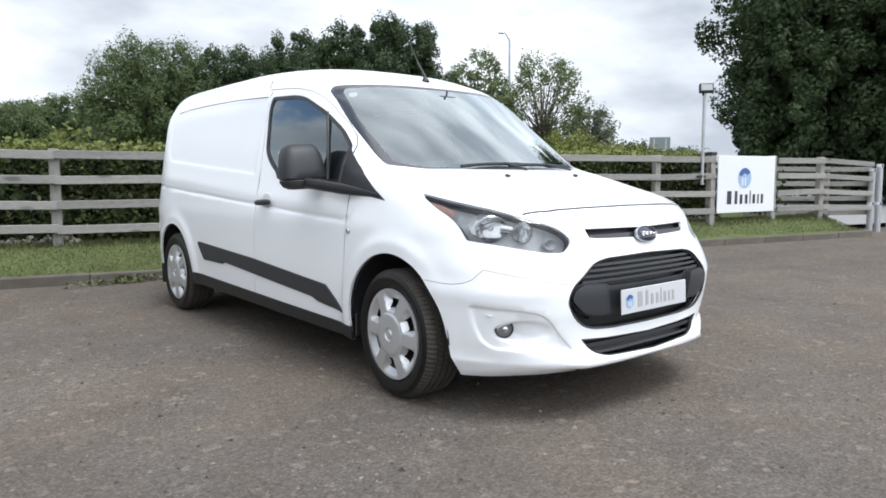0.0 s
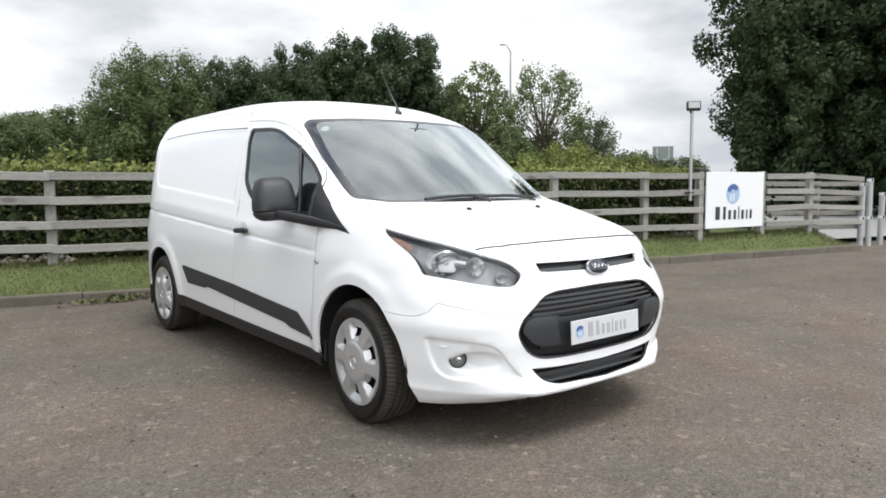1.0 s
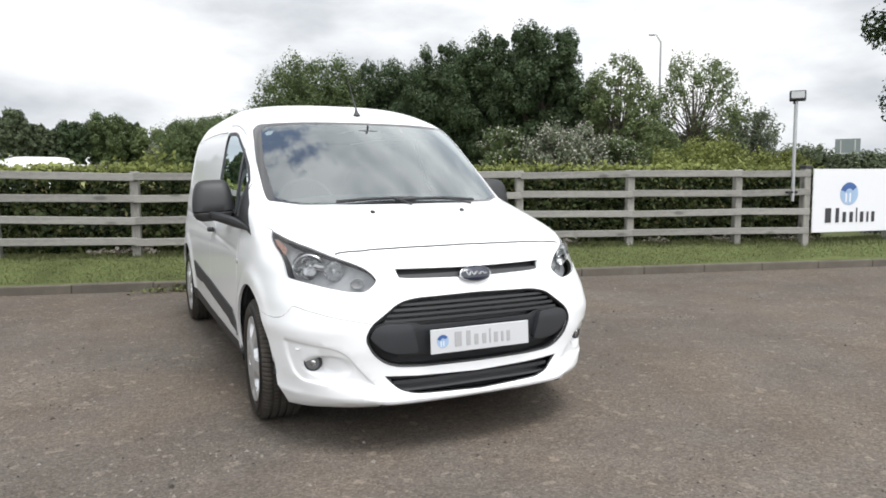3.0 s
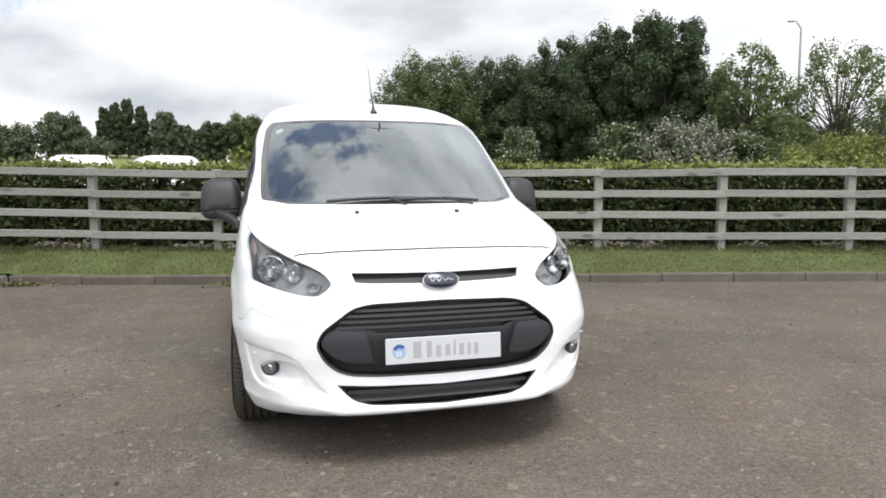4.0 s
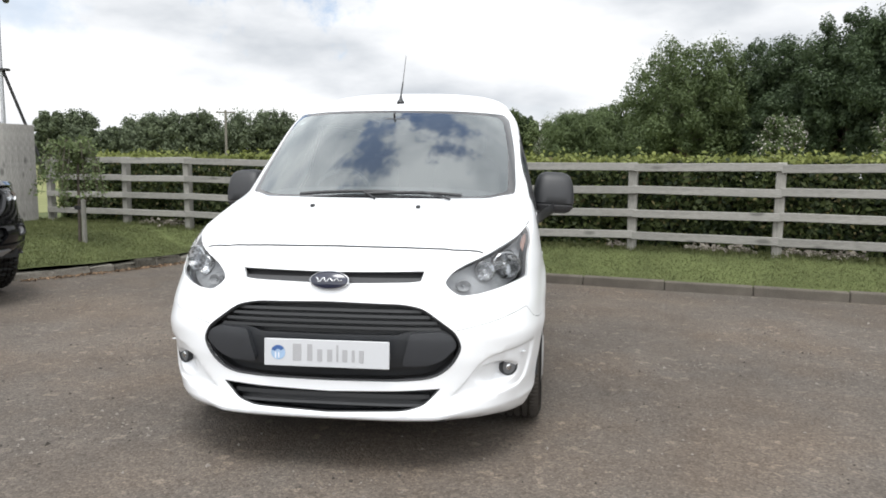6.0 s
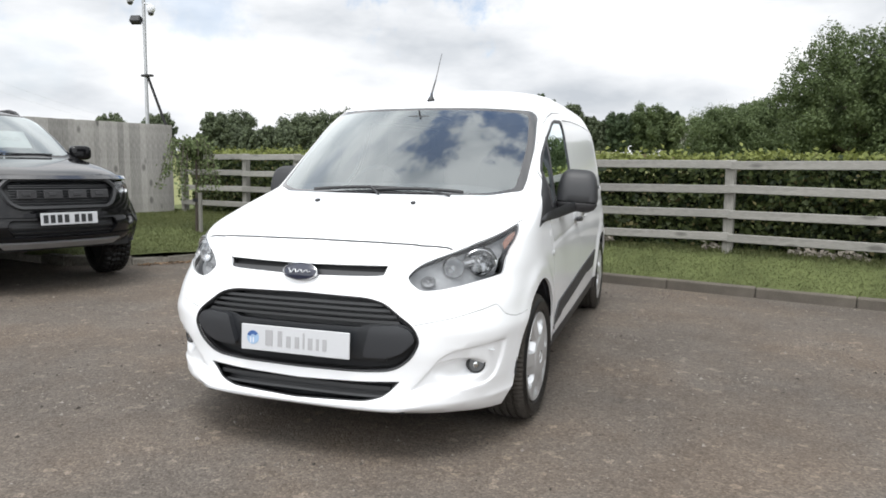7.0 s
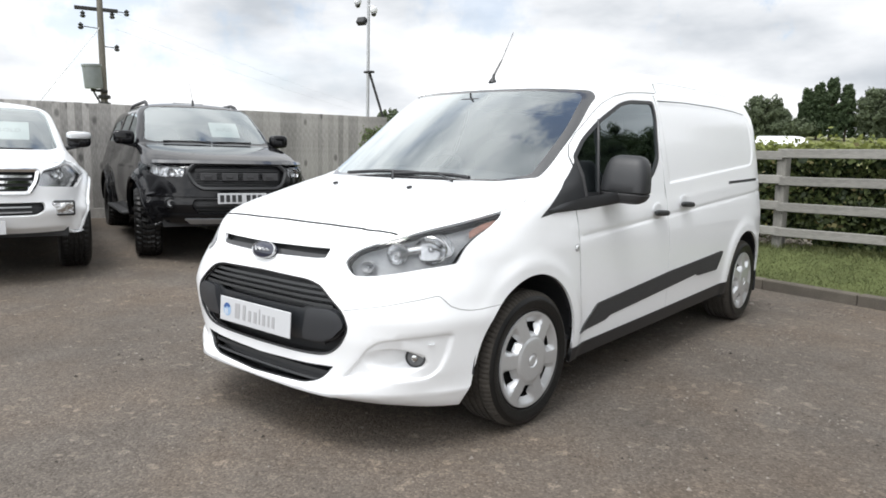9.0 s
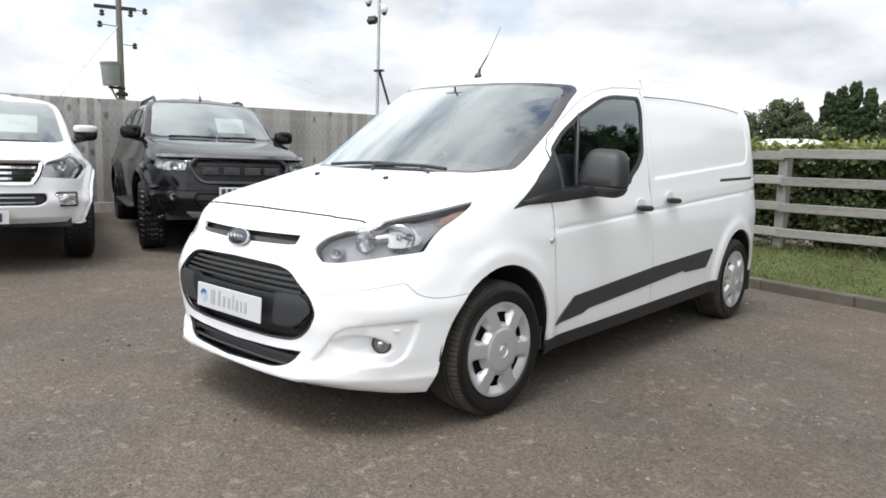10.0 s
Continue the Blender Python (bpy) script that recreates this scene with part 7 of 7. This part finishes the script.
for dy, z in ((-0.5, 5.2), (0.36, 5.25), (0.8, 5.38)):
    part("insulator", lathe(insul, 12, "z"), BLACKP, up, smooth=True, m=pose(-0.15 + dy * 0.35, dy * 0.92, z))
for dy, z in ((-0.62, 4.9), (0.5, 4.36)):
    pin = part("insulator_pin", rod(bmesh.new(), (-0.13, 0.0, z), (-0.13, dy, z), 0.014, 0.014, 6), DARKMETAL, up)
    part("insulator", lathe(insul, 12, "z"), BLACKP, pin, smooth=True, m=pose(-0.13, dy, z - 0.1))
for z in (4.95, 5.45):
    part("overhead_wire", tube(bmesh.new(), [Vector((-0.1 - 3.0 * k, 0.5 + 4.5 * k, z - 0.14 * k + 0.014 * k * k)) for k in range(11)], 0.003, 4), STEEL, up)
part("stay_wire", rod(bmesh.new(), (0, -0.1, 4.9), (-0.5, -3.4, 0.4), 0.012, seg=4), STEEL, up)

# ---- street lamp, road sign, cars beyond the hedge ----
sl = empty("street_lamp", pose(28.5, 28.6, 0.0), "tall grey street lamp beyond the trees", "street lamp")
part("column", rod(bmesh.new(), (0, 0, 0), (0, 0, 9.6), 0.11, 0.06, 12), STEEL, sl)
part("arm", rod(bmesh.new(), (0, 0, 9.55), (-0.22, 0.15, 9.98), 0.05, 0.04), STEEL, sl)
part("lantern", blob((0.42, 0.2, 0.11), 3), STEEL, sl, smooth=True, m=pose(-0.42, 0.28, 9.98, 0, 0, -35))
rs_ = empty("road_sign", pose(74.2, 47.7, 0.0), "back of a large grey road sign on two posts", "sign")
part("panel", one_box((0, 0, 4.85), (2.5, 0.08, 2.4), 0.02, m=pose(0, 0, 0, 0, 0, -52)), mat("sign_back", (0.16, 0.19, 0.2), 0.6, vary=0.1), rs_)
for dx in (-0.7, 0.7):
    part("post", rod(bmesh.new(), (dx * 0.62, -dx * 0.79, 0), (dx * 0.62, -dx * 0.79, 5.9), 0.09), STEEL, rs_)
part("stiffener", one_box((0, 0, 4.4), (2.3, 0.16, 0.1), 0.01, m=pose(0, 0, 0, 0, 0, -52)), STEEL, rs_)


def far_car(x, y, rz, label):
    c = empty("parked_car", pose(x, y, 0.0, 0, 0, rz), label, "car", "cars beyond the hedge")
    part("body", blob((1.8, 4.4, 0.9), 5), PAINT, c, smooth=True, m=pose(0, 0, 0.75))
    part("cabin", blob((1.75, 3.6, 1.5), 6), PAINT, c, smooth=True, m=pose(0, 0.3, 1.34))
    part("glass_band", blob((1.78, 2.4, 0.4), 6), GLOSSB, c, smooth=True, m=pose(0, -0.2, 1.6))
    for sg in (1, -1):
        for yy_ in (-1.35, 1.35):
            part("wheel", lathe([(0.0, -0.1), (0.3, -0.1), (0.32, -0.06), (0.32, 0.06), (0.3, 0.1), (0.0, 0.1)], 20), RUBBER, c, m=pose(sg * 0.85, yy_, 0.32))
    return c


far_car(-5.8, 19.8, 14, "white van parked beyond the hedge, only its roof in sight")
far_car(-3.35, 19.8, 14, "white car parked beyond the hedge, only its roof in sight")

fp_ = empty("far_utility_pole", pose(-24.6, 54.3, 0.0), "distant timber electricity pole with a crossarm", "pole")
part("pole", rod(bmesh.new(), (0, 0, 0), (0, 0, 6.6), 0.13, 0.1, 8), POLEW, fp_)
part("cross_arm", one_box((0, 0, 6.4), (1.7, 0.12, 0.12), 0.01), POLEW, fp_)

# ---- staked sapling in the bed, weeds at the kerb ----
sap = empty("sapling", pose(-5.0, 4.95, 0.33), "young weeping tree tied to a short stake", "tree")
tr = bmesh.new()
rod(tr, (0, 0, -0.05), (0.02, 0, 1.1), 0.022, 0.014, 8)
g = np.random.default_rng(5)
lp = []
for i in range(34):
    a = g.uniform(0, 2 * math.pi)
    r1 = g.uniform(0.15, 0.55)
    p0, p1, p2 = Vector((0.02, 0, 1.05)), Vector((r1 * 0.6 * math.cos(a), r1 * 0.6 * math.sin(a), 1.22 + g.uniform(-0.06, 0.12))), Vector((r1 * math.cos(a), r1 * math.sin(a), g.uniform(0.4, 0.85)))
    rod(tr, p0, p1, 0.006, 0.004, 5), rod(tr, p1, p2, 0.004, 0.002, 5)
    for k in range(60):
        t = g.uniform(0, 1)
        b = p0.lerp(p1, t * 2) if t < 0.5 else p1.lerp(p2, t * 2 - 1)
        lp.append((b.x + g.normal(0, 0.03), b.y + g.normal(0, 0.03), b.z + g.normal(0, 0.03)))
part("trunk", tr, BARK, sap)
part("crown", leaves_on(g, "sapling_leaves", np.array(lp), np.tile([[0, 0, 0.4]], (len(lp), 1)), 0.055, 1.2), LEAFL, sap)
part("stake", one_box((0.07, 0, 0.25), (0.045, 0.045, 0.6), 0.004), FENCEM, sap)
part("tie", lathe([(0.045, 0.42), (0.05, 0.42), (0.05, 0.47), (0.045, 0.47)], 12, "z"), BLACKP, sap)
wd = []
for cx, cy, sp_ in ((-0.95, 4.93, 0.22), (-0.75, 4.9, 0.15), (-3.5, 5.55, 0.12)):
    for k in range(90):
        wd.append((cx + g.normal(0, sp_), cy + g.normal(0, 0.05), abs(g.normal(0, 0.03)) + 0.012))
tagged(part("kerb_weeds", leaves_on(g, "weeds", np.array(wd), np.tile([[0, 0, 1.0]], (len(wd), 1)), 0.05, 0.8), BLADE), "small green weeds along the kerb", "weeds", kind="stuff")
tall = bmesh.new()
shp, sho = [], []
for k in range(9):
    b = Vector((-1.2 + 0.05 * k, 6.6, 1.38))
    e = b + Vector((g.normal(0.06, 0.16), g.normal(0, 0.05), g.uniform(0.18, 0.42)))
    for j in range(12):
        q = b.lerp(e, j / 11)
        shp.append((q.x + g.normal(0, 0.04), q.y, q.z)), sho.append((0, -0.4, 0.5))
tagged(part("shoot", leaves_on(g, "shoots", np.array(shp), np.array(sho), 0.09), HEDGET, hedge), kind="stuff")

# ---- loose grit on the yard ----
gn = 9000
gx, gy = g.uniform(-7, 9, gn), g.uniform(-4.2, 4.8, gn)
# drifts of debris, thicker in places
cl = np.stack([g.uniform(-4.5, 5.0, 46), g.uniform(-3.0, 4.0, 46)], 1)
pick = g.integers(0, len(cl), 2600)
gx = np.r_[gx, cl[pick, 0] + g.normal(0, 0.16, len(pick))]
gy = np.r_[gy, cl[pick, 1] + g.normal(0, 0.09, len(pick))]
okk = np.array([b < kerb_y(a) - 0.03 and not (a < -3.6 and b > 2.8) for a, b in zip(gx, gy)])
gx, gy = gx[okk], gy[okk]
gs_ = g.gamma(1.5, 0.0021, len(gx)) + 0.003
vv, fc = [], []
base = np.array([(1, 0, 0), (-0.5, 0.87, 0), (-0.5, -0.87, 0), (0.1, 0.05, 0.7)])
for i, (a, b, s_) in enumerate(zip(gx, gy, gs_)):
    t = g.uniform(0, 6.28)
    rot = np.array([[math.cos(t), -math.sin(t), 0], [math.sin(t), math.cos(t), 0], [0, 0, 1]])
    vv += list((base * g.uniform(0.6, 1.3, (4, 1))) @ rot.T * s_ + [a, b, yard_z(a, b)])
    k = 4 * i
    fc += [(k, k + 1, k + 3), (k + 1, k + 2, k + 3), (k + 2, k, k + 3)]
tagged(part("grit", mesh_of("grit", vv, fc), mat("loose_grit", (0.07, 0.06, 0.05), 0.9, vary=0.4, island=1.6, color2=(0.21, 0.188, 0.165))), "loose stone grit scattered on the tarmac", "gravel", kind="stuff")
